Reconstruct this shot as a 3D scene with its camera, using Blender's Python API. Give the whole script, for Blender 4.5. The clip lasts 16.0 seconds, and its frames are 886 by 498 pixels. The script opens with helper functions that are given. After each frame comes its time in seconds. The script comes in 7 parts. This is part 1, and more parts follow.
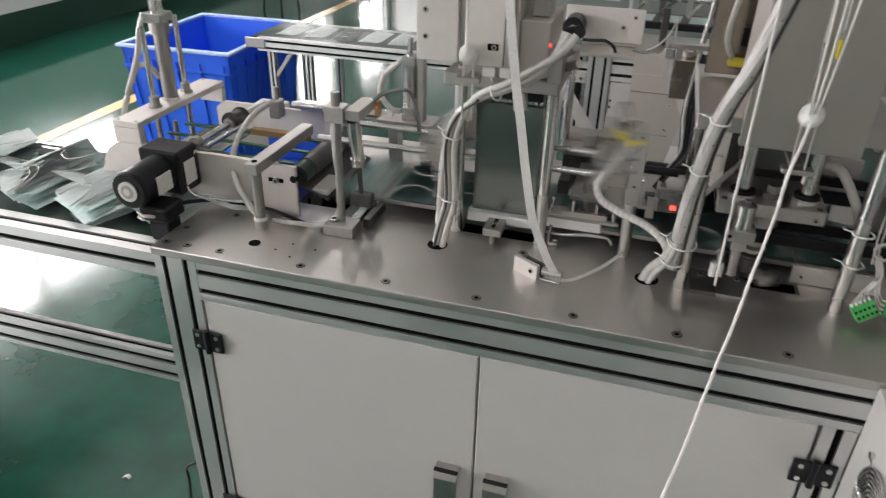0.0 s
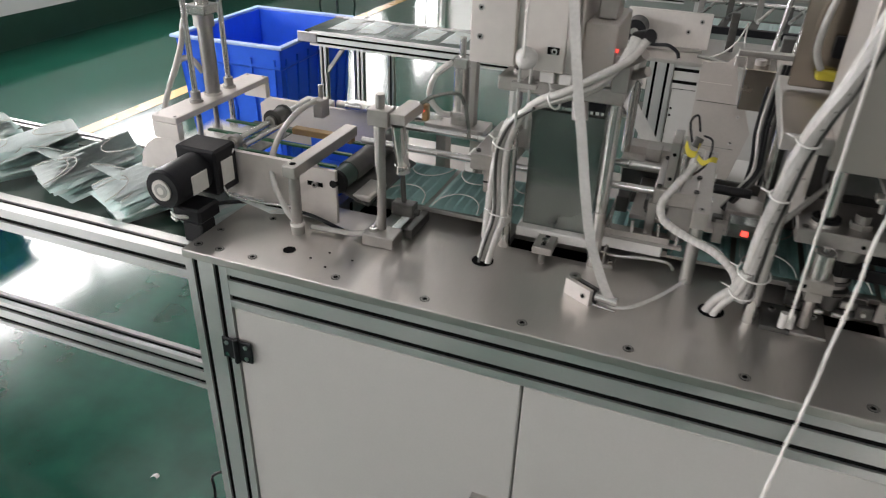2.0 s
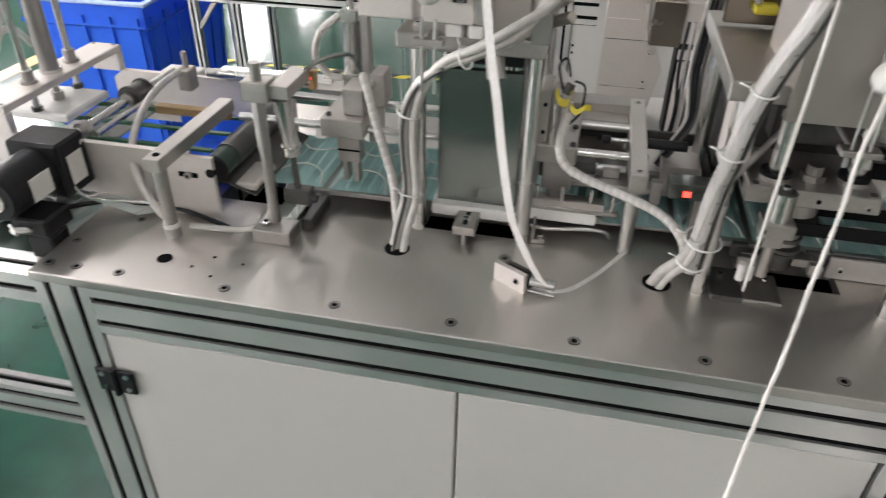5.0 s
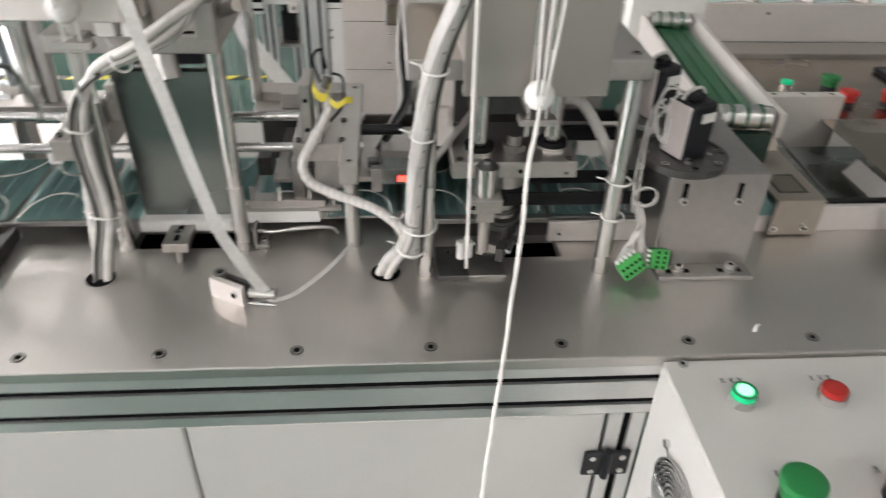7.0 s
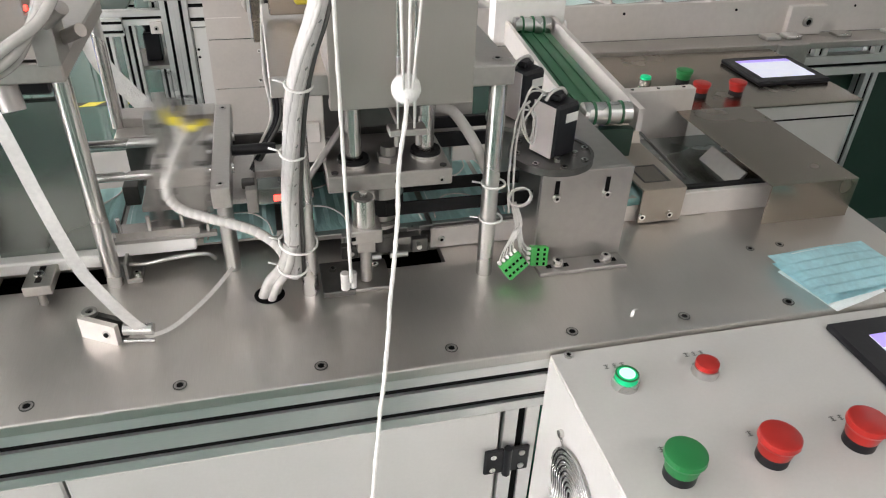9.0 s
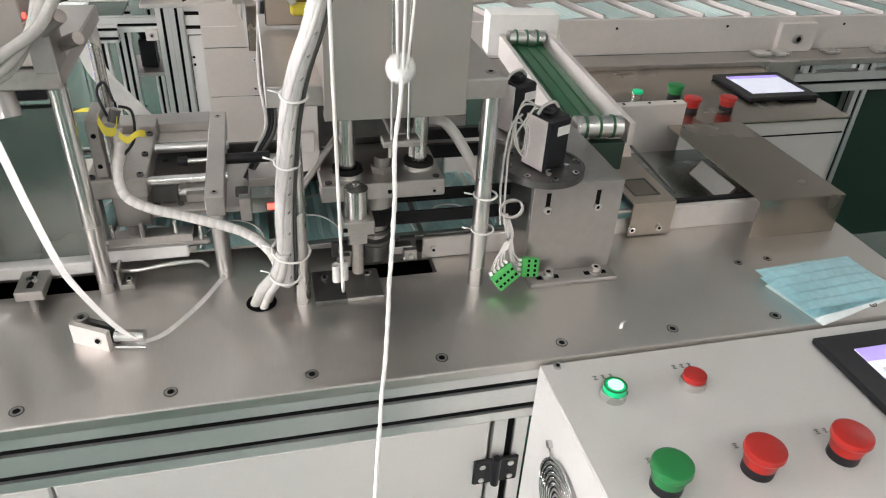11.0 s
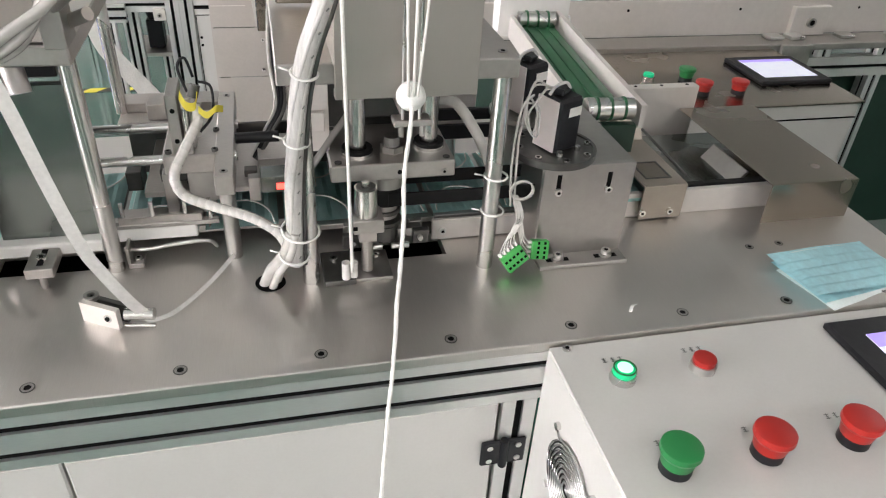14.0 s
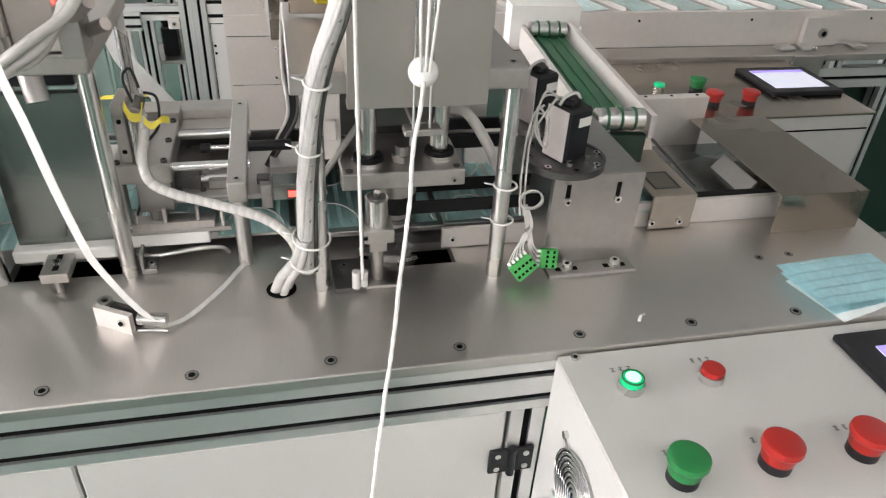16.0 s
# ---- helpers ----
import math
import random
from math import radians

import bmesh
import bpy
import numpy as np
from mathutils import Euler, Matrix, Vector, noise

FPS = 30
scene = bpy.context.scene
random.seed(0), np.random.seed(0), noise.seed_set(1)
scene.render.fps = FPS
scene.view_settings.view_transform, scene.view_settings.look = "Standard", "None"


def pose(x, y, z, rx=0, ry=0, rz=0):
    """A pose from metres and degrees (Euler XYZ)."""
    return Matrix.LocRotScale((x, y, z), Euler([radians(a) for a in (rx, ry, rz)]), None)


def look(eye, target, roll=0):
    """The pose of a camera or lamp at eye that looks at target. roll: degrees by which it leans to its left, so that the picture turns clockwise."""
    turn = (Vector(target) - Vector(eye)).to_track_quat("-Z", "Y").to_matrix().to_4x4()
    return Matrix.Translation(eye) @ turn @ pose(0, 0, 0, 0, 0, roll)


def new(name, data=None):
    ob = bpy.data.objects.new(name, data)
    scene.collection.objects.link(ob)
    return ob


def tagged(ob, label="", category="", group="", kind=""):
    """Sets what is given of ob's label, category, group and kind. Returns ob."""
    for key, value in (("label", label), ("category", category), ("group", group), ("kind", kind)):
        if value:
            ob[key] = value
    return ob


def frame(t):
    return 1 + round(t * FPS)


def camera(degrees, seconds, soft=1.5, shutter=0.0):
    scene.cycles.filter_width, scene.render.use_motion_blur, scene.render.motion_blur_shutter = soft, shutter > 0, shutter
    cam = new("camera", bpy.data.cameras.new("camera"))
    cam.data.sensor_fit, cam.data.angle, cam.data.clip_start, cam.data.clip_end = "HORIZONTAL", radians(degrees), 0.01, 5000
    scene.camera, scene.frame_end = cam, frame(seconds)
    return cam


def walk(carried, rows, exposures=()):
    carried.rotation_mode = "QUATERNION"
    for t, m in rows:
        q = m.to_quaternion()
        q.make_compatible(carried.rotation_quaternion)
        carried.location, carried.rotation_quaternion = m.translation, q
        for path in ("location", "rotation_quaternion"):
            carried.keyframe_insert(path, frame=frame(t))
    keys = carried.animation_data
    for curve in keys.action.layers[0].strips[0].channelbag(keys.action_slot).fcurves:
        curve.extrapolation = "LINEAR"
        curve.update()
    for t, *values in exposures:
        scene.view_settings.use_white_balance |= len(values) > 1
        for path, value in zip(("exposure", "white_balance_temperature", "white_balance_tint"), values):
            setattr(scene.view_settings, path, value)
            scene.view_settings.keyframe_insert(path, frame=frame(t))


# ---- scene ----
cam = camera(63.5, 16.0, 1.15, 0.7)
PATH = [
    (0, (0.51, -0.906, 1.462), (0.021, 0.764, 0.476), 1.3),
    (0.5, (0.513, -0.893, 1.462), (-0.043, 0.766, 0.494), 1.7),
    (1, (0.53, -0.873, 1.458), (-0.057, 0.772, 0.485), 1.4),
    (1.5, (0.533, -0.86, 1.453), (-0.085, 0.767, 0.468), 1.8),
    (2, (0.483, -0.823, 1.445), (-0.123, 0.803, 0.452), 1.9),
    (2.5, (0.399, -0.785, 1.441), (-0.133, 0.862, 0.439), 2.3),
    (3, (0.33, -0.757, 1.428), (-0.15, 0.874, 0.375), 1.5),
    (5.5, (0.474, -0.645, 1.415), (0.212, 0.993, 0.298), 1.1),
    (6, (0.527, -0.627, 1.415), (0.367, 1.038, 0.319), 1.4),
    (6.5, (0.563, -0.617, 1.401), (0.53, 1.042, 0.284), 2.5),
    (7, (0.558, -0.602, 1.404), (0.7, 1.035, 0.265), 1.9),
    (7.5, (0.571, -0.605, 1.408), (0.897, 1.017, 0.284), 1.4),
    (8, (0.575, -0.607, 1.406), (0.992, 0.997, 0.288), 2.2),
    (8.5, (0.574, -0.601, 1.405), (0.997, 1.004, 0.288), 2.2),
    (9, (0.575, -0.603, 1.406), (1.002, 1.006, 0.297), 2.3),
    (11.5, (0.573, -0.609, 1.411), (1.025, 1.01, 0.327), 3.5),
    (12, (0.572, -0.607, 1.405), (1.019, 0.987, 0.284), 3.7),
    (12.5, (0.573, -0.607, 1.404), (1.007, 0.984, 0.273), 3.5),
    (13, (0.572, -0.607, 1.404), (0.997, 0.989, 0.276), 3.4),
    (13.5, (0.573, -0.608, 1.405), (0.999, 0.99, 0.28), 3.6),
    (14, (0.57, -0.607, 1.405), (1.001, 0.992, 0.283), 3.6),
    (14.5, (0.572, -0.607, 1.405), (0.999, 0.993, 0.284), 3.5),
    (15, (0.572, -0.608, 1.405), (0.992, 0.995, 0.285), 3.5),
    (15.5, (0.573, -0.607, 1.406), (0.993, 0.996, 0.287), 3.5),
    (16, (0.569, -0.612, 1.409), (0.975, 1.005, 0.304), 3.5),
]
walk(cam, [(t, look(eye, target, roll)) for t, eye, target, roll in PATH],
     exposures=((0.0, -1.11), (3.2, -1.11), (5.3, -0.72), (6.5, -0.47), (7.6, -0.38), (8.6, -0.25), (16.0, -0.22)))

# ---- light ----
world = bpy.data.worlds.new("world")
scene.world = world
world.use_nodes = True
wn = world.node_tree
sky = wn.nodes.new("ShaderNodeTexSky")
sky.sky_type, sky.sun_disc = "NISHITA", False
sky.sun_elevation, sky.sun_rotation = radians(38), radians(-70)
wn.links.new(sky.outputs[0], wn.nodes["Background"].inputs[0])
wn.nodes["Background"].inputs[1].default_value = 0.1
scene.view_settings.exposure = 0.0


def area(name, at, target, sx, sy, watts, colour):
    d = bpy.data.lights.new(name, "AREA")
    d.shape, d.size, d.size_y, d.energy, d.color = "RECTANGLE", sx, sy, watts, colour
    ob = new(name, d)
    ob.matrix_world = look(at, target)
    return ob


# unseen ceiling tube rows, added to light the machines; window panes give the daylight
for lx, ly, power in ((-2.2, -2.4, 26), (0.4, -2.4, 29), (2.6, -2.4, 30), (-2.2, 1.2, 80), (0.9, 1.2, 4), (4.0, 1.2, 8), (-2.2, 4.4, 50), (1.0, 4.4, 9)):
    area("added_tube_light", (lx, ly, 2.98), (lx, ly, 0), 0.25, 1.2, power, (1.0, 0.95, 0.945))


# ---- materials ----
def material(name, colour, rough=0.5, metal=0.0, grain=0.08, scale=40.0, bump=0.0, stretch=(1, 1, 1), vary=0.0, spread=0.06,
             emit=0.0, clear=0.0, alpha=1.0, coat=0.0):
    m = bpy.data.materials.new(name)
    m.use_nodes = True
    n, ln = m.node_tree.nodes, m.node_tree.links
    b = n["Principled BSDF"]
    tc = n.new("ShaderNodeTexCoord")
    mp = n.new("ShaderNodeMapping")
    mp.inputs["Scale"].default_value = stretch
    ln.new(tc.outputs["Object"], mp.inputs[0])
    fine = n.new("ShaderNodeTexNoise")
    fine.inputs["Scale"].default_value, fine.inputs["Detail"].default_value = scale, 5
    ln.new(mp.outputs[0], fine.inputs[0])
    wide = n.new("ShaderNodeTexNoise")
    wide.inputs["Scale"].default_value, wide.inputs["Detail"].default_value = scale * 0.12, 3
    ln.new(tc.outputs["Object"], wide.inputs[0])
    both = n.new("ShaderNodeMath")
    both.operation = "ADD"
    ln.new(fine.outputs[0], both.inputs[0])
    ln.new(wide.outputs[0], both.inputs[1])
    ramp = n.new("ShaderNodeMapRange")
    ramp.inputs[1].default_value, ramp.inputs[2].default_value = 0.6, 1.4
    ramp.inputs[3].default_value, ramp.inputs[4].default_value = 1 - grain, 1 + grain
    ln.new(both.outputs[0], ramp.inputs[0])
    val = ramp.outputs[0]
    if vary:
        oi = n.new("ShaderNodeObjectInfo")
        vr = n.new("ShaderNodeMapRange")
        vr.inputs[3].default_value, vr.inputs[4].default_value = 1 - vary, 1 + vary
        ln.new(oi.outputs["Random"], vr.inputs[0])
        mu = n.new("ShaderNodeMath")
        mu.operation = "MULTIPLY"
        ln.new(val, mu.inputs[0])
        ln.new(vr.outputs[0], mu.inputs[1])
        val = mu.outputs[0]
    tint = n.new("ShaderNodeVectorMath")
    tint.operation = "SCALE"
    tint.inputs[0].default_value = colour
    ln.new(val, tint.inputs["Scale"])
    ln.new(tint.outputs[0], b.inputs["Base Color"])
    rr = n.new("ShaderNodeMapRange")
    rr.inputs[1].default_value, rr.inputs[2].default_value = 0.35, 0.65
    rr.inputs[3].default_value, rr.inputs[4].default_value = max(rough - spread, 0.02), min(rough + spread, 1)
    ln.new(wide.outputs[0], rr.inputs[0])
    ln.new(rr.outputs[0], b.inputs["Roughness"])
    b.inputs["Metallic"].default_value = metal
    if bump:
        bp = n.new("ShaderNodeBump")
        bp.inputs["Strength"].default_value, bp.inputs["Distance"].default_value = bump, 0.002
        ln.new(fine.outputs[0], bp.inputs["Height"])
        ln.new(bp.outputs[0], b.inputs["Normal"])
    if emit:
        b.inputs["Emission Color"].default_value = (*colour, 1)
        b.inputs["Emission Strength"].default_value = emit
    if clear:
        b.inputs["Transmission Weight"].default_value = clear
        b.inputs["IOR"].default_value = 1.3
    if coat:
        b.inputs["Coat Weight"].default_value = coat
        b.inputs["Coat Roughness"].default_value = 0.08
    b.inputs["Alpha"].default_value = alpha
    return m


STEEL_PLATE = material("brushed_steel_plate", (0.58, 0.555, 0.525), 0.38, 0.95, 0.08, 50, 0.07, (60, 1.2, 1), spread=0.04)
STEEL = material("machined_steel", (0.40, 0.385, 0.365), 0.42, 1, 0.07, 90, 0.04)
ALU = material("milled_aluminium", (0.49, 0.465, 0.44), 0.42, 1, 0.10, 120, 0.05, (1, 6, 1), vary=0.05)
ALU_WHITE = material("matt_aluminium_sheet", (0.68, 0.64, 0.605), 0.55, 0.7, 0.05, 70, 0.03)
PROFILE = material("anodised_aluminium_profile", (0.72, 0.715, 0.70), 0.38, 0.85, 0.05, 90, 0.03, (1, 1, 8))
CHROME = material("polished_steel_rod", (0.66, 0.65, 0.63), 0.26, 1, 0.03, 60)
# dark steel tinted green: the floor's reflection is put into the colour
DARK_STEEL = material("green_tinted_steel", (0.24, 0.262, 0.248), 0.24, 1, 0.06, 60, 0.03, (30, 1, 1))
HOOD = material("stainless_hood_sheet", (0.36, 0.315, 0.265), 0.22, 1, 0.05, 60, 0.03, (1, 40, 1))
CHUTE = material("brown_grey_sheet", (0.39, 0.345, 0.295), 0.42, 0.8, 0.06, 60, 0.03, (1, 30, 1))
PAINT = material("light_grey_powder_coat", (0.505, 0.495, 0.47), 0.5, 0, 0.03, 220, 0.06)
COVER_STEEL = material("satin_steel_cover", (0.46, 0.43, 0.395), 0.42, 0.85, 0.04, 80, 0.04, (40, 1, 1))
COVER = material("warm_grey_sheet_cover", (0.46, 0.425, 0.39), 0.5, 0.1, 0.05, 150, 0.05)
BLACK = material("black_plastic", (0.010, 0.010, 0.012), 0.42, 0, 0.2, 120, 0.1)
BLACK.node_tree.nodes["Principled BSDF"].inputs["Specular IOR Level"].default_value = 0.3
# dark steel, also the colour of parts that stand in for shade
GUNMETAL = material("oiled_steel_and_shade", (0.10, 0.098, 0.093), 0.38, 0.7, 0.25, 60, 0.05)
SILVER = material("satin_silver", (0.74, 0.68, 0.655), 0.5, 0.45, 0.05, 60)
RUBBER = material("black_rubber", (0.008, 0.008, 0.008), 0.75, 0, 0.2, 120)
RUBBER.node_tree.nodes["Principled BSDF"].inputs["Specular IOR Level"].default_value = 0.2
# near-black, low gloss: the shade inside holes and slots is in the colour
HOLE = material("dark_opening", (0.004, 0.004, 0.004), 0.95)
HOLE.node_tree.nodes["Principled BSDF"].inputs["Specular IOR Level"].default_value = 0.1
WHITE = material("white_plastic", (0.74, 0.73, 0.70), 0.45, 0, 0.04, 80)
TUBE = material("milky_tube", (0.50, 0.485, 0.455), 0.26, 0, 0.22, 60, 0.1, vary=0.05)
WRAP = material("spiral_wrap", (0.50, 0.485, 0.465), 0.35, 0, 0.3, 60, 0.4, (3, 3, 0.4))
CORD = material("white_elastic_cord", (0.82, 0.80, 0.76), 0.85, 0, 0.12, 900, 0.5)
TAPE_WHITE = material("thin_clear_tape", (0.60, 0.585, 0.56), 0.5, 0, 0.15, 200, 0.2)
FELT = material("white_non_woven", (0.80, 0.79, 0.76), 0.9, 0, 0.1, 400, 0.5)
MASK = material("teal_non_woven", (0.53, 0.75, 0.73), 0.8, 0, 0.08, 500, 0.3, vary=0.06)
MASK_PALE = material("pale_teal_non_woven", (0.84, 0.95, 0.93), 0.8, 0, 0.08, 400, 0.3, vary=0.10)
MASK_WHITE = material("white_mask_lining", (0.92, 0.96, 0.95), 0.85, 0, 0.08, 400, 0.3, vary=0.06)
MASK_BLUE = material("light_blue_non_woven", (0.58, 0.83, 0.87), 0.8, 0, 0.14, 120, 0.3, vary=0.05)

def see_through(m, share):
    """Thin cloth: part of the light passes through and scatters."""
    n, ln = m.node_tree.nodes, m.node_tree.links
    b = n["Principled BSDF"]
    tr, mix = n.new("ShaderNodeBsdfTranslucent"), n.new("ShaderNodeMixShader")
    ln.new(b.inputs["Base Color"].links[0].from_socket, tr.inputs["Color"])
    mix.inputs[0].default_value = share
    ln.new(b.outputs[0], mix.inputs[1])
    ln.new(tr.outputs[0], mix.inputs[2])
    ln.new(mix.outputs[0], n["Material Output"].inputs["Surface"])


for cloth in (MASK, MASK_PALE, MASK_WHITE, MASK_BLUE):
    see_through(cloth, 0.3)
RED = material("red_plastic", (0.35, 0.014, 0.010), 0.35, 0, 0.04, 80)
GREEN = material("green_plastic", (0.012, 0.165, 0.042), 0.35, 0, 0.04, 80)
TERMINAL = material("green_terminal", (0.05, 0.33, 0.07), 0.45, 0, 0.08, 200)
LAMP_GREEN = material("lit_green_lamp", (0.01, 0.50, 0.21), 0.3, emit=0.35)
LAMP_RED = material("lit_red_led", (1.0, 0.07, 0.05), 0.3, emit=4.0)
LAMP_WHITE = material("lit_white_lens", (0.50, 1.0, 0.72), 0.3, emit=0.9)
SCREEN = material("lit_screen", (0.72, 0.74, 0.86), 0.2, emit=0.5)
SCREEN_BAR = material("lit_violet_bar", (0.36, 0.28, 0.72), 0.2, emit=0.8)
BELT_GREEN = material("green_belt", (0.018, 0.095, 0.04), 0.4, 0, 0.1, 60, 0.05)
BELT_DARK = material("dark_green_belt", (0.012, 0.035, 0.024), 0.35, 0, 0.15, 60)
YELLOW = material("yellow_tape", (0.64, 0.54, 0.05), 0.5, 0, 0.08, 80)
BRASS = material("brown_composite", (0.30, 0.19, 0.08), 0.5, 0, 0.1, 60)
BLUE = material("blue_crate_plastic", (0.045, 0.19, 0.88), 0.36, 0, 0.06, 30, 0.05)
see_through(BLUE, 0.25)
BLUE_RIM = material("pale_blue_plastic", (0.42, 0.55, 0.84), 0.5, 0, 0.2, 40)
INK = material("dark_ink", (0.13, 0.13, 0.12), 0.6)
LABEL = material("paper_label", (0.68, 0.67, 0.63), 0.6, 0, 0.06, 150)
WALL = material("white_wall_paint", (0.70, 0.70, 0.68), 0.7, 0, 0.03, 12, 0.03)
SKIRT = material("dark_green_wall_band", (0.012, 0.045, 0.03), 0.4, 0, 0.15, 8)
FLOOR = material("green_epoxy_floor", (0.008, 0.058, 0.038), 0.10, 0, 0.5, 7.0, 0.03, spread=0.07)
FLOOR.node_tree.nodes["Principled BSDF"].inputs["Specular IOR Level"].default_value = 0.75
LINE = material("yellow_floor_paint", (0.60, 0.35, 0.11), 0.3, 0, 0.12, 15)
WINDOW_GLOW = material("bright_window", (1.0, 0.96, 0.985), 0.3, emit=31.0)
CEILING = material("white_ceiling", (0.55, 0.55, 0.54), 0.8, 0, 0.03, 10)
TUBE_LIGHT = material("lit_tube", (1.0, 0.98, 0.94), 0.3, emit=5.0)

# ---- building kit ----
AT = {}
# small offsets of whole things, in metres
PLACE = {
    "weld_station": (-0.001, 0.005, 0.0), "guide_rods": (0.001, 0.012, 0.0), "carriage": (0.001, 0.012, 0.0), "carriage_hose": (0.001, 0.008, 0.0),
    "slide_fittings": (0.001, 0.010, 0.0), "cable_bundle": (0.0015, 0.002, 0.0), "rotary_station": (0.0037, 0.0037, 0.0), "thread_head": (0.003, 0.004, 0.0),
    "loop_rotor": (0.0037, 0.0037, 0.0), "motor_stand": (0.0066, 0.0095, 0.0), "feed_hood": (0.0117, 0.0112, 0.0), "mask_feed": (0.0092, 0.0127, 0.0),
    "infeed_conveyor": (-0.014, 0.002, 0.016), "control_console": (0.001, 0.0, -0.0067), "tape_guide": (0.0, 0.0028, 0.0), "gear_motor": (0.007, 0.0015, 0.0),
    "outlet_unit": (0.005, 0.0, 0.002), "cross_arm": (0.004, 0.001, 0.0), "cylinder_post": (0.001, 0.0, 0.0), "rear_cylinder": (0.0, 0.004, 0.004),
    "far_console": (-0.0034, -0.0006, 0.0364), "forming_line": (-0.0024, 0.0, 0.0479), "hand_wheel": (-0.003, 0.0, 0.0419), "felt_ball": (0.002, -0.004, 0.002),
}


class Mesh:
    """A bmesh in world metres, to which shapes are added."""

    def __init__(self):
        self.bm = bmesh.new()

    def box(self, x0, x1, y0, y1, z0, z1, bevel=0.0, turn=0.0):
        c = Vector(((x0 + x1) / 2, (y0 + y1) / 2, (z0 + z1) / 2))
        m = Matrix.Translation(c) @ Matrix.Rotation(radians(turn), 4, "Z") @ Matrix.Diagonal((abs(x1 - x0), abs(y1 - y0), abs(z1 - z0), 1))
        r = bmesh.ops.create_cube(self.bm, size=1, matrix=m)
        if bevel:
            edges = list({e for v in r["verts"] for e in v.link_edges})
            bmesh.ops.bevel(self.bm, geom=edges, offset=bevel, segments=1, affect="EDGES", profile=0.5)
        return self

    def cyl(self, a, b, r, seg=20, r2=None, smooth=True):
        a, b = Vector(a), Vector(b)
        d = b - a
        m = Matrix.Translation((a + b) / 2) @ d.to_track_quat("Z", "Y").to_matrix().to_4x4()
        n0 = len(self.bm.faces)
        bmesh.ops.create_cone(self.bm, cap_ends=True, segments=seg, radius1=r, radius2=r if r2 is None else r2, depth=d.length, matrix=m)
        self.bm.faces.ensure_lookup_table()
        if smooth:
            for f in self.bm.faces[n0:]:
                f.smooth = len(f.verts) == 4
            for f in self.bm.faces[n0:]:
                if not f.smooth:
                    for e in f.edges:
                        e.smooth = False
        return self

    def ball(self, c, r, seg=16, squash=(1, 1, 1)):
        n0 = len(self.bm.faces)
        bmesh.ops.create_uvsphere(self.bm, u_segments=seg, v_segments=seg // 2 + 2, radius=r, matrix=Matrix.Translation(c) @ Matrix.Diagonal((*squash, 1)))
        self.bm.faces.ensure_lookup_table()
        for f in self.bm.faces[n0:]:
            f.smooth = True
        return self

    def ring(self, c, ro, ri, z0, z1, seg=24):
        """An upright ring round the z axis."""
        bm, c = self.bm, Vector(c)
        loops = []
        for r, z in ((ro, z0), (ro, z1), (ri, z1), (ri, z0)):
            loops.append([bm.verts.new((c.x + r * math.cos(2 * math.pi * k / seg), c.y + r * math.sin(2 * math.pi * k / seg), z)) for k in range(seg)])
        for i in range(4):
            p, q = loops[i], loops[(i + 1) % 4]
            for k in range(seg):
                bm.faces.new((p[k], p[(k + 1) % seg], q[(k + 1) % seg], q[k]))
        return self

    def prism(self, pts, axis, a0, a1):
        """A flat outline, pushed along an axis; the outline lies in the other two axes in order."""
        bm = self.bm
        put = {"x": lambda u, v, w: (w, u, v), "y": lambda u, v, w: (u, w, v), "z": lambda u, v, w: (u, v, w)}[axis]
        p = [bm.verts.new(put(u, v, a0)) for u, v in pts]
        q = [bm.verts.new(put(u, v, a1)) for u, v in pts]
        n = len(pts)
        bm.faces.new(p)
        bm.faces.new(q[::-1])
        for k in range(n):
            bm.faces.new((p[k], q[k], q[(k + 1) % n], p[(k + 1) % n]))
        bmesh.ops.recalc_face_normals(bm, faces=bm.faces[:])
        return self

    def tube(self, pts, r, seg=10, steps=6, ribs=0.0):
        """A round tube along a smooth line through the points."""
        bm = self.bm
        line = smooth_line(pts, steps)
        up = Vector((0.31, 0.22, 0.92)).normalized()
        rows = []
        for i, p in enumerate(line):
            d = (line[min(i + 1, len(line) - 1)] - line[max(i - 1, 0)]).normalized()
            s = d.cross(up).normalized()
            t = d.cross(s)
            rr = r * (1 + ribs * (1 if i % 2 else -1))
            rows.append([bm.verts.new(p + rr * (s * math.cos(2 * math.pi * k / seg) + t * math.sin(2 * math.pi * k / seg))) for k in range(seg)])
        for i in range(len(rows) - 1):
            for k in range(seg):
                f = bm.faces.new((rows[i][k], rows[i][(k + 1) % seg], rows[i + 1][(k + 1) % seg], rows[i + 1][k]))
                f.smooth = True
        bm.faces.new(rows[0][::-1])
        bm.faces.new(rows[-1])
        return self

    def ribbon(self, pts, width, across, thick=0.0006, steps=6):
        """A thin flat band along a smooth line, its width along 'across'."""
        bm, line, a = self.bm, smooth_line(pts, steps), Vector(across).normalized() * width / 2
        rows = []
        for i, p in enumerate(line):
            d = (line[min(i + 1, len(line) - 1)] - line[max(i - 1, 0)]).normalized()
            n = d.cross(a).normalized() * thick / 2
            rows.append([bm.verts.new(p + o) for o in (a + n, -a + n, -a - n, a - n)])
        for i in range(len(rows) - 1):
            for k in range(4):
                bm.faces.new((rows[i][k], rows[i][(k + 1) % 4], rows[i + 1][(k + 1) % 4], rows[i + 1][k]))
        bm.faces.new(rows[0][::-1])
        bm.faces.new(rows[-1])
        return self


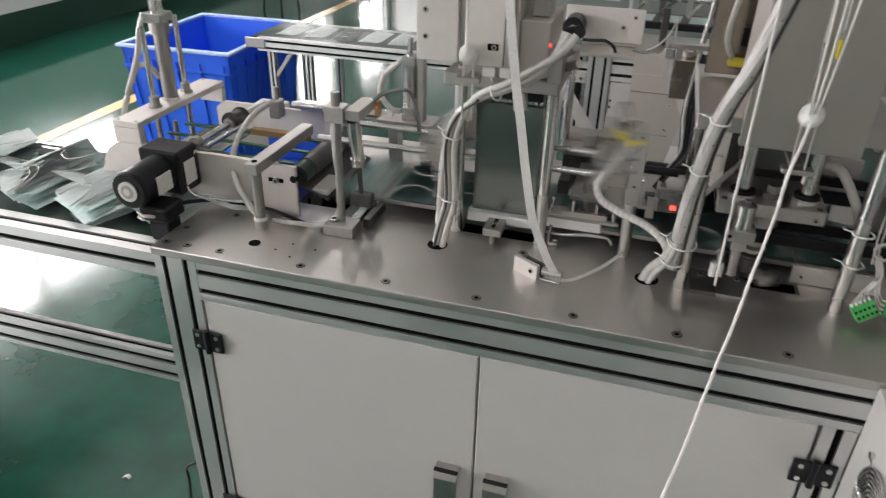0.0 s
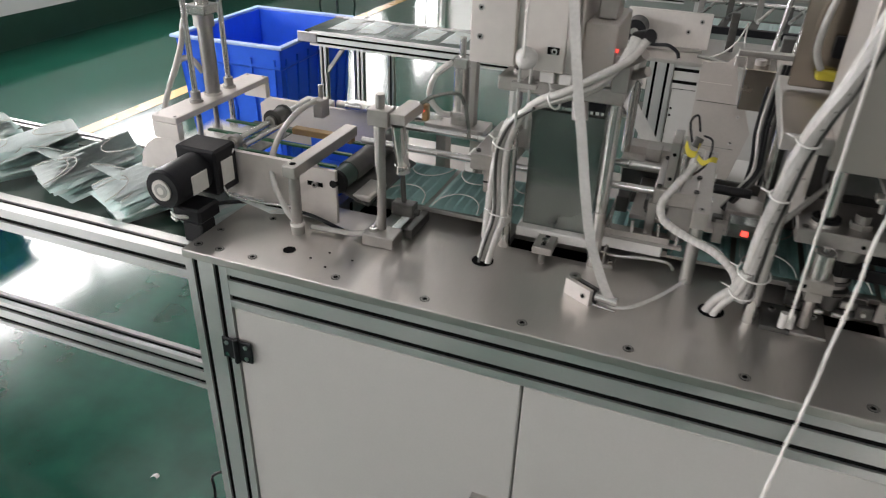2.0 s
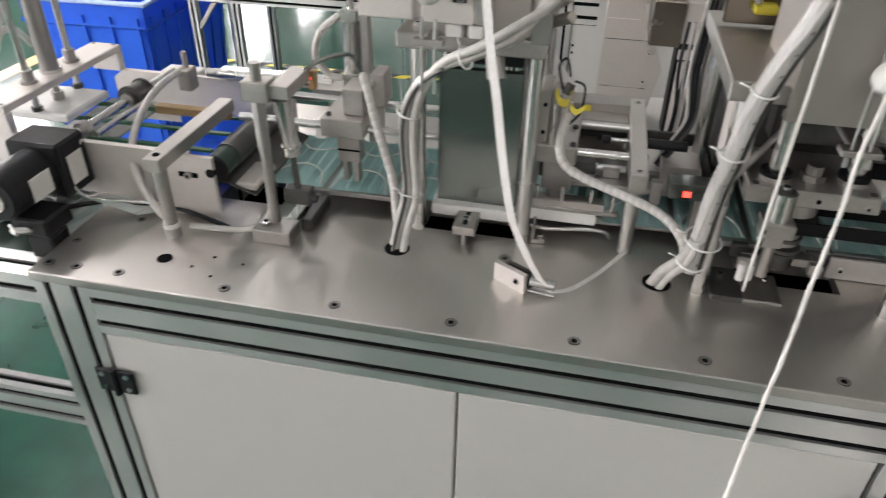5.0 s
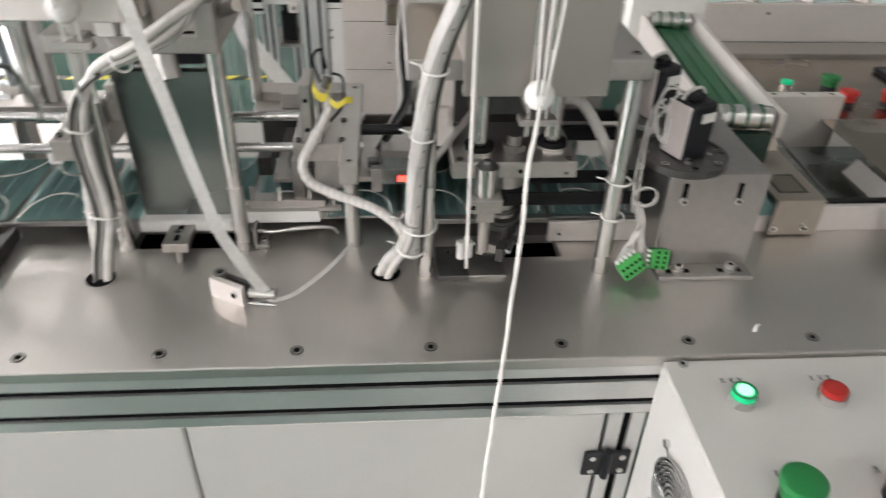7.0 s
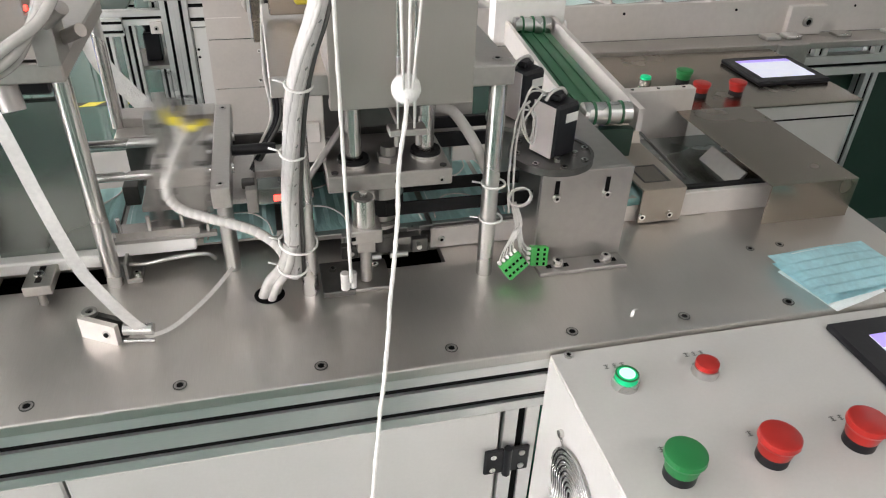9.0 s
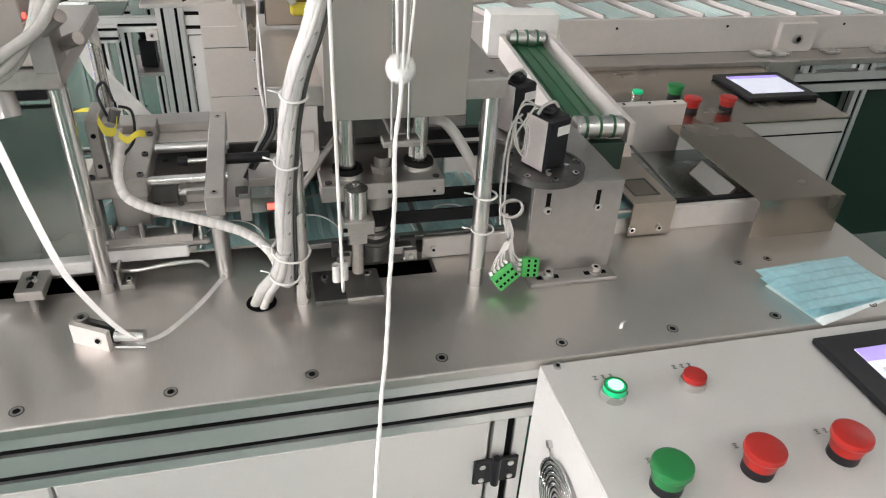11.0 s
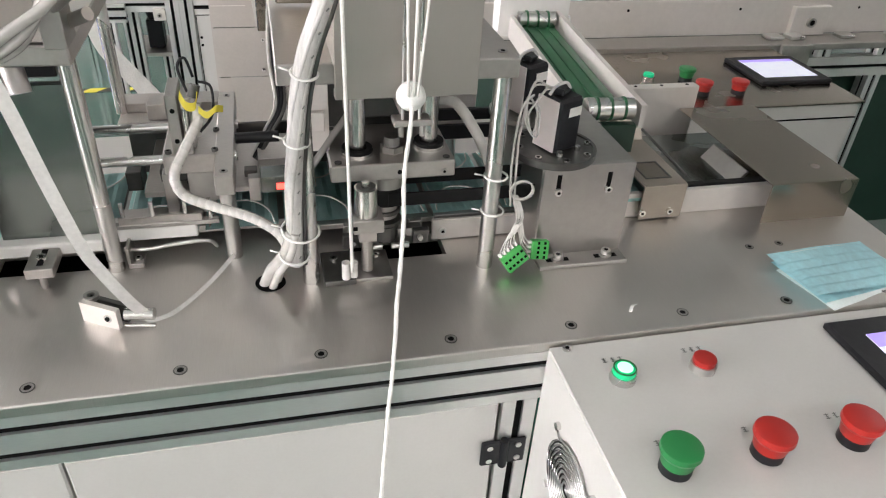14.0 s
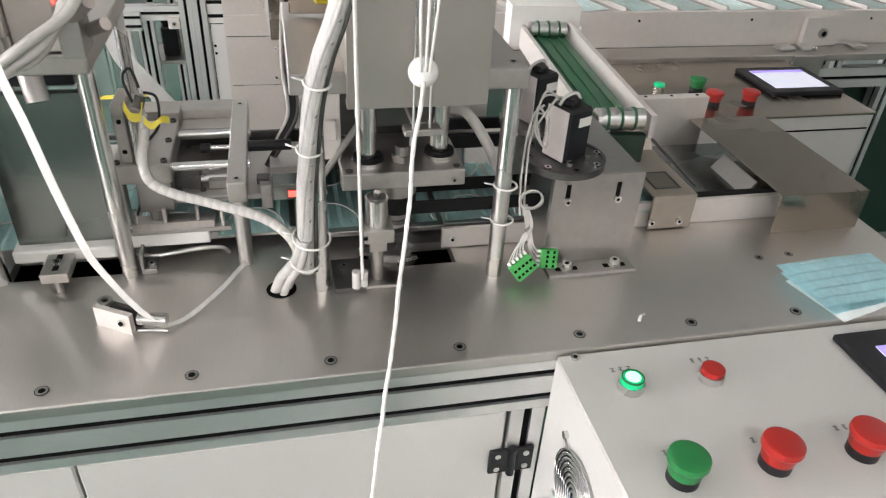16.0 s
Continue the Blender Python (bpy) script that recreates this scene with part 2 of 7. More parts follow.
def smooth_line(pts, steps):
    p = [Vector(q) for q in pts]
    out = []
    for i in range(len(p) - 1):
        a, b, c, d = p[max(i - 1, 0)], p[i], p[i + 1], p[min(i + 2, len(p) - 1)]
        for k in range(steps):
            t = k / steps
            out.append(0.5 * (2 * b + (c - a) * t + (2 * a - 5 * b + 4 * c - d) * t * t + (3 * b - a - 3 * c + d) * t ** 3))
    return out + [p[-1]]


def thing(name, at, label, category, group="", kind=""):
    ob = new(name)
    ob.empty_display_size = 0.02
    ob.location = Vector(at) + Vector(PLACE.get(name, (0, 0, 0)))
    AT[ob] = Vector(at)
    return tagged(ob, label, category, group, kind)


def part(name, mesh, mat, parent, label=""):
    """Links a mesh, drawn in world metres, as one part of a thing or of a part."""
    data = bpy.data.meshes.new(name)
    bmesh.ops.translate(mesh.bm, verts=mesh.bm.verts[:], vec=-AT[parent])
    mesh.bm.to_mesh(data)
    mesh.bm.free()
    data.materials.append(mat)
    ob = new(name, data)
    ob.parent = parent
    AT[ob] = AT[parent]
    return tagged(ob, label)


def solid(name, mesh, mat, at, label, category="", group="", kind=""):
    """A thing of a single mesh."""
    data = bpy.data.meshes.new(name)
    bmesh.ops.translate(mesh.bm, verts=mesh.bm.verts[:], vec=-Vector(at))
    mesh.bm.to_mesh(data)
    mesh.bm.free()
    data.materials.append(mat)
    ob = new(name, data)
    ob.location = at
    AT[ob] = Vector(at)
    return tagged(ob, label, category, group, kind)


def repeat(name, data, mat, parent, m, label=""):
    """One more part on a shared mesh, at the pose m in its parent's space."""
    ob = new(name, data)
    ob.parent = parent
    ob.matrix_basis = m
    AT[ob] = AT[parent]
    return tagged(ob, label)


SLOT, DEEP = 0.0104, 0.009


def profile(parent, name, axis, a0, a1, u0, u1, v0, v1, label=""):
    """A slotted extrusion along an axis; a slot every 40 mm on all four sides, with black filler strips that also carry
    the slots' shade.
    """
    def stops(lo, hi):
        n = max(1, round((hi - lo) / 0.04))
        return [lo + (hi - lo) * (k + 0.5) / n for k in range(n)]
    pts, h = [(u0, v0)], SLOT / 2
    for c in stops(u0, u1):
        pts += [(c - h, v0), (c - h, v0 + DEEP), (c + h, v0 + DEEP), (c + h, v0)]
    pts.append((u1, v0))
    for c in stops(v0, v1):
        pts += [(u1, c - h), (u1 - DEEP, c - h), (u1 - DEEP, c + h), (u1, c + h)]
    pts.append((u1, v1))
    for c in stops(u0, u1)[::-1]:
        pts += [(c + h, v1), (c + h, v1 - DEEP), (c - h, v1 - DEEP), (c - h, v1)]
    pts.append((u0, v1))
    for c in stops(v0, v1)[::-1]:
        pts += [(u0, c + h), (u0 + DEEP, c + h), (u0 + DEEP, c - h), (u0, c - h)]
    bar = part(name, Mesh().prism(pts, axis, a0, a1), PROFILE, parent, label)
    # filler strips are near-black, so the deep slots' shade is in their colour
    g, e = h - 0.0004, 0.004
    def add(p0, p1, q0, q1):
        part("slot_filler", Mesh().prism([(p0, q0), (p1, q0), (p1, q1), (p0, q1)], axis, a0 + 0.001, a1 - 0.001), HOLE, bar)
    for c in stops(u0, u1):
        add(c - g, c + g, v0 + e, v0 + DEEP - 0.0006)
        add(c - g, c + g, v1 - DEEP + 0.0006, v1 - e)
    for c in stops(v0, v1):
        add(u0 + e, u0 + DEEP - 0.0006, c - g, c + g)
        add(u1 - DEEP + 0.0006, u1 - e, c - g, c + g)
    return bar


def bolt(parent, c, axis=(0, 0, 1), r=0.0045, h=0.004, mat=None, name="cap_screw"):
    """A socket head screw: head with a dark hexagon in it."""
    c, d = Vector(c), Vector(axis).normalized()
    head = part(name, Mesh().cyl(c, c + d * h, r, 12), mat or CHROME, parent)
    part("socket", Mesh().cyl(c + d * (h - 0.0002), c + d * (h + 0.0003), r * 0.5, 6, smooth=False), HOLE, head)
    return head


def slab(xs, ys, z0, z1, holes):
    """A flat plate between the first and last lines, with right-angled openings through it."""
    mesh = Mesh()
    bm, made = mesh.bm, {}
    def open_cell(i, j):
        if not (0 <= i < len(xs) - 1 and 0 <= j < len(ys) - 1):
            return True
        cx, cy = (xs[i] + xs[i + 1]) / 2, (ys[j] + ys[j + 1]) / 2
        return any(h[0] < cx < h[1] and h[2] < cy < h[3] for h in holes)
    def v(i, j, z):
        key = (i, j, z)
        if key not in made:
            made[key] = bm.verts.new((xs[i], ys[j], z))
        return made[key]
    for i in range(len(xs) - 1):
        for j in range(len(ys) - 1):
            if open_cell(i, j):
                continue
            bm.faces.new((v(i, j, z1), v(i + 1, j, z1), v(i + 1, j + 1, z1), v(i, j + 1, z1)))
            bm.faces.new((v(i, j, z0), v(i, j + 1, z0), v(i + 1, j + 1, z0), v(i + 1, j, z0)))
            for di, dj, a, b in ((-1, 0, (i, j), (i, j + 1)), (1, 0, (i + 1, j), (i + 1, j + 1)), (0, -1, (i, j), (i + 1, j)), (0, 1, (i, j + 1), (i + 1, j + 1))):
                if open_cell(i + di, j + dj):
                    bm.faces.new((v(*a, z0), v(*b, z0), v(*b, z1), v(*a, z1)))
    bmesh.ops.recalc_face_normals(bm, faces=bm.faces[:])
    return mesh


# ---- the hall ----
def hall():
    x0, x1, y0, y1, top = -4.40, 7.0, -5.0, 12.0, 3.6
    solid("floor", Mesh().box(x0 - 0.3, x1 + 0.3, y0 - 0.3, y1 + 0.3, -0.1, 0.0), FLOOR, (0, 0, 0), "glossy green epoxy floor with scuffs and bright reflections", "floor", kind="structure")
    line = Mesh().box(-2.715, -2.615, -4.9, 11.9, 0.0, 0.0012)
    solid("floor_marking", line, LINE, (-2.665, 3, 0), "straight yellow painted lane line on the green floor", "floor marking", kind="structure")
    # west wall with four windows, the southernmost unseen and added for side light
    west = Mesh().box(x0 - 0.2, x0, y0, y1, 0.24, 0.90)
    west.box(x0 - 0.2, x0, y0, y1, 2.25, top)
    for a, b in ((y0, -3.9), (0.2, 1.9), (4.7, 8.3), (9.5, 10.6), (11.8, y1)):
        west.box(x0 - 0.2, x0, a, b, 0.90, 2.25)
    wall = solid("wall_west", west, WALL, (x0, 3, 0), "white painted wall above a dark green band", "wall", kind="structure")
    solid("baseboard", Mesh().box(x0 - 0.2, x0 + 0.006, y0, y1, 0.0, 0.24), SKIRT, (x0, 3, 0), "dark green painted band along the foot of the wall", "baseboard", kind="structure")
    # the first opening is an added window that brightens console side and masks
    for k, (a, b) in enumerate(((-3.9, 0.2), (1.9, 4.7), (8.3, 9.5), (10.6, 11.8))):
        w = thing("window_%d" % (k + 1), (x0, (a + b) / 2, 0.90), "bright overexposed factory window in a white wall", "window", kind="structure")
        part("pane", Mesh().box(x0 - 0.15, x0 - 0.14, a, b, 0.90, 2.25), WINDOW_GLOW, w)
        fr = Mesh().box(x0 - 0.12, x0 - 0.06, a, a + 0.06, 0.90, 2.25).box(x0 - 0.12, x0 - 0.06, b - 0.06, b, 0.90, 2.25)
        fr.box(x0 - 0.12, x0 - 0.06, (a + b) / 2 - 0.04, (a + b) / 2 + 0.04, 0.90, 2.25)
        fr.box(x0 - 0.12, x0 - 0.06, a, b, 2.19, 2.25).box(x0 - 0.12, x0 - 0.06, a, b, 0.90, 0.96)
        part("window_frame", fr, WHITE, w)
    # unseen walls and ceiling, added to close the hall and bounce light
    solid("wall_north", Mesh().box(x0, x1, y1, y1 + 0.2, 0, top), WALL, (0, y1, 0), "plain white end wall, unseen, added to close the hall", "wall", kind="structure")
    solid("wall_east", Mesh().box(x1, x1 + 0.2, y0, y1, 0, top), WALL, (x1, 0, 0), "plain white side wall, unseen, added to close the hall", "wall", kind="structure")
    solid("wall_south", Mesh().box(x0, x1, y0 - 0.2, y0, 0, top), WALL, (0, y0, 0), "plain white south wall, unseen, added to close the hall", "wall", kind="structure")
    solid("ceiling", Mesh().box(x0, x1, y0, y1, top, top + 0.15), CEILING, (0, 0, top), "plain white ceiling, unseen, added to close the hall", "ceiling", kind="structure")
    # fixtures for the added tube lights, all out of view
    for lx, ly in ((-2.2, -2.4), (0.4, -2.4), (2.6, -2.4), (-2.2, 1.2), (0.9, 1.2), (4.0, 1.2), (-2.2, 4.4), (1.0, 4.4)):
        lamp = thing("added_ceiling_lamp", (lx, ly, 3.0), "unseen white twin tube lamp, added below the ceiling", "ceiling lamp", "ceiling lamps")
        part("housing", Mesh().box(lx - 0.11, lx + 0.11, ly - 0.62, ly + 0.62, 3.05, 3.1, 0.004), WHITE, lamp)
        for s in (-0.5, 0.5):
            part("hanger", Mesh().cyl((lx, ly + s, 3.1), (lx, ly + s, 3.6), 0.005, 6), WHITE, lamp)
        for s in (-0.06, 0.06):
            part("tube", Mesh().cyl((lx + s, ly - 0.6, 3.03), (lx + s, ly + 0.6, 3.03), 0.014, 10), TUBE_LIGHT, lamp)


# ---- the ear-loop machine: base ----
TOP = 0.85


def base_cabinet():
    c = thing("machine_cabinet", (0.59, 0.3, 0), "slotted aluminium machine base with grey doors and brushed steel top", "machine cabinet")
    holes = [(0.213, 0.352, 0.205, 0.262), (0.655, 0.785, 0.172, 0.225), (-0.115, -0.012, 0.215, 0.415)]
    xs = sorted({-0.272, 1.456, *[h[k] for h in holes for k in (0, 1)]})
    ys = sorted({-0.025, 0.60, *[h[k] for h in holes for k in (2, 3)]})
    plate = slab(xs, ys, TOP - 0.014, TOP, holes)
    rim = [e for e in plate.bm.edges if all(abs(v.co.y + 0.025) < 1e-4 for v in e.verts) and abs(e.verts[0].co.z - e.verts[1].co.z) < 1e-4 and e.verts[0].co.z > TOP - 0.001]
    bmesh.ops.bevel(plate.bm, geom=rim, offset=0.002, segments=2, affect="EDGES", profile=0.5)
    part("top_plate", plate, STEEL_PLATE, c, "brushed stainless top plate with scratches")
    # tray below the openings, coloured black as the cabinet's unlit inside
    under = Mesh().box(-0.2, 1.4, 0.16, 0.5, 0.70, 0.71)
    part("inner_tray", under, HOLE, c, "tray, near-black for the shade inside the cabinet")
    for x in [-0.257, -0.215, -0.152] + [0.15 * k for k in range(10)]:
        screw_seat(c, x, 0.0)
    for x, y in ((-0.254, 0.056), (-0.196, 0.128), (1.224, 0.122), (1.274, 0.124)):
        screw_seat(c, x, y, 0.006)
    part("round_hole", Mesh().cyl((-0.110, 0.044, TOP + 0.0002), (-0.110, 0.044, TOP + 0.0009), 0.0105, 20), HOLE, c)
    for x, y in ((-0.065, 0.035), (-0.03, 0.02), (-0.045, 0.062), (0.0, 0.055), (0.045, 0.215)):
        part("tapped_hole", Mesh().cyl((x, y, TOP + 0.0002), (x, y, TOP + 0.0008), 0.0022, 10), HOLE, c)
    # frame
    profile(c, "corner_post", "z", 0.06, 0.8355, -0.269, -0.187, -0.025, 0.055)
    profile(c, "corner_post", "z", 0.06, 0.836, 1.396, 1.456, -0.025, 0.035)
    profile(c, "corner_post", "z", 0.06, 0.8355, -0.269, -0.187, 0.51, 0.59)
    profile(c, "corner_post", "z", 0.06, 0.836, 1.396, 1.456, 0.53, 0.59)
    profile(c, "middle_post", "z", 0.06, 0.7585, 0.816, 0.8605, -0.025, 0.035)
    profile(c, "front_beam", "x", -0.1865, 1.3955, -0.025, 0.015, 0.759, 0.8355)
    profile(c, "foot_beam", "x", -0.1865, 1.3955, -0.02, 0.01, 0.06, 0.12)
    profile(c, "side_beam", "y", 0.0555, 0.5095, -0.269, -0.239, 0.759, 0.8355)
    profile(c, "back_beam", "x", -0.1865, 1.3955, 0.56, 0.59, 0.775, 0.835)
    part("side_panel", Mesh().box(-0.256, -0.252, 0.056, 0.509, 0.12, 0.758), PAINT, c)
    part("back_panel", Mesh().box(-0.215, 1.396, 0.575, 0.579, 0.12, 0.778), PAINT, c)
    for x in (-0.245, 1.426, 0.85):
        for y in (0.01, 0.56):
            part("levelling_foot", Mesh().cyl((x, y, 0), (x, y, 0.012), 0.03, 16).cyl((x, y, 0.012), (x, y, 0.06), 0.008, 10), RUBBER, c)
    # doors
    for x0, x1, hx, kx in ((-0.185, 0.3135, 0.2705, -0.186), (0.3165, 0.812, 0.3595, 0.821)):
        d = part("door", Mesh().box(x0, x1, -0.0225, -0.004, 0.13, 0.7565, 0.0025), PAINT, c, "light grey sheet metal door")
        h = Mesh().prism([(-0.0226, 0.508), (-0.040, 0.504), (-0.046, 0.490), (-0.046, 0.40), (-0.041, 0.40), (-0.041, 0.488), (-0.037, 0.498), (-0.0226, 0.502)], "x", hx - 0.0205, hx + 0.0205)
        hd = part("handle", h, ALU, d, "curved silver pull handle")
        part("handle_cap", Mesh().box(hx - 0.0215, hx + 0.0215, -0.0445, -0.036, 0.5045, 0.5085, 0.001), BLACK, hd)
        for z in (0.672, 0.25):
            hinge(c, (kx + 0.002, z))
    part("gap_strip", Mesh().box(0.3137, 0.3163, -0.012, -0.006, 0.13, 0.762), RUBBER, c)
    # red wire end at the foot of the post
    part("wire_end", Mesh().tube([(-0.282, -0.01, 0.32), (-0.305, -0.015, 0.30), (-0.30, -0.02, 0.27), (-0.312, -0.015, 0.2)], 0.003, 6), BLACK, c)
    return c


def screw_seat(parent, x, y, r=0.0075):
    s = part("countersunk_screw", Mesh().ring((x, y, 0), r, r * 0.84, TOP + 0.0002, TOP + 0.0008, 18), GUNMETAL, parent)
    part("screw_head", Mesh().ring((x, y, 0), r * 0.83, r * 0.55, TOP + 0.0002, TOP + 0.0012, 16), STEEL, s)
    part("socket", Mesh().cyl((x, y, TOP + 0.0002), (x, y, TOP + 0.0007), r * 0.54, 6, smooth=False), HOLE, s)


def hinge(parent, c):
    x, z = c
    h = part("hinge", Mesh().box(x - 0.03, x - 0.004, -0.031, -0.0255, z - 0.022, z + 0.022, 0.002).box(x + 0.004, x + 0.03, -0.031, -0.0255, z - 0.022, z + 0.022, 0.002), BLACK, parent, "black butt hinge with four screws")
    part("hinge_pin", Mesh().cyl((x, -0.031, z - 0.024), (x, -0.031, z + 0.024), 0.0055, 12), BLACK, h)
    for dx in (-0.019, 0.019):
        for dz in (-0.012, 0.012):
            part("hinge_screw", Mesh().cyl((x + dx, -0.0308, z + dz), (x + dx, -0.0325, z + dz), 0.0042, 10), CHROME, h)


# ---- control console ----
def mushroom(parent, x, y, z, mat, label):
    b = part("mushroom_button", Mesh().cyl((x, y, z + 0.011), (x, y, z + 0.023), 0.0165, 32, 0.0188).cyl((x, y, z + 0.023), (x, y, z + 0.0275), 0.0188, 32, 0.0212).cyl((x, y, z + 0.0275), (x, y, z + 0.033), 0.0212, 32, 0.0206).ball((x, y, z + 0.0328), 0.0206, 32, (1, 1, 0.10)), mat, parent, label)
    part("collar", Mesh().cyl((x, y, z), (x, y, z + 0.011), 0.0165, 24), BLACK, b, "black collar")


def push_lamp(parent, x, y, z, lens, label):
    b = part("push_button", Mesh().cyl((x, y, z), (x, y, z + 0.008), 0.0150, 28).ring((x, y, 0), 0.0150, 0.0134, z + 0.008, z + 0.0105, 28), CHROME, parent, label)
    part("lens", Mesh().cyl((x, y, z + 0.008), (x, y, z + 0.0165), 0.0132, 28).ball((x, y, z + 0.0163), 0.0130, 20, (1, 1, 0.10)), lens, b)
    return b


def caption(parent, x, y, z, n, turn=0.0):
    for k in range(n):
        m = Mesh()
        for j in range(3):
            m.box(x + k * 0.010 - 0.003 + 0.001 * ((k + j) % 2), x + k * 0.010 + 0.0028 - 0.0012 * (j % 2), y + j * 0.0026 - 0.0003, y + j * 0.0026 + 0.0003, z + 0.0002, z + 0.0006)
        m.box(x + k * 0.010 - 0.0005, x + k * 0.010 + 0.0005, y - 0.001, y + 0.0065, z + 0.0002, z + 0.0006)
        part("caption_mark", m, INK, parent, "dark printed mark")


def console():
    c = thing("control_console", (1.25, -0.2, 0), "light grey control console with lamps, mushroom buttons and a touch screen", "control console")
    z = 0.848
    x0, x1, y0, y1 = 0.861, 1.62, -0.42, -0.0265
    part("body", Mesh().box(x0, x1, y0, y1, 0.02, z, 0.002), PAINT, c)
    part("top_panel", Mesh().box(x0 + 0.0005, x1, y0, y1 - 0.0005, z + 0.0002, z + 0.002, 0.0006), PAINT, c)
    z += 0.002
    g = push_lamp(c, 0.926, -0.0905, z, LAMP_GREEN, "lit green power lamp in a chrome ring")
    part("bright_centre", Mesh().cyl((0.926, -0.0905, z + 0.0176), (0.926, -0.0905, z + 0.0182), 0.0088, 24), LAMP_WHITE, g)
    part("lens_rim", Mesh().ring((0.926, -0.0905, 0), 0.0132, 0.0115, z + 0.0166, z + 0.0178, 28), GREEN, g)
    push_lamp(c, 1.026, -0.0905, z, RED, "red push button in a chrome ring")
    mushroom(c, 0.924, -0.216, z, GREEN, "green mushroom push button")
    mushroom(c, 1.027, -0.216, z, RED, "red mushroom push button")
    mushroom(c, 1.129, -0.217, z, RED, "red mushroom push button")
    caption(c, 0.918, -0.062, z, 3)
    caption(c, 1.020, -0.062, z, 3)
    caption(c, 0.922, -0.186, z, 1)
    caption(c, 1.023, -0.186, z, 1)
    caption(c, 1.124, -0.186, z, 2)
    bolt(c, (0.882, -0.033, z), r=0.0055, h=0.003)
    # touch screen
    f = part("touch_screen", Mesh().box(1.216, 1.46, -0.245, -0.050, z, z + 0.010, 0.003), BLACK, c, "black framed touch screen")
    part("screen", Mesh().box(1.252, 1.43, -0.222, -0.082, z + 0.0102, z + 0.0110), SCREEN, f, "lit pale screen")
    part("screen_header", Mesh().box(1.252, 1.43, -0.105, -0.082, z + 0.0111, z + 0.0116), SCREEN_BAR, f, "violet header bar")
    for k in range(4):
        part("screen_key", Mesh().box(1.262 + 0.042 * k, 1.29 + 0.042 * k, -0.135, -0.118, z + 0.0111, z + 0.0116), LABEL, f)
    # fan grille on the side facing the doors
    cy, cz = -0.141, 0.735
    grille = part("fan_grille", Mesh().cyl((x0 - 0.0002, cy, cz), (x0 - 0.0010, cy, cz), 0.056, 32), PAINT, c, "round wire fan grille over dark slots")
    for r in (0.007, 0.013, 0.019, 0.025, 0.031, 0.037, 0.043, 0.049, 0.055):
        m = Mesh().tube([(x0 - 0.004, cy + r * math.cos(a * math.pi / 12), cz + r * math.sin(a * math.pi / 12)) for a in range(25)], 0.0012, 6, 1)
        part("grille_ring", m, RUBBER, grille)
        m = Mesh().tube([(x0 - 0.005, cy + (r + 0.0024) * math.cos(a * math.pi / 12), cz + (r + 0.0024) * math.sin(a * math.pi / 12)) for a in range(25)], 0.0009, 6, 1)
        part("grille_wire", m, CHROME, grille)
    for a in (45, 135, 225, 315):
        m = Mesh().tube([(x0 - 0.003, cy, cz), (x0 - 0.003, cy + 0.072 * math.cos(radians(a)), cz + 0.072 * math.sin(radians(a)))], 0.0012, 6, 1)
        part("grille_spoke", m, CHROME, grille)
        part("grille_eye", Mesh().cyl((x0, cy + 0.072 * math.cos(radians(a)), cz + 0.072 * math.sin(radians(a))), (x0 - 0.005, cy + 0.072 * math.cos(radians(a)), cz + 0.072 * math.sin(radians(a))), 0.005, 10), CHROME, grille)


# ---- things on the top plate ----
def column(parent, x, y, z0, z1, r=0.010):
    part("column", Mesh().cyl((x, y, z0), (x, y, z1), r, 24), CHROME, parent, "polished round steel column")


def tie(parent, c, r, axis=(0, 0, 1)):
    """A white cable tie round a bundle, with its cut tail."""
    c, d = Vector(c), Vector(axis).normalized()
    s = d.cross(Vector((0.2, 1, 0.1))).normalized()
    t = d.cross(s)
    pts = [c + r * (s * math.cos(a * math.pi / 6) + t * math.sin(a * math.pi / 6)) for a in range(13)]
    part("cable_tie", Mesh().tube(pts, 0.0015, 6, 2).tube([pts[0], pts[0] + s * 0.012 + d * 0.002], 0.0012, 5, 1), WHITE, parent, "white cable tie")


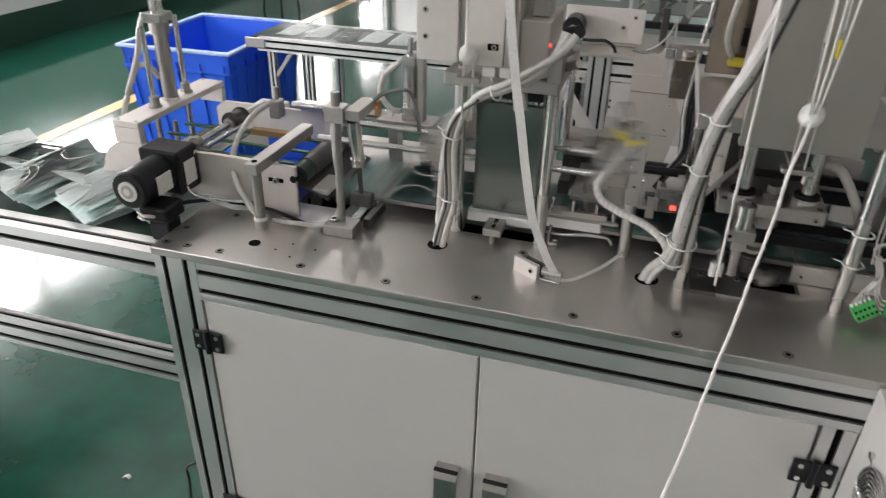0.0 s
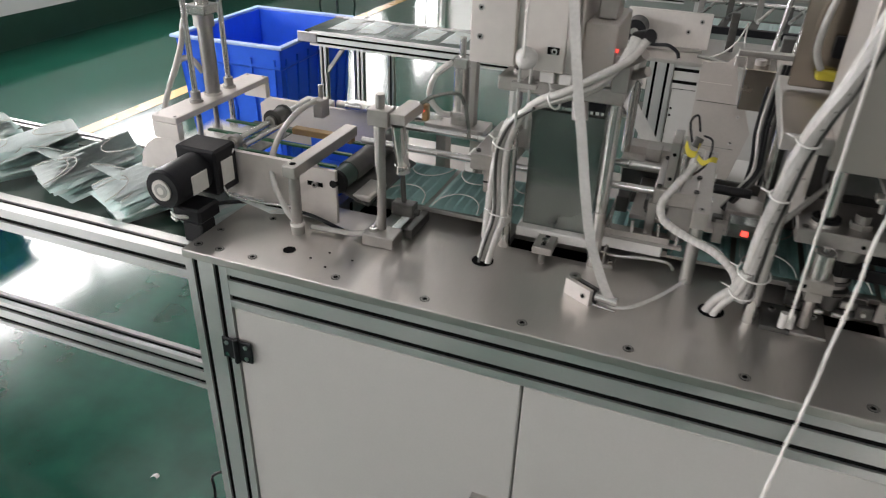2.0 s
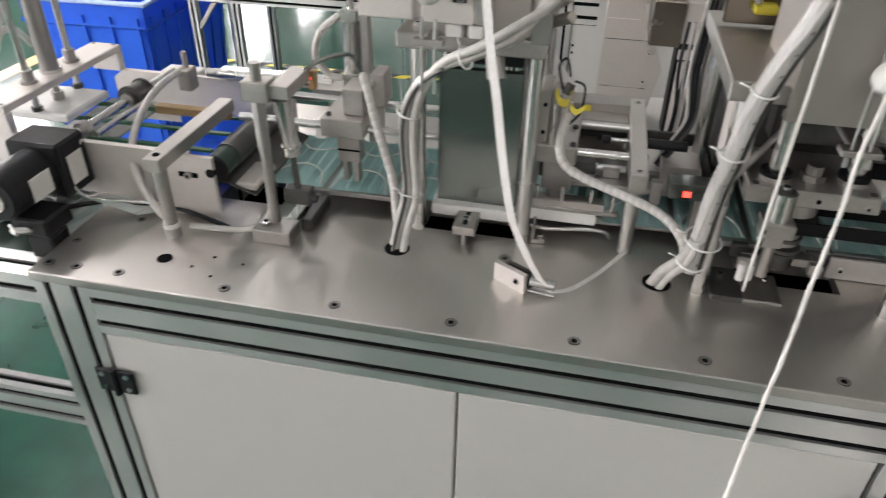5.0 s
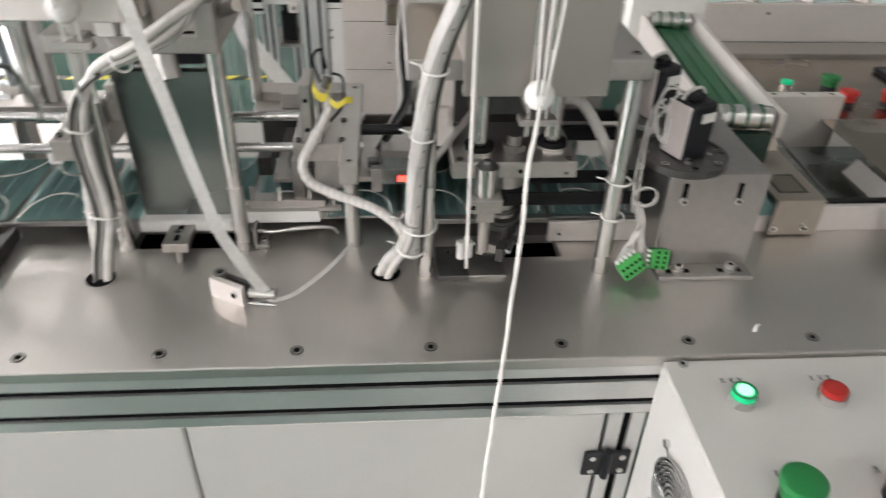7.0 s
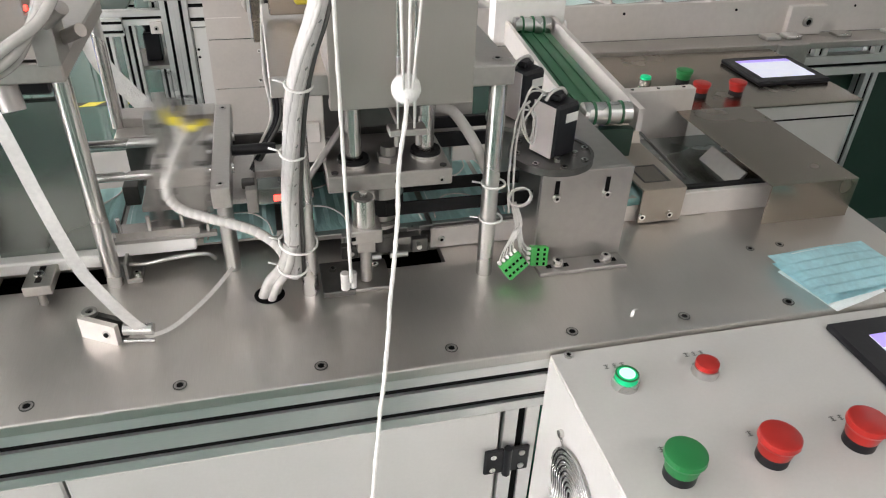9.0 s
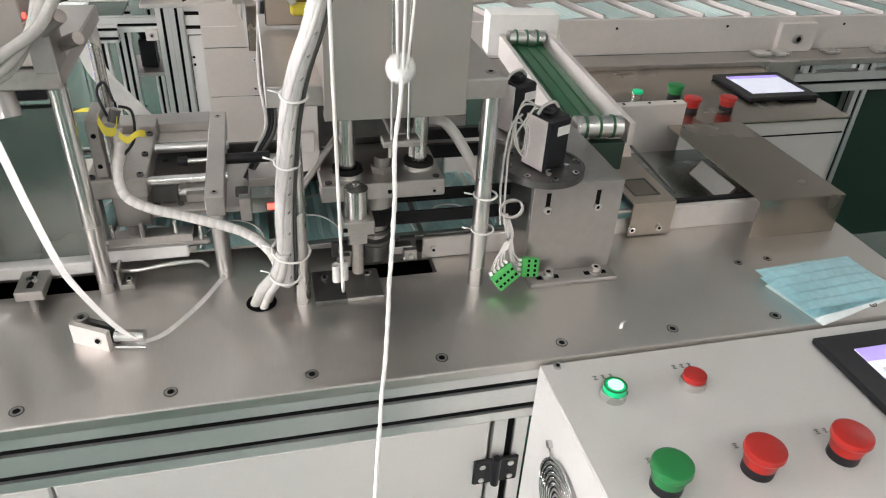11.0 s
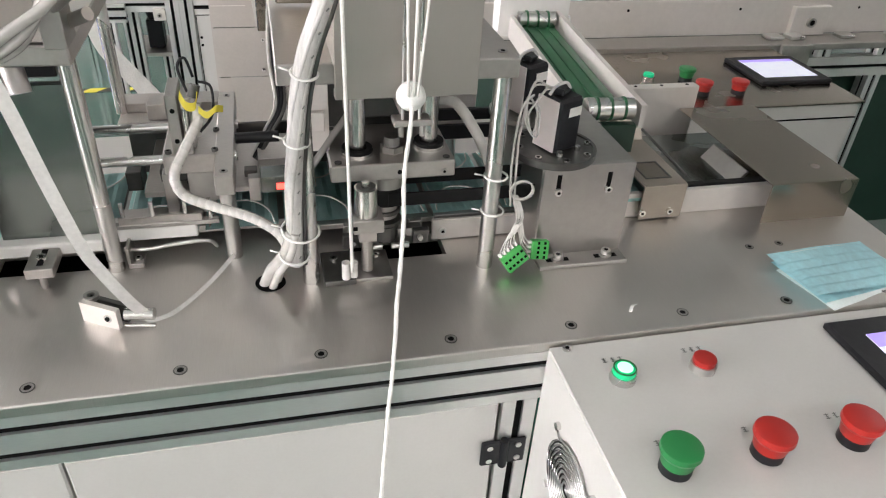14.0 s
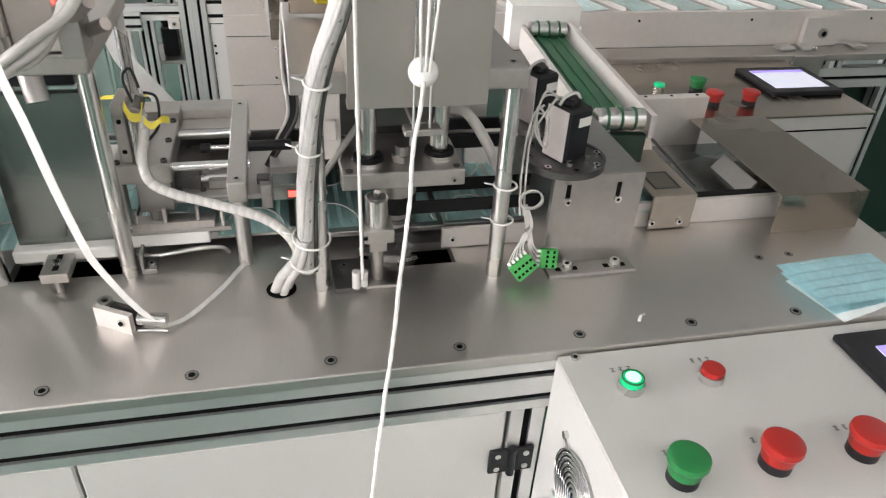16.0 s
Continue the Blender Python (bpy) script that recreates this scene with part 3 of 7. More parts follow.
def weld_station():
    """The left press: four columns, a top plate, the weld head's housing and a tall steel guide."""
    s = thing("weld_station", (0.29, 0.3, TOP), "ear-loop weld press with steel columns and an aluminium head housing", "weld press")
    for x, y in ((0.210, 0.202), (0.362, 0.198), (0.210, 0.40)):
        column(s, x, y, TOP, 1.125)
    column(s, 0.364, 0.41, 0.972, 1.125, 0.008)
    part("top_plate", Mesh().box(0.188, 0.373, 0.174, 0.43, 1.125, 1.147, 0.002), ALU, s)
    for x, y in ((0.21, 0.202), (0.36, 0.196)):
        bolt(s, (x, y, 1.147), r=0.006)
    part("spacer", Mesh().box(0.222, 0.306, 0.172, 0.30, 1.147, 1.168, 0.001), ALU, s)
    part("spacer_pad", Mesh().box(0.255, 0.275, 0.155, 0.171, 1.150, 1.166, 0.001).box(0.282, 0.30, 0.155, 0.171, 1.150, 1.166, 0.001), WHITE, s)
    # housing: two front plates with a long slot between, sides and back
    hs = part("housing", Mesh().box(0.152, 0.306, 0.162, 0.31, 1.168, 1.62, 0.002), ALU_WHITE, s, "pale aluminium weld head housing")
    part("front_plate", Mesh().box(0.150, 0.216, 0.150, 0.1615, 1.168, 1.62, 0.0012), ALU_WHITE, hs)
    part("front_plate", Mesh().box(0.228, 0.289, 0.146, 0.1615, 1.168, 1.62, 0.0012), ALU_WHITE, hs)
    part("edge_bar", Mesh().box(0.291, 0.303, 0.143, 0.1615, 1.170, 1.62, 0.001), ALU, hs)
    part("slot", Mesh().box(0.217, 0.227, 0.1595, 0.1612, 1.19, 1.62), STEEL, hs, "grey guide strip in the slot")
    for x, z in ((0.165, 1.205), (0.165, 1.245), (0.20, 1.275)):
        bolt(hs, (x, 0.150, z), (0, -1, 0), 0.0045, 0.0015)
    ov = part("oval_slot", Mesh().box(0.264, 0.281, 0.1445, 0.1465, 1.193, 1.203, 0.0009), HOLE, hs)
    bolt(hs, (0.2745, 0.1445, 1.198), (0, -1, 0), 0.0045, 0.002)
    side = part("side_block", Mesh().box(0.307, 0.352, 0.175, 0.30, 1.15, 1.235, 0.0015), COVER, s)
    part("valve", Mesh().box(0.318, 0.345, 0.20, 0.25, 1.236, 1.30, 0.002).cyl((0.33, 0.21, 1.3), (0.33, 0.21, 1.33), 0.006, 12), STEEL, s)
    part("led", Mesh().cyl((0.352, 0.18, 1.20), (0.3545, 0.18, 1.20), 0.003, 10), LAMP_RED, s, "small lit red indicator")
    fit = Mesh().cyl((0.372, 0.16, 1.19), (0.395, 0.14, 1.21), 0.007, 12).cyl((0.372, 0.19, 1.165), (0.40, 0.17, 1.18), 0.007, 12).box(0.356, 0.378, 0.155, 0.2, 1.149, 1.2, 0.001)
    part("hose_fitting", fit, STEEL, s)
    dk = part("connector", Mesh().cyl((0.375, 0.20, 1.215), (0.395, 0.175, 1.225), 0.010, 16), BLACK, s, "black round connector")
    # piston below the plate and its black mount
    part("horn_mount", Mesh().box(0.245, 0.345, 0.215, 0.26, 1.098, 1.1245, 0.002), BLACK, s)
    part("horn", Mesh().cyl((0.31, 0.19, 1.122), (0.315, 0.18, 1.095), 0.012, 16), STEEL, s)
    gd = part("guide_sheet", Mesh().box(0.232, 0.346, 0.228, 0.234, 0.886, 1.088, 0.0008), DARK_STEEL, s, "tall reflective steel guide sheet")
    part("guide_lip", Mesh().box(0.232, 0.346, 0.222, 0.2275, 1.074, 1.088, 0.0008), DARK_STEEL, gd)
    part("guide_side", Mesh().box(0.3395, 0.3465, 0.2345, 0.30, 0.886, 1.088, 0.0008), DARK_STEEL, gd)
    part("white_base", Mesh().box(0.226, 0.348, 0.212, 0.262, 0.868, 0.8855, 0.002), WHITE, s, "white plastic block under the guide")
    cl = part("clamp_block", Mesh().box(0.267, 0.299, 0.164, 0.2115, 0.868, 0.881, 0.001), ALU, s)
    part("clamp_leg", Mesh().cyl((0.283, 0.172, TOP), (0.283, 0.172, 0.868), 0.005, 10), STEEL, cl)
    bolt(cl, (0.283, 0.188, 0.881), r=0.006, h=0.004)
    part("clamp_slot", Mesh().box(0.2795, 0.2865, 0.173, 0.208, 0.8811, 0.8816), HOLE, cl)
    part("wire_bracket", Mesh().tube([(0.37, 0.215, 0.868), (0.40, 0.205, 0.872), (0.44, 0.2, 0.880), (0.475, 0.205, 0.878), (0.485, 0.215, 0.862)], 0.0028, 6), CHROME, s)
    part("corner_bracket", Mesh().box(0.376, 0.395, 0.195, 0.235, TOP, 0.857, 0.001).box(0.376, 0.380, 0.195, 0.235, 0.857, 0.88, 0.0005), STEEL, s)
    bolt(s, (0.388, 0.205, 0.857), r=0.0045)
    # elastic wheel of felt on two pins left of the head
    for x in (0.230, 0.246):
        part("guide_pin", Mesh().cyl((x, 0.137, 1.085), (x, 0.137, 1.175), 0.0022, 8), CHROME, s)
    part("pin_bracket", Mesh().box(0.219, 0.257, 0.131, 0.144, 1.144, 1.152, 0.001).box(0.233, 0.243, 0.1445, 0.20, 1.144, 1.152, 0.001), ALU, s)
    # hoses and grey cable up from the plate
    for k, (dx, dy, r, mat) in enumerate(((0, 0, 0.0056, TUBE), (0.011, -0.005, 0.0056, TUBE), (-0.007, 0.008, 0.005, TUBE), (0.010, 0.009, 0.0035, GUNMETAL), (-0.003, -0.009, 0.0026, GUNMETAL))):
        pts = [(0.192 + dx, 0.137 + dy, 0.846), (0.197 + dx, 0.148 + dy, 0.88), (0.206 + dx, 0.162 + dy, 0.93), (0.201 + dx, 0.170 + dy, 0.99), (0.204 + dx, 0.165 + dy, 1.04),
               (0.224 + dx * 0.6, 0.152 + dy, 1.088), (0.258, 0.136 + dy, 1.122 + dx * 0.5), (0.304, 0.120 + dy, 1.147 + dx * 0.7), (0.346, 0.118 + dy, 1.172 + dx), (0.372 + 0.4 * dx, 0.130 + dy, 1.202), (0.384 + dx, 0.142 + dy, 1.228)]
        part("hose", Mesh().tube(pts if k < 3 else pts[:7], r, 10, 6), mat, s, "milky air hose" if k < 3 else "dark grey cable")
    for c, r, ax in (((0.208, 0.165, 0.925), 0.0165, (0.1, 0.3, 1)), ((0.206, 0.165, 1.045), 0.0155, (0.3, -0.1, 1)), ((0.285, 0.126, 1.137), 0.013, (1, -0.4, 0.5))):
        tie(s, c, r, ax)
    part("cable_hole", Mesh().cyl((0.194, 0.137, TOP + 0.0002), (0.194, 0.137, TOP + 0.001), 0.018, 20), HOLE, s)


def rods():
    s = thing("guide_rods", (0.15, 0.3, TOP), "pair of long polished guide rods with end supports", "guide rods")
    for y in (0.252, 0.350):
        part("rod", Mesh().cyl((-0.085, y, 0.97), (0.52, y, 0.97), 0.0062, 16), CHROME, s)
    part("end_bar", Mesh().box(0.494, 0.517, 0.17, 0.435, 0.958, 0.985, 0.0012), ALU, s, "end bar with two screws")
    for y in (0.182, 0.418):
        bolt(s, (0.5055, y, 0.985), r=0.005, h=0.001, mat=STEEL)
    column(s, 0.505, 0.20, TOP, 0.958, 0.010)
    column(s, 0.505, 0.375, TOP, 0.958, 0.010)
    sh = part("shock_absorber", Mesh().cyl((0.517, 0.30, 0.972), (0.575, 0.30, 0.972), 0.0075, 14), BLACK, s)
    part("damper_rod", Mesh().cyl((0.468, 0.30, 0.972), (0.517, 0.30, 0.972), 0.0032, 10), CHROME, sh)
    part("damper_tip", Mesh().cyl((0.455, 0.30, 0.972), (0.468, 0.30, 0.972), 0.0065, 14), BLACK, sh)
    part("cross_rail", Mesh().box(0.36, 0.494, 0.365, 0.40, 0.955, 0.972, 0.001).box(0.36, 0.494, 0.40, 0.44, 0.94, 0.985, 0.001), ALU, s)
    part("stop_block", Mesh().box(0.40, 0.425, 0.37, 0.40, 0.9725, 0.995, 0.001), ALU, s)


def slide_fittings():
    """Blocks, pins and screws between the rods and the mask track."""
    s = thing("slide_fittings", (0.50, 0.33, 0.926), "small steel blocks and screws along the slide, dark ones added for shadow", "fittings")
    # the dark blocks are added for the deep shadows below the end bar
    for x0, x1, y0, y1, z0, z1, mat in ((0.530, 0.545, 0.245, 0.2595, 0.905, 0.940, STEEL), (0.418, 0.452, 0.275, 0.31, 0.926, 0.944, GUNMETAL), (0.462, 0.486, 0.27, 0.30, 0.926, 0.938, STEEL), (0.525, 0.542, 0.275, 0.29, 0.926, 0.936, GUNMETAL), (0.37, 0.39, 0.3, 0.34, 0.902, 0.93, GUNMETAL)):
        part("block", Mesh().box(x0, x1, y0, y1, z0, z1, 0.001), mat, s)
    for x in (0.425, 0.455, 0.535, 0.61):
        for y in (0.268, 0.402):
            part("screw", Mesh().cyl((x, y, 0.9262), (x, y, 0.9285), 0.0042, 12), GUNMETAL, s)
    for x in (0.41, 0.47, 0.53, 0.59):
        part("edge_screw", Mesh().cyl((x, 0.2598, 0.922), (x, 0.2585, 0.922), 0.0028, 10), HOLE, s)
    for x in (0.375, 0.41, 0.45, 0.48):
        part("pin", Mesh().cyl((x, 0.215, 0.902), (x, 0.215, 0.932), 0.0028, 10), CHROME, s)
    part("pin_bar", Mesh().box(0.362, 0.49, 0.2105, 0.2205, 0.896, 0.902, 0.0008), STEEL, s)
    # dark sheet added as shadow behind the cross plate
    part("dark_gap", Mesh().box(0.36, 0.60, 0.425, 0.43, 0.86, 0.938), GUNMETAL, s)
    part("piston", Mesh().cyl((0.44, 0.285, 0.935), (0.495, 0.285, 0.935), 0.005, 12), CHROME, s)


def valve_island():
    """Black valves, fittings and thin hoses on the plate behind the slide."""
    s = thing("valve_island", (0.50, 0.49, TOP), "row of black air valves with silver fittings and thin hoses", "valves")
    part("manifold", Mesh().box(0.40, 0.585, 0.468, 0.52, TOP, 0.872, 0.002), GUNMETAL, s)
    for k in range(6):
        x = 0.408 + 0.030 * k
        v = part("valve", Mesh().box(x, x + 0.024, 0.472, 0.512, 0.8722, 0.898, 0.002), BLACK, s)
        part("fitting", Mesh().cyl((x + 0.012, 0.4719, 0.885), (x + 0.012, 0.462, 0.885), 0.005, 10), CHROME, v)
        part("coil_cap", Mesh().cyl((x + 0.012, 0.492, 0.898), (x + 0.012, 0.492, 0.904), 0.006, 10), STEEL, v)
    for k in range(3):
        x = 0.43 + 0.045 * k
        part("thin_hose", Mesh().tube([(x, 0.462, 0.885), (x + 0.004, 0.45, 0.888), (x + 0.02, 0.445, 0.88), (x + 0.035, 0.45, 0.862), (x + 0.04, 0.455, 0.851)], 0.0022, 6, 5), (TUBE, BLACK, TUBE)[k], s)


def bracket_clip():
    s = thing("tape_guide", (0.36, 0.085, TOP), "small white angled bracket with a chrome roller", "tape guide")
    m = Mesh()
    m.prism([(0.337, 0.1005), (0.379, 0.076), (0.3825, 0.082), (0.3405, 0.1065)], "z", TOP, TOP + 0.027)
    part("plate", m, ALU_WHITE, s)
    m = Mesh()
    m.prism([(0.345, 0.113), (0.387, 0.0885), (0.390, 0.094), (0.348, 0.1185)], "z", TOP, TOP + 0.024)
    part("inner_plate", m, GUNMETAL, s)
    part("bearing", Mesh().ring((0.349, 0.110, 0), 0.0085, 0.0045, TOP + 0.024, TOP + 0.029, 20), STEEL, s)
    bolt(s, (0.349, 0.110, TOP + 0.024), r=0.004, h=0.003, mat=GUNMETAL)
    bolt(s, (0.3685, 0.0818, TOP + 0.014), (-0.5, -0.86, 0), 0.0050, 0.0015)
    part("socket", Mesh().cyl((0.3677, 0.0803, TOP + 0.014), (0.3672, 0.0795, TOP + 0.014), 0.0028, 8), HOLE, s)
    part("roller", Mesh().cyl((0.387, 0.0845, TOP + 0.0165), (0.419, 0.079, TOP + 0.0165), 0.0072, 20), CHROME, s)
    part("guide_pin", Mesh().cyl((0.385, 0.080, TOP + 0.0035), (0.419, 0.074, TOP + 0.0035), 0.0024, 10), CHROME, s)


def cable_bundle():
    """The thick wrapped bundle beside the rotary welder and its two side hoses."""
    s = thing("cable_bundle", (0.57, 0.14, TOP), "thick bundle of cables in white spiral wrap", "cable bundle")
    part("cable_hole", Mesh().cyl((0.548, 0.141, TOP + 0.0002), (0.548, 0.141, TOP + 0.001), 0.019, 20), HOLE, s)
    spine = [(0.581, 0.122, 0.89), (0.583, 0.118, 0.95), (0.585, 0.110, 1.01), (0.589, 0.095, 1.06), (0.596, 0.085, 1.122), (0.608, 0.077, 1.175), (0.624, 0.072, 1.222), (0.644, 0.068, 1.30), (0.664, 0.064, 1.40), (0.684, 0.064, 1.55)]
    part("wrapped_cable", Mesh().tube(spine, 0.0096, 14, 10, 0.03), WRAP, s, "cables in white spiral wrap")
    for k in range(5):
        a = k * 1.257
        run = [(x + 0.0075 * math.cos(a + 7 * (z - 0.9)), y + 0.0075 * math.sin(a + 7 * (z - 0.9)), z) for x, y, z in spine]
        part("inner_cable", Mesh().tube(run, 0.0031, 7, 6), TUBE if k % 2 else WRAP, s)
    edge = [(x + 0.0112, y - 0.0035, z) for x, y, z in spine]
    part("dark_core", Mesh().tube(edge, 0.0024, 7, 6), GUNMETAL, s, "dark cable seen through the wrap")
    marks = smooth_line([(x + 0.004, y - 0.0100, z) for x, y, z in spine], 10)
    for k in range(3, len(marks) - 1, 5):
        p, q = Vector(marks[k]), Vector(marks[k + 1])
        part("print_mark", Mesh().cyl(p, p + (q - p) * 0.55 + Vector((0.0016, 0, 0)), 0.0008, 5), INK, s)
    for dx, dy, r in ((-0.006, 0.0, 0.0072), (0.007, 0.005, 0.0072), (0.003, -0.009, 0.005)):
        part("cable", Mesh().tube([(0.546 + dx, 0.140 + dy, 0.846), (0.556 + dx, 0.133 + dy, 0.875), (0.572 + dx * 0.6, 0.122 + dy, 0.905), (0.581 + dx * 0.4, 0.115 + dy * 0.5, 0.94)], r, 10), TUBE, s)
    for c, r in (((0.580, 0.119, 0.905), 0.0175), ((0.589, 0.126, 0.935), 0.0225), ((0.591, 0.098, 1.065), 0.0135), ((0.602, 0.083, 1.145), 0.0135)):
        tie(s, c, r, (0.1, -0.2, 1))
    for k in range(4):
        o = 0.006 * k
        part("thin_cable", Mesh().tube([(0.578 + o, 0.428, 1.15), (0.570 + o, 0.42, 1.05), (0.574 + 0.7 * o, 0.38, 0.99), (0.556 + 0.5 * o, 0.345 - 0.5 * o, 0.965), (0.536 + 0.3 * o, 0.335 - 0.5 * o, 0.93)], 0.003, 6), (TUBE, BLACK, BLACK, GUNMETAL)[k], s)


def rotary_station():
    """The right press: columns, top plate, hanging cover, round tooling, belt drive."""
    s = thing("rotary_station", (0.71, 0.25, TOP), "rotary ear-loop station with steel columns and a sheet metal cover", "rotary station")
    for x, y in ((0.597, 0.136), (0.826, 0.136), (0.597, 0.36), (0.826, 0.36)):
        column(s, x, y, TOP, 1.118, 0.0105)
    part("top_plate", Mesh().box(0.572, 0.836, 0.112, 0.39, 1.120, 1.143, 0.0015), ALU, s)
    bolt(s, (0.822, 0.135, 1.143), r=0.006, h=0.001, mat=STEEL)
    part("cover", Mesh().box(0.631, 0.785, 0.098, 0.103, 1.108, 1.60, 0.001).box(0.631, 0.634, 0.103, 0.25, 1.142, 1.60).box(0.782, 0.785, 0.103, 0.25, 1.1435, 1.60), COVER_STEEL, s, "smooth grey sheet metal cover")
    part("cover_foot", Mesh().box(0.631, 0.785, 0.1031, 0.113, 1.108, 1.117, 0.001), COVER_STEEL, s)
    # tooling plate and bushings
    tp = part("tool_plate", Mesh().box(0.628, 0.782, 0.155, 0.272, 0.978, 1.0, 0.0015), ALU, s)
    for x, y in ((0.664, 0.19), (0.757, 0.20)):
        part("bushing", Mesh().cyl((x, y, 1.0), (x, y, 1.004), 0.020, 20).cyl((x, y, 1.004), (x, y, 1.10), 0.0105, 18), CHROME, tp)
        part("seal", Mesh().ring((x, y, 0), 0.019, 0.0128, 1.0041, 1.0085, 20), RUBBER, tp)
    part("nut", Mesh().cyl((0.708, 0.192, 1.0), (0.708, 0.192, 1.008), 0.015, 6, smooth=False).cyl((0.708, 0.192, 1.008), (0.708, 0.192, 1.02), 0.010, 12), STEEL, tp)
    for x, y in ((0.638, 0.165), (0.772, 0.165), (0.638, 0.262), (0.772, 0.262)):
        part("plate_screw", Mesh().cyl((x, y, 1.0001), (x, y, 1.0014), 0.0045, 12), GUNMETAL, tp)
    part("side_slot", Mesh().box(0.6272, 0.6278, 0.18, 0.24, 0.984, 0.994), HOLE, tp)
    bolt(tp, (0.712, 0.155, 0.988), (0, -1, 0), 0.003, 0.0006, HOLE)
    bolt(tp, (0.768, 0.155, 0.986), (0, -1, 0), 0.004, 0.002, STEEL)
    part("cross_head", Mesh().box(0.655, 0.775, 0.225, 0.262, 1.03, 1.085, 0.0015), GUNMETAL, s)
    part("strut", Mesh().cyl((0.60, 0.145, 1.0), (0.70, 0.24, 1.09), 0.004, 8), STEEL, s)
    part("link_plate", Mesh().box(0.598, 0.632, 0.20, 0.24, 1.0, 1.10, 0.001).box(0.604, 0.626, 0.19, 0.1995, 1.03, 1.055, 0.001), ALU_WHITE, s)
    part("wide_hose", Mesh().tube([(0.775, 0.24, 1.045), (0.80, 0.235, 1.04), (0.828, 0.22, 1.0), (0.845, 0.2, 0.96)], 0.0075, 10), TUBE, s)
    # plate added behind the tools, dark for the shade inside the station
    part("back_plate", Mesh().box(0.606, 0.846, 0.405, 0.414, TOP, 1.12, 0.001), GUNMETAL, s)
    part("slide_bar", Mesh().box(0.775, 0.885, 0.325, 0.333, 0.975, 0.992, 0.001), BLACK, s)
    part("slide_bar", Mesh().box(0.775, 0.885, 0.335, 0.343, 0.94, 0.962, 0.001), BLACK, s)
    part("slide_plate", Mesh().box(0.79, 0.86, 0.344, 0.352, 0.935, 1.02, 0.001), ALU_WHITE, s)
    part("drive_housing", Mesh().box(0.61, 0.77, 0.30, 0.40, 0.95, 1.06, 0.002), GUNMETAL, s)
    # spindle below the plate, pulley and belt to the motor
    part("spindle", Mesh().cyl((0.70, 0.195, 0.955), (0.70, 0.195, 0.978), 0.027, 24).cyl((0.70, 0.195, 0.905), (0.70, 0.195, 0.93), 0.017, 20).cyl((0.70, 0.195, 0.895), (0.70, 0.195, 0.905), 0.011, 16), STEEL, s)
    part("pulley", Mesh().cyl((0.70, 0.195, 0.9305), (0.70, 0.195, 0.9545), 0.027, 28), RUBBER, s, "black belt pulley")
    part("drive_belt", Mesh().box(0.70, 0.92, 0.166, 0.1685, 0.933, 0.951).box(0.70, 0.92, 0.222, 0.2245, 0.933, 0.951), RUBBER, s, "two runs of black timing belt")
    for z, r in ((0.888, 0.019), (0.896, 0.022), (0.912, 0.0205)):
        part("spindle_ring", Mesh().ring((0.70, 0.195, 0), r, 0.0105, z, z + 0.005, 24), GUNMETAL, s)
    # small pneumatic cylinder on its foot plate
    part("foot_plate", Mesh().box(0.612, 0.652, 0.118, 0.186, TOP, 0.858, 0.001), GUNMETAL, s)
    part("foot_plate", Mesh().box(0.6525, 0.700, 0.122, 0.186, TOP, 0.855, 0.001), STEEL, s)
    for x in (0.628, 0.684):
        bolt(s, (x, 0.166, 0.858), r=0.0045)
    # low rail in front of the mask track
    rail = part("track_rail", Mesh().box(0.768, 0.905, 0.203, 0.209, 0.851, 0.883, 0.001), ALU_WHITE, s)
    bolt(rail, (0.783, 0.203, 0.866), (0, -1, 0), 0.005, 0.004)
    # guide wires and bracket of the felt ball
    for x in (0.700, 0.718):
        part("guide_wire", Mesh().cyl((x, 0.084, 1.085), (x, 0.084, 1.6), 0.0016, 8), CHROME, s)
    part("wire_bracket", Mesh().box(0.690, 0.731, 0.078, 0.098, 1.083, 1.09, 0.001).cyl((0.699, 0.084, 1.07), (0.699, 0.084, 1.084), 0.003, 8).cyl((0.722, 0.084, 1.07), (0.722, 0.084, 1.084), 0.003, 8).box(0.702, 0.720, 0.098, 0.20, 1.083, 1.09, 0.001), ALU, s)
    part("yellow_sleeve", Mesh().cyl((0.718, 0.084, 1.24), (0.718, 0.084, 1.262), 0.0032, 8), YELLOW, s)
    # wire plugs tied to the front column
    def spun(mesh, c, tilt, lean):
        bmesh.ops.rotate(mesh.bm, verts=mesh.bm.verts[:], cent=c, matrix=Matrix.Rotation(radians(lean), 3, "X") @ Matrix.Rotation(radians(tilt), 3, "Y"))
        return mesh
    for k, (c, tilt, lean, n) in enumerate((((0.858, 0.112, 0.873), -34, -28, 5), ((0.895, 0.121, 0.878), -84, -18, 4))):
        w = 0.0064 * n
        p = part("terminal_plug", spun(Mesh().box(c[0] - w / 2, c[0] + w / 2, c[1] - 0.006, c[1] + 0.006, c[2] - 0.012, c[2] + 0.012, 0.001), c, tilt, lean), TERMINAL, s, "green screw terminal plug")
        for j in range(n):
            x = c[0] - w / 2 + 0.0064 * (j + 0.5)
            for z in (-0.006, 0.003):
                part("terminal_slot", spun(Mesh().box(x - 0.0019, x + 0.0019, c[1] - 0.0066, c[1] - 0.0059, c[2] + z - 0.0016, c[2] + z + 0.0016), c, tilt, lean), HOLE, p)
            part("crimp", spun(Mesh().box(x - 0.0016, x + 0.0016, c[1] - 0.003, c[1] + 0.003, c[2] + 0.0121, c[2] + 0.017), c, tilt, lean), WHITE, p)
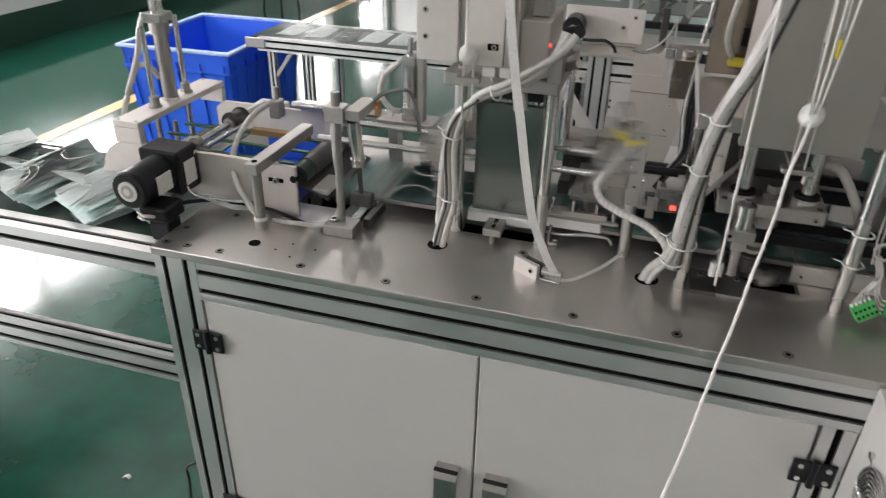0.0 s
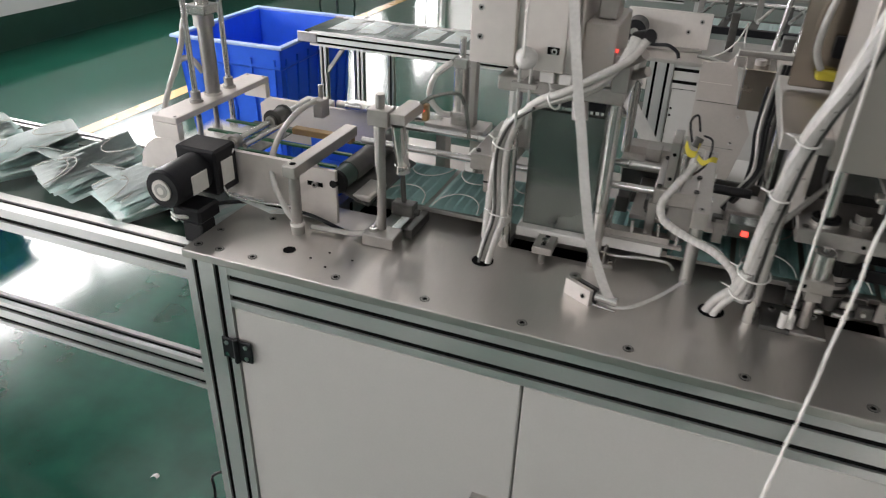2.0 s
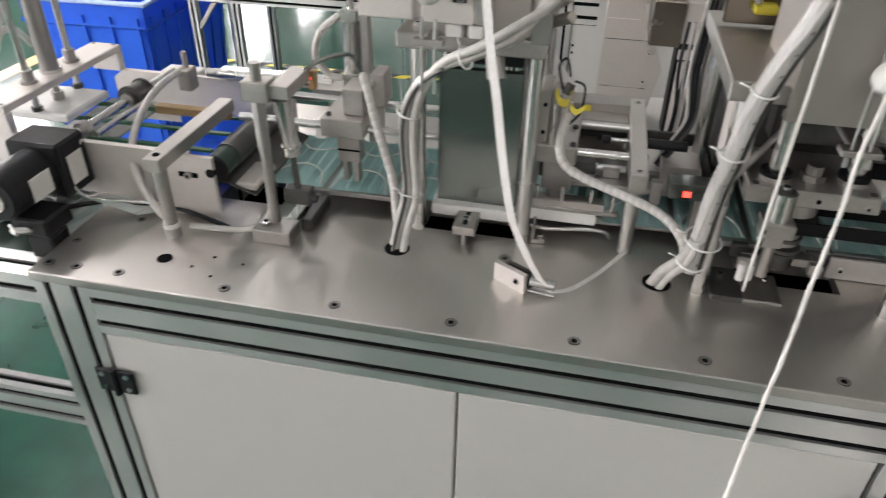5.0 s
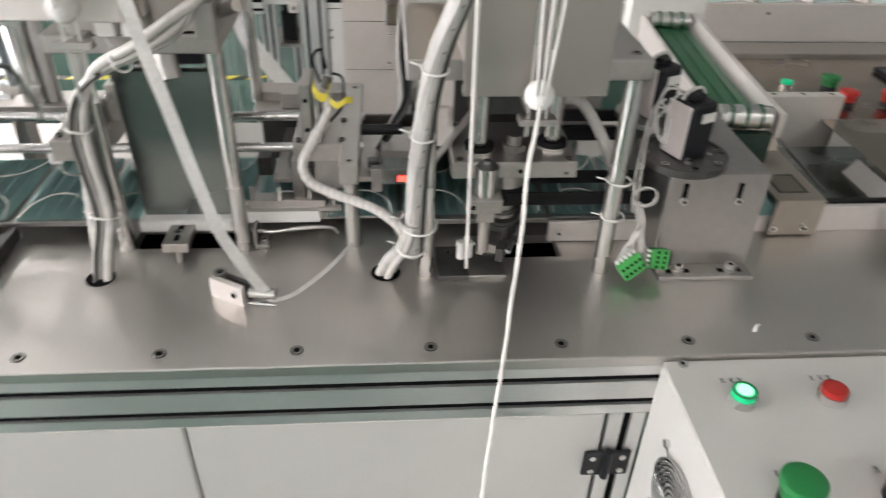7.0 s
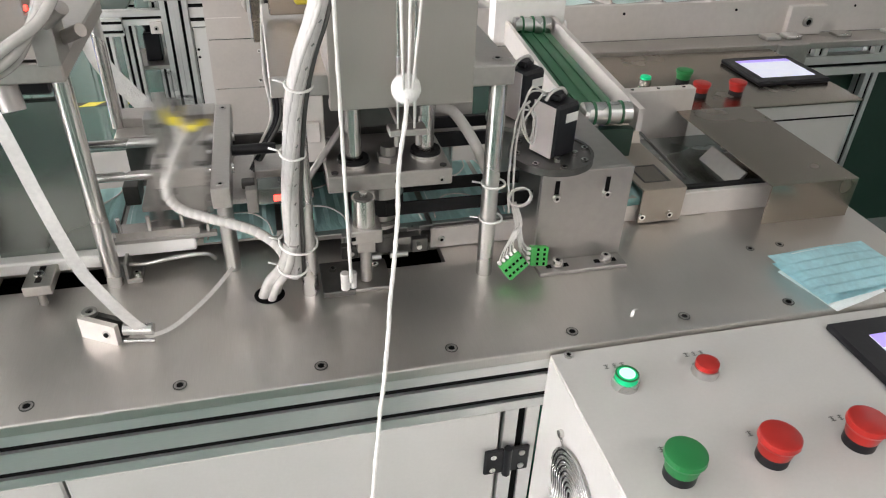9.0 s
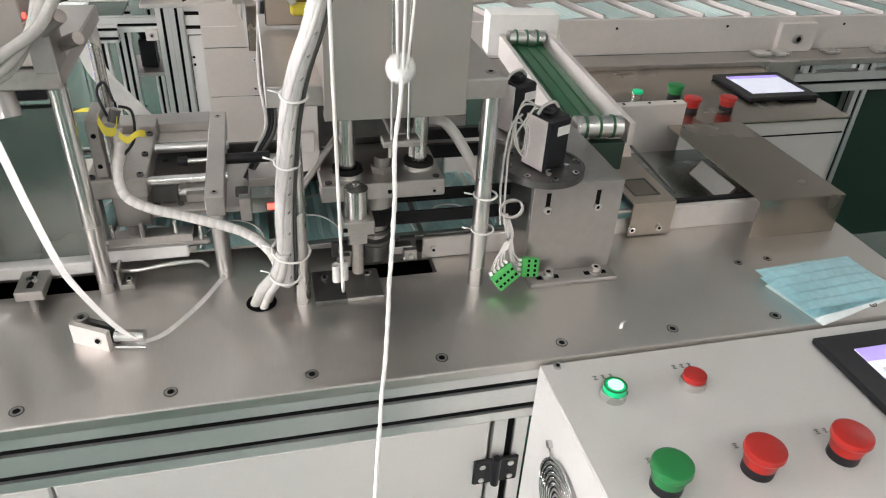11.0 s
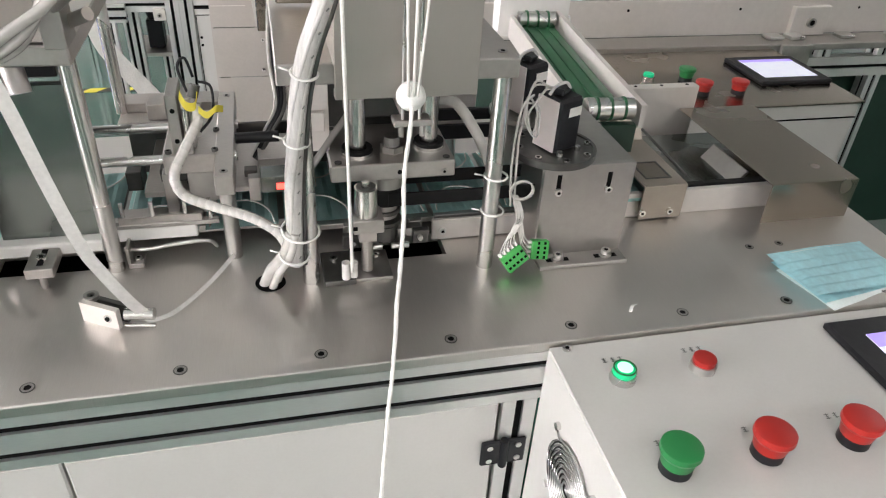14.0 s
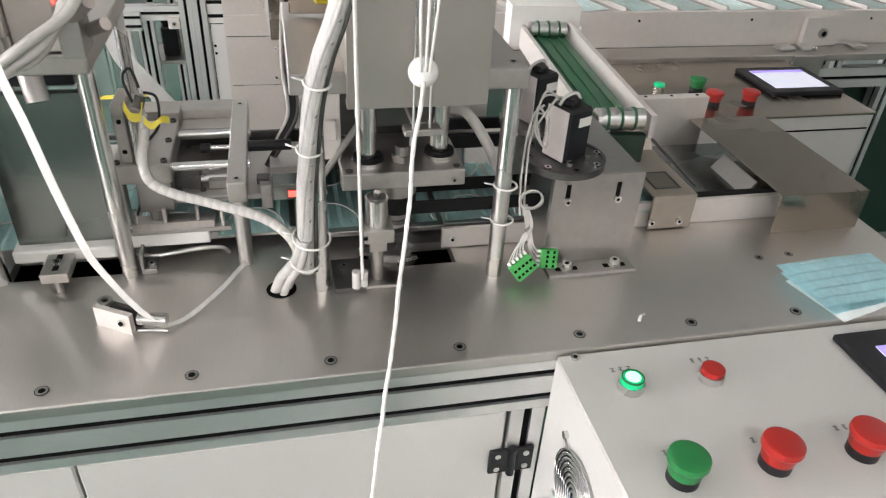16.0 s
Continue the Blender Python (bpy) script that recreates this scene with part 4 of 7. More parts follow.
            top = Matrix.Rotation(radians(lean), 3, "X") @ Matrix.Rotation(radians(tilt), 3, "Y") @ Vector((x - c[0], 0, 0.016)) + Vector(c)
            part("wire", Mesh().tube([tuple(top), (top.x * 0.6 + 0.858 * 0.4, 0.122, top.z + 0.014), (0.862 + 0.002 * j, 0.128 + 0.002 * k, 0.925), (0.855 + 0.0015 * j, 0.135, 0.955)], 0.0010, 5, 4), TUBE, p)
    loop = [(0.864 + 0.015 * math.cos(a * math.pi / 5), 0.13, 0.964 + 0.013 * math.sin(a * math.pi / 5)) for a in range(11)]
    part("wire_loop", Mesh().tube(loop, 0.0011, 5, 3).tube([(p[0] + 0.003, p[1] + 0.004, p[2] - 0.003) for p in loop], 0.0011, 5, 3).tube([(p[0] - 0.002, p[1] - 0.003, p[2] + 0.003) for p in loop], 0.0012, 5, 3), TUBE, s, "coiled spare wires")
    part("wire_run", Mesh().tube([(0.853, 0.135, 0.94), (0.85, 0.14, 1.0), (0.862, 0.16, 1.06), (0.88, 0.17, 1.075)], 0.0016, 6, 6).tube([(0.858, 0.135, 0.94), (0.857, 0.142, 1.0), (0.868, 0.165, 1.04), (0.90, 0.18, 1.08)], 0.0016, 6, 6), TUBE, s)
    for z in (0.935, 0.985):
        tie(s, (0.829, 0.135, z), 0.0145)


def thread_head():
    """The small cylinder and spools that lift once in each cycle."""
    h = thing("thread_head", (0.669, 0.142, 0.8565), "small chrome air cylinder head with white thread spools", "thread head")
    sc = part("small_cylinder", Mesh().cyl((0.669, 0.142, 0.940), (0.669, 0.142, 0.9775), 0.0145, 28), CHROME, h, "small chrome air cylinder")
    part("cap_seat", Mesh().ring((0.669, 0.142, 0), 0.0118, 0.0055, 0.9776, 0.979, 20), GUNMETAL, sc)
    part("cap_pin", Mesh().cyl((0.669, 0.142, 0.9776), (0.669, 0.142, 0.985), 0.005, 12), CHROME, sc)
    part("cylinder_clamp", Mesh().box(0.651, 0.689, 0.124, 0.160, 0.921, 0.9395, 0.0012), ALU, h)
    part("clamp_slit", Mesh().box(0.6505, 0.656, 0.1233, 0.1239, 0.9275, 0.933), HOLE, h)
    part("cylinder_neck", Mesh().box(0.659, 0.681, 0.132, 0.152, 0.9035, 0.9208, 0.0008).cyl((0.670, 0.142, 0.8565), (0.670, 0.142, 0.9034), 0.0075, 14), ALU, h)
    part("thread_eye", Mesh().cyl((0.640, 0.118, 0.862), (0.640, 0.118, 0.886), 0.0055, 14).cyl((0.650, 0.119, 0.863), (0.650, 0.119, 0.885), 0.0048, 14), TAPE_WHITE, h, "white thread spools")
    return h


def loop_rotor():
    """The turning gripper below the spindle."""
    h = thing("loop_rotor", (0.70, 0.195, 0.875), "dark steel rotor with two gripping arms below the spindle", "rotor")
    part("hub", Mesh().cyl((0.70, 0.195, 0.868), (0.70, 0.195, 0.8865), 0.0155, 20), GUNMETAL, h)
    for k in (1, -1):
        a = part("arm", Mesh().box(0.70 + 0.016 * k, 0.70 + 0.050 * k, 0.187, 0.203, 0.872, 0.884, 0.001), STEEL, h)
        part("jaw", Mesh().box(0.70 + 0.036 * k, 0.70 + 0.058 * k, 0.176, 0.1865, 0.866, 0.886, 0.001), GUNMETAL, a)
        part("jaw", Mesh().box(0.70 + 0.036 * k, 0.70 + 0.054 * k, 0.2035, 0.214, 0.868, 0.884, 0.001), ALU, a)
        part("jaw_pin", Mesh().cyl((0.70 + 0.045 * k, 0.170, 0.877), (0.70 + 0.045 * k, 0.220, 0.877), 0.0035, 10), CHROME, a)
        part("cross_pin", Mesh().cyl((0.70 + 0.006 * k, 0.176, 0.866), (0.70 + 0.03 * k, 0.176, 0.866), 0.0045, 10), CHROME, h)
    return h


def stepper(parent, x, y, z, turn):
    m = part("motor", Mesh().box(x - 0.021, x + 0.021, y - 0.021, y + 0.021, z, z + 0.072, 0.004, turn), BLACK, parent, "black square stepper motor")
    r = Matrix.Rotation(radians(turn), 3, "Z")
    def turned(mesh):
        bmesh.ops.rotate(mesh.bm, verts=mesh.bm.verts[:], cent=(x, y, z), matrix=r)
        return mesh
    part("silver_face", turned(Mesh().box(x - 0.0225, x - 0.0211, y - 0.0185, y + 0.0185, z + 0.002, z + 0.070)), SILVER, m, "silver side of the motor")
    part("type_label", turned(Mesh().box(x - 0.004, x + 0.017, y - 0.0218, y - 0.0211, z + 0.048, z + 0.060)), LABEL, m)
    part("plug", Mesh().box(x - 0.012, x + 0.012, y - 0.008, y + 0.008, z + 0.0725, z + 0.081, 0.002, turn + 20), BLACK, m, "black plug housing")
    part("plug_wire", Mesh().tube([(x + 0.010, y, z + 0.079), (x + 0.002, y - 0.004, z + 0.088), (x - 0.012, y - 0.006, z + 0.084), (x - 0.020, y - 0.008, z + 0.074)], 0.0022, 8, 5), TUBE, m, "milky wires over the plug")
    for dx in (-0.016, 0.016):
        part("flange_screw", turned(Mesh().cyl((x + dx, y - 0.026, z), (x + dx, y - 0.026, z + 0.006), 0.004, 10)), CHROME, m)


def motor_stand():
    s = thing("motor_stand", (0.96, 0.15, TOP), "folded steel stand with a round flange and two black stepper motors", "motor stand")
    part("flange_foot", Mesh().box(0.893, 1.019, 0.103, 0.1325, TOP, 0.856, 0.001), STEEL, s)
    part("front_plate", Mesh().box(0.893, 1.019, 0.1326, 0.1385, TOP, 0.990, 0.0008), STEEL, s)
    part("side_plate", Mesh().box(0.893, 0.8985, 0.1386, 0.33, TOP, 0.990, 0.0008), STEEL, s)
    part("top", Mesh().box(0.8986, 1.019, 0.1386, 0.33, 0.984, 0.9898, 0.0008), STEEL, s)
    for x in (0.922, 0.992):
        b = bolt(s, (x, 0.117, 0.860), r=0.0065, h=0.006)
        part("washer", Mesh().cyl((x, 0.117, 0.8561), (x, 0.117, 0.86), 0.0085, 16), STEEL, s)
        part("slot", Mesh().box(x - 0.016, x + 0.016, 0.113, 0.121, 0.8562, 0.8566), HOLE, s)
        part("upright_slot", Mesh().box(x - 0.011, x - 0.005, 0.1318, 0.1325, 0.952, 0.978), HOLE, s)
        bolt(s, (x - 0.008, 0.1325, 0.954), (0, -1, 0), 0.005, 0.005)
    part("round_flange", Mesh().cyl((0.918, 0.176, 0.990), (0.918, 0.176, 0.997), 0.056, 40).ring((0.918, 0.176, 0), 0.056, 0.052, 0.9971, 0.9995, 40), GUNMETAL, s, "dark round motor flange")
    for a in range(0, 360, 45):
        bolt(s, (0.918 + 0.047 * math.cos(radians(a)), 0.176 + 0.047 * math.sin(radians(a)), 0.997), r=0.0045)
    stepper(s, 0.920, 0.179, 0.9972, 24)
    part("round_flange", Mesh().cyl((0.918, 0.30, 0.990), (0.918, 0.30, 0.997), 0.05, 40), STEEL, s)
    stepper(s, 0.918, 0.30, 0.9972, 24)
    part("wire_coil", Mesh().tube([(0.905, 0.18, 1.075), (0.88, 0.17, 1.09), (0.868, 0.16, 1.06), (0.875, 0.15, 1.03), (0.885, 0.165, 1.05), (0.872, 0.17, 1.07), (0.863, 0.155, 1.04)], 0.0015, 6).tube([(0.907, 0.178, 1.078), (0.876, 0.166, 1.085), (0.864, 0.152, 1.05), (0.88, 0.148, 1.025), (0.888, 0.17, 1.055), (0.868, 0.172, 1.062)], 0.0013, 6), TUBE, s, "loops of clear motor wires")


def feed_hood():
    s = thing("feed_hood", (1.34, 0.3, TOP), "folded stainless hood over the mask feed", "feed hood")
    part("top_sheet", Mesh().box(1.268, 1.418, 0.170, 0.452, 0.9135, 0.916, 0.0008), HOOD, s)
    part("front_sheet", Mesh().box(1.268, 1.418, 0.1675, 0.1698, TOP, 0.916, 0.0005), HOOD, s)
    part("side_sheet", Mesh().box(1.4155, 1.418, 0.1699, 0.452, TOP, 0.9134, 0.0005), HOOD, s)
    part("back_block", Mesh().box(1.16, 1.30, 0.455, 0.475, TOP, 0.955, 0.001), ALU_WHITE, s, "pale end plate of the feed")
    for x in (1.18, 1.23, 1.28):
        bolt(s, (x, 0.465, 0.955), r=0.003, h=0.0008, mat=HOLE)
    f = thing("mask_feed", (1.17, 0.28, TOP), "steel mask feed with a folded chute and an open tray", "mask feed")
    part("chute", Mesh().prism([(0.205, 0.905), (0.355, 0.905), (0.385, 0.945), (0.385, 0.948), (0.353, 0.908), (0.205, 0.908)], "x", 1.082, 1.152), CHUTE, f)
    part("chute_front", Mesh().box(1.082, 1.152, 0.2005, 0.2045, 0.852, 0.908, 0.0006), CHUTE, f)
    part("window_frame", Mesh().box(1.093, 1.136, 0.222, 0.2245, 0.9082, 0.9092).box(1.093, 1.136, 0.2725, 0.275, 0.9082, 0.9092).box(1.093, 1.0955, 0.2245, 0.2725, 0.9082, 0.9092).box(1.1335, 1.136, 0.2245, 0.2725, 0.9082, 0.9092), GUNMETAL, f, "dark edge of the chute opening")
    part("window", Mesh().box(1.0957, 1.1333, 0.2247, 0.2723, 0.9082, 0.9086), HOOD, f, "rectangular opening in the chute")
    part("tray_floor", Mesh().box(1.155, 1.40, 0.236, 0.44, 0.866, 0.870), DARK_STEEL, f, "open steel tray")
    part("tray_rim", Mesh().box(1.16, 1.40, 0.2225, 0.232, 0.870, 0.894, 0.0008), RUBBER, f)
    part("wire_guide", Mesh().cyl((1.163, 0.405, 0.915), (1.172, 0.24, 0.899), 0.0025, 8), GUNMETAL, f)
    part("tray_wall", Mesh().box(1.155, 1.159, 0.236, 0.40, 0.876, 0.902), STEEL, f)
    part("front_rail", Mesh().box(1.02, 1.33, 0.212, 0.222, TOP, 0.890, 0.001), ALU_WHITE, f)
    part("tray_lip", Mesh().prism([(1.268, 0.8702), (1.276, 0.8702), (1.290, 0.890), (1.290, 0.893), (1.287, 0.893)], "y", 0.250, 0.350), STEEL, f, "folded bright lip of the tray")
    for x in (1.085, 1.13):
        bolt(f, (x, 0.2004, 0.865), (0, -1, 0), 0.005, 0.005)
    bolt(f, (1.048, 0.212, 0.875), (0, -1, 0), 0.006, 0.006)
    part("side_rail", Mesh().box(0.905, 1.064, 0.218, 0.226, TOP, 0.884, 0.001), ALU_WHITE, f)


def infeed_belt():
    s = thing("infeed_conveyor", (1.09, 0.36, 0.93), "short inclined conveyor with a dark green belt and steel rollers", "conveyor")
    a, b = Vector((1.048, 0.345, 0.945)), Vector((1.088, 0.80, 0.95))
    d = (b - a).normalized()
    side = Vector((d.y, -d.x, 0))
    w = 0.088
    def plank(u0, u1, o0, o1, z0, z1):
        m = Mesh()
        q = [a + d * u + side * o for u, o in ((u0, o0), (u1, o0), (u1, o1), (u0, o1))]
        m.prism([(p.x, p.y) for p in q], "z", z0, z1)
        return m
    n = (b - a).length
    part("belt", plank(0.0, n, 0.006, w - 0.006, 0.925, 0.929), BELT_GREEN, s)
    for o in (0.022, 0.044, 0.066):
        part("belt_cord", plank(0.0, n, o - 0.002, o + 0.002, 0.9291, 0.9315), BELT_GREEN, s)
    part("side_plate", plank(-0.02, n + 0.02, w, w + 0.009, 0.918, 0.955), ALU_WHITE, s)
    part("side_plate", plank(-0.02, n + 0.02, -0.008, 0.0, 0.90, 0.945), ALU_WHITE, s)
    for u in (0.0, n):
        p, q = a + d * u + side * 0.006, a + d * u + side * (w - 0.006)
        p.z = q.z = 0.942
        r = part("roller", Mesh().cyl(p, q, 0.017, 24), CHROME, s)
        for o in (0.022, 0.044, 0.066):
            c = a + d * u + side * o
            part("o_ring", Mesh().cyl((c.x - 0.002 * side.x, c.y - 0.002 * side.y, 0.942), (c.x + 0.002 * side.x, c.y + 0.002 * side.y, 0.942), 0.0185, 20), BELT_GREEN, r)
    part("end_block", plank(n + 0.021, n + 0.08, -0.03, w + 0.03, 0.90, 0.985), WHITE, s)
    part("foot", plank(0.12, 0.16, 0.01, w - 0.01, TOP - 0.018, 0.924), ALU, s)
    part("skirt", plank(-0.015, 0.0, 0.0, w, 0.86, 0.92), BELT_DARK, s)
    s.location.z += 0.018


# ---- masks ----
def mask_mesh(pale=False):
    """A folded face mask, 175 x 95 mm, in its own space: three pleats, welded edges."""
    mesh = Mesh()
    bm = mesh.bm
    nx, ny = 10, 16
    pleat = [0, .0010, .0016, .0006, .0012, .0018, .0007, .0012, .0018, .0007, .0012, .0018, .0007, .0012, .0014, .0008, 0]
    grid = []
    for i in range(nx + 1):
        row = []
        for j in range(ny + 1):
            u, v = i / nx - 0.5, j / ny - 0.5
            z = 2.2 * pleat[j] * (1 - abs(2 * u) ** 6) + 0.0008 * math.sin(7 * u + 3 * v)
            row.append(bm.verts.new((u * 0.175, v * 0.095, z + 0.001)))
        grid.append(row)
    for i in range(nx):
        for j in range(ny):
            bm.faces.new((grid[i][j], grid[i + 1][j], grid[i + 1][j + 1], grid[i][j + 1])).smooth = False
    ret = bmesh.ops.solidify(bm, geom=bm.faces[:], thickness=0.0009)
    return mesh


def mask_data(mat, name):
    mesh = mask_mesh()
    data = bpy.data.meshes.new(name)
    mesh.bm.to_mesh(data)
    mesh.bm.free()
    data.materials.append(mat)
    return data


def loop_data(name, s):
    mesh = Mesh().tube([(s * 0.084, -0.042, 0.003), (s * 0.055, -0.036, 0.0055), (s * 0.03, -0.015, 0.006), (s * 0.028, 0.015, 0.006), (s * 0.055, 0.036, 0.0055), (s * 0.084, 0.042, 0.003)], 0.0012, 5, 4)
    data = bpy.data.meshes.new(name)
    mesh.bm.to_mesh(data)
    mesh.bm.free()
    data.materials.append(CORD)
    return data


def wire_data():
    mesh = Mesh().tube([(-0.05, 0.041, 0.0016), (-0.02, 0.0415, 0.0022), (0.02, 0.0415, 0.0022), (0.05, 0.041, 0.0016)], 0.0014, 6, 3)
    data = bpy.data.meshes.new("nose_wire")
    mesh.bm.to_mesh(data)
    mesh.bm.free()
    data.materials.append(MASK_PALE)
    return data


NOSE_WIRE = wire_data()
MASK_SHEET_WHITE, MASK_SHEET_BLUE = mask_data(MASK_WHITE, "mask_sheet_white"), mask_data(MASK_BLUE, "mask_sheet_blue")
MASK_SHEET, MASK_SHEET_PALE, MASK_LOOP = mask_data(MASK, "mask_sheet"), mask_data(MASK_PALE, "mask_sheet_pale"), [loop_data("ear_loop", s) for s in (-1, 1)]


def mask(m, label, group="", loops=True, pale=False, name="face_mask", data=None):
    ob = thing(name, m.translation, label, "face mask", group)
    ob.matrix_basis = m
    repeat("sheet", data or (MASK_SHEET_PALE if pale else MASK_SHEET), None, ob, Matrix())
    repeat("nose_wire", NOSE_WIRE, None, ob, Matrix(), "raised nose wire under the fabric")
    if loops:
        for loop in MASK_LOOP:
            repeat("ear_loop", loop, None, ob, Matrix(), "thin white elastic loop")
    return ob


def loose_masks():
    for k in range(3):
        mask(pose(1.322 - 0.004 * k, 0.037 + 0.005 * k, TOP + 0.0006 + 0.0035 * k, 1.5, 1.4 * k, 14.5 - 4.0 * k), "pleated light blue face mask lying on the steel plate", "masks on the plate", False, data=(MASK_SHEET_WHITE, MASK_SHEET_BLUE, MASK_SHEET_BLUE)[k])
    s = thing("paper_scrap", (0.99, 0.017, TOP), "tiny curled white scrap on the steel plate", "scrap")
    part("curl", Mesh().ribbon([(0.983, 0.010, TOP + 0.002), (0.989, 0.018, TOP + 0.004), (0.996, 0.023, TOP + 0.002)], 0.004, (1, -0.6, 0.3)), FELT, s)


def mask_stacks():
    rnd = random.Random(4)
    for k, (x, y, turn, n, lean) in enumerate(((-0.46, 0.15, 66, 9, -14), (-0.62, 0.17, 60, 9, -14), (-0.80, 0.19, 62, 9, -12), (-0.99, 0.19, 58, 8, -12), (-1.2, 0.19, 62, 8, -12), (-0.30, 0.17, 64, 7, -8))):
        st = thing("mask_stack", (x, y, 0.808), "loose sheaf of pale teal face masks on the dark belt", "mask stack", "sheaves on the belt")
        for i in range(n):
            m = pose(-0.005 * i + rnd.uniform(-0.012, 0.012), rnd.uniform(-0.012, 0.012), 0.014 + 0.0060 * i, rnd.uniform(-6, 6), lean * 0.4 - 1.0 * i + rnd.uniform(-3, 3), turn + rnd.uniform(-12, 12))
            f = repeat("mask", MASK_SHEET_WHITE if i % 3 == 2 or i > n - 3 else MASK_SHEET_PALE, None, st, m)
            if i > n - 3:
                for data in MASK_LOOP:
                    repeat("ear_loop", data, None, f, Matrix())
        m = pose(0.075, 0.02, 0.034, 8, 24, turn + 22)
        f = repeat("mask", MASK_SHEET_WHITE, None, st, m)
        for data in MASK_LOOP:
            repeat("ear_loop", data, None, f, Matrix())


# ---- left end: outlet frame, press, motor ----
def outlet_frame():
    s = thing("outlet_unit", (-0.3, 0.28, TOP), "outlet unit of grey side plates with belt rollers", "outlet unit")
    out = [(-0.13, 0.852), (-0.13, 0.945), (-0.40, 0.945), (-0.455, 0.945)]
    for k in range(9):
        a = radians(90 + 20 * k)
        out.append((-0.455 + 0.065 * math.cos(a), 0.868 + 0.077 * math.sin(a)))
    out += [(-0.455, 0.80), (-0.28, 0.80), (-0.28, 0.852)]
    part("near_plate", Mesh().prism(out, "y", 0.168, 0.178), ALU_WHITE, s, "pale side plate with a rounded end")
    part("far_plate", Mesh().prism([(-0.13, 0.852), (-0.13, 0.945), (-0.415, 0.945), (-0.435, 0.93), (-0.435, 0.852)], "y", 0.452, 0.462), ALU_WHITE, s)
    e = part("end_plate", Mesh().box(-0.165, -0.083, 0.150, 0.158, 0.853, 0.952, 0.001), ALU_WHITE, s)
    bolt(e, (-0.122, 0.150, 0.922), (0, -1, 0), 0.0055, 0.006, STEEL)
    part("slot", Mesh().box(-0.138, -0.108, 0.1492, 0.1499, 0.918, 0.926), HOLE, e)
    part("end_plate", Mesh().box(-0.165, -0.083, 0.45, 0.458, 0.853, 0.952, 0.001), ALU_WHITE, s)
    r = part("end_roller", Mesh().cyl((-0.088, 0.158, 0.928), (-0.088, 0.40, 0.928), 0.019, 24), BELT_DARK, s)
    part("roller_cap", Mesh().cyl((-0.088, 0.157, 0.928), (-0.088, 0.165, 0.928), 0.021, 20).cyl((-0.088, 0.149, 0.928), (-0.088, 0.157, 0.928), 0.007, 10), RUBBER, r)
    part("flat_belt", Mesh().cyl((-0.088, 0.205, 0.928), (-0.088, 0.36, 0.928), 0.0205, 28), GUNMETAL, s, "dark worn belt round the roller")
    tray = part("tray_floor", Mesh().box(-0.275, -0.14, 0.215, 0.39, 0.852, 0.856), BLUE, s, "blue plastic tray inside the outlet")
    part("tray_wall", Mesh().box(-0.275, -0.14, 0.3905, 0.397, 0.852, 0.905, 0.001), BLUE, tray)
    part("tray_wall", Mesh().box(-0.1395, -0.134, 0.215, 0.397, 0.852, 0.89, 0.001), BLUE, tray)
    # pale lip added for the ramp's lit top
    part("exit_lip", Mesh().box(-0.068, -0.034, 0.178, 0.25, 0.890, 0.902, 0.003), ALU_WHITE, s, "pale lip standing for the lit top of the ramp")
    part("ramp", Mesh().prism([(-0.09, 0.903), (-0.035, 0.884), (-0.035, 0.887), (-0.09, 0.907)], "y", 0.175, 0.385), GUNMETAL, s, "dark bent ramp sheet")
    part("belt_cord", Mesh().box(-0.44, -0.12, 0.215, 0.223, 0.925, 0.929).box(-0.44, -0.12, 0.335, 0.343, 0.925, 0.929).box(-0.44, -0.12, 0.275, 0.283, 0.925, 0.929), BELT_GREEN, s)
    part("wooden_bar", Mesh().box(-0.27, -0.14, 0.315, 0.332, 0.932, 0.945, 0.001), BRASS, s, "brown bar across the frame")
    shaft = part("cross_shaft", Mesh().cyl((-0.312, 0.178, 0.953), (-0.312, 0.452, 0.953), 0.0065, 14), CHROME, s)
    part("shaft_pulley", Mesh().cyl((-0.312, 0.318, 0.953), (-0.312, 0.352, 0.953), 0.018, 24).cyl((-0.312, 0.314, 0.953), (-0.312, 0.318, 0.953), 0.021, 24).cyl((-0.312, 0.352, 0.953), (-0.312, 0.356, 0.953), 0.021, 24), GUNMETAL, shaft, "dark oiled belt pulley")
    for ya, yb, r in ((0.186, 0.20, 0.0125), (0.305, 0.312, 0.0115)):
        part("shaft_collar", Mesh().cyl((-0.312, ya, 0.953), (-0.312, yb, 0.953), r, 18), STEEL, shaft)
    part("guide_rod", Mesh().cyl((-0.292, 0.192, 0.947), (-0.292, 0.34, 0.947), 0.005, 12), CHROME, s)
    part("end_bearing", Mesh().box(-0.34, -0.322, 0.182, 0.212, 0.938, 0.958, 0.002), STEEL, s)
    part("floor_sheet", Mesh().box(-0.45, -0.34, 0.18, 0.448, 0.885, 0.889), DARK_STEEL, s)
    part("cover_lug", Mesh().box(-0.345, -0.275, 0.463, 0.50, 0.930, 0.946, 0.002), WHITE, s)
    # far twin rail with its tube fitting
    part("rail", Mesh().cyl((-0.23, 0.43, 0.965), (0.0, 0.43, 0.965), 0.008, 14).box(-0.22, 0.02, 0.44, 0.47, 0.95, 0.965, 0.001), CHROME, s)
    part("fitting", Mesh().box(-0.255, -0.232, 0.372, 0.40, 0.95, 0.988, 0.002).cyl((-0.243, 0.386, 0.988), (-0.243, 0.386, 1.015), 0.005, 10), ALU, s)
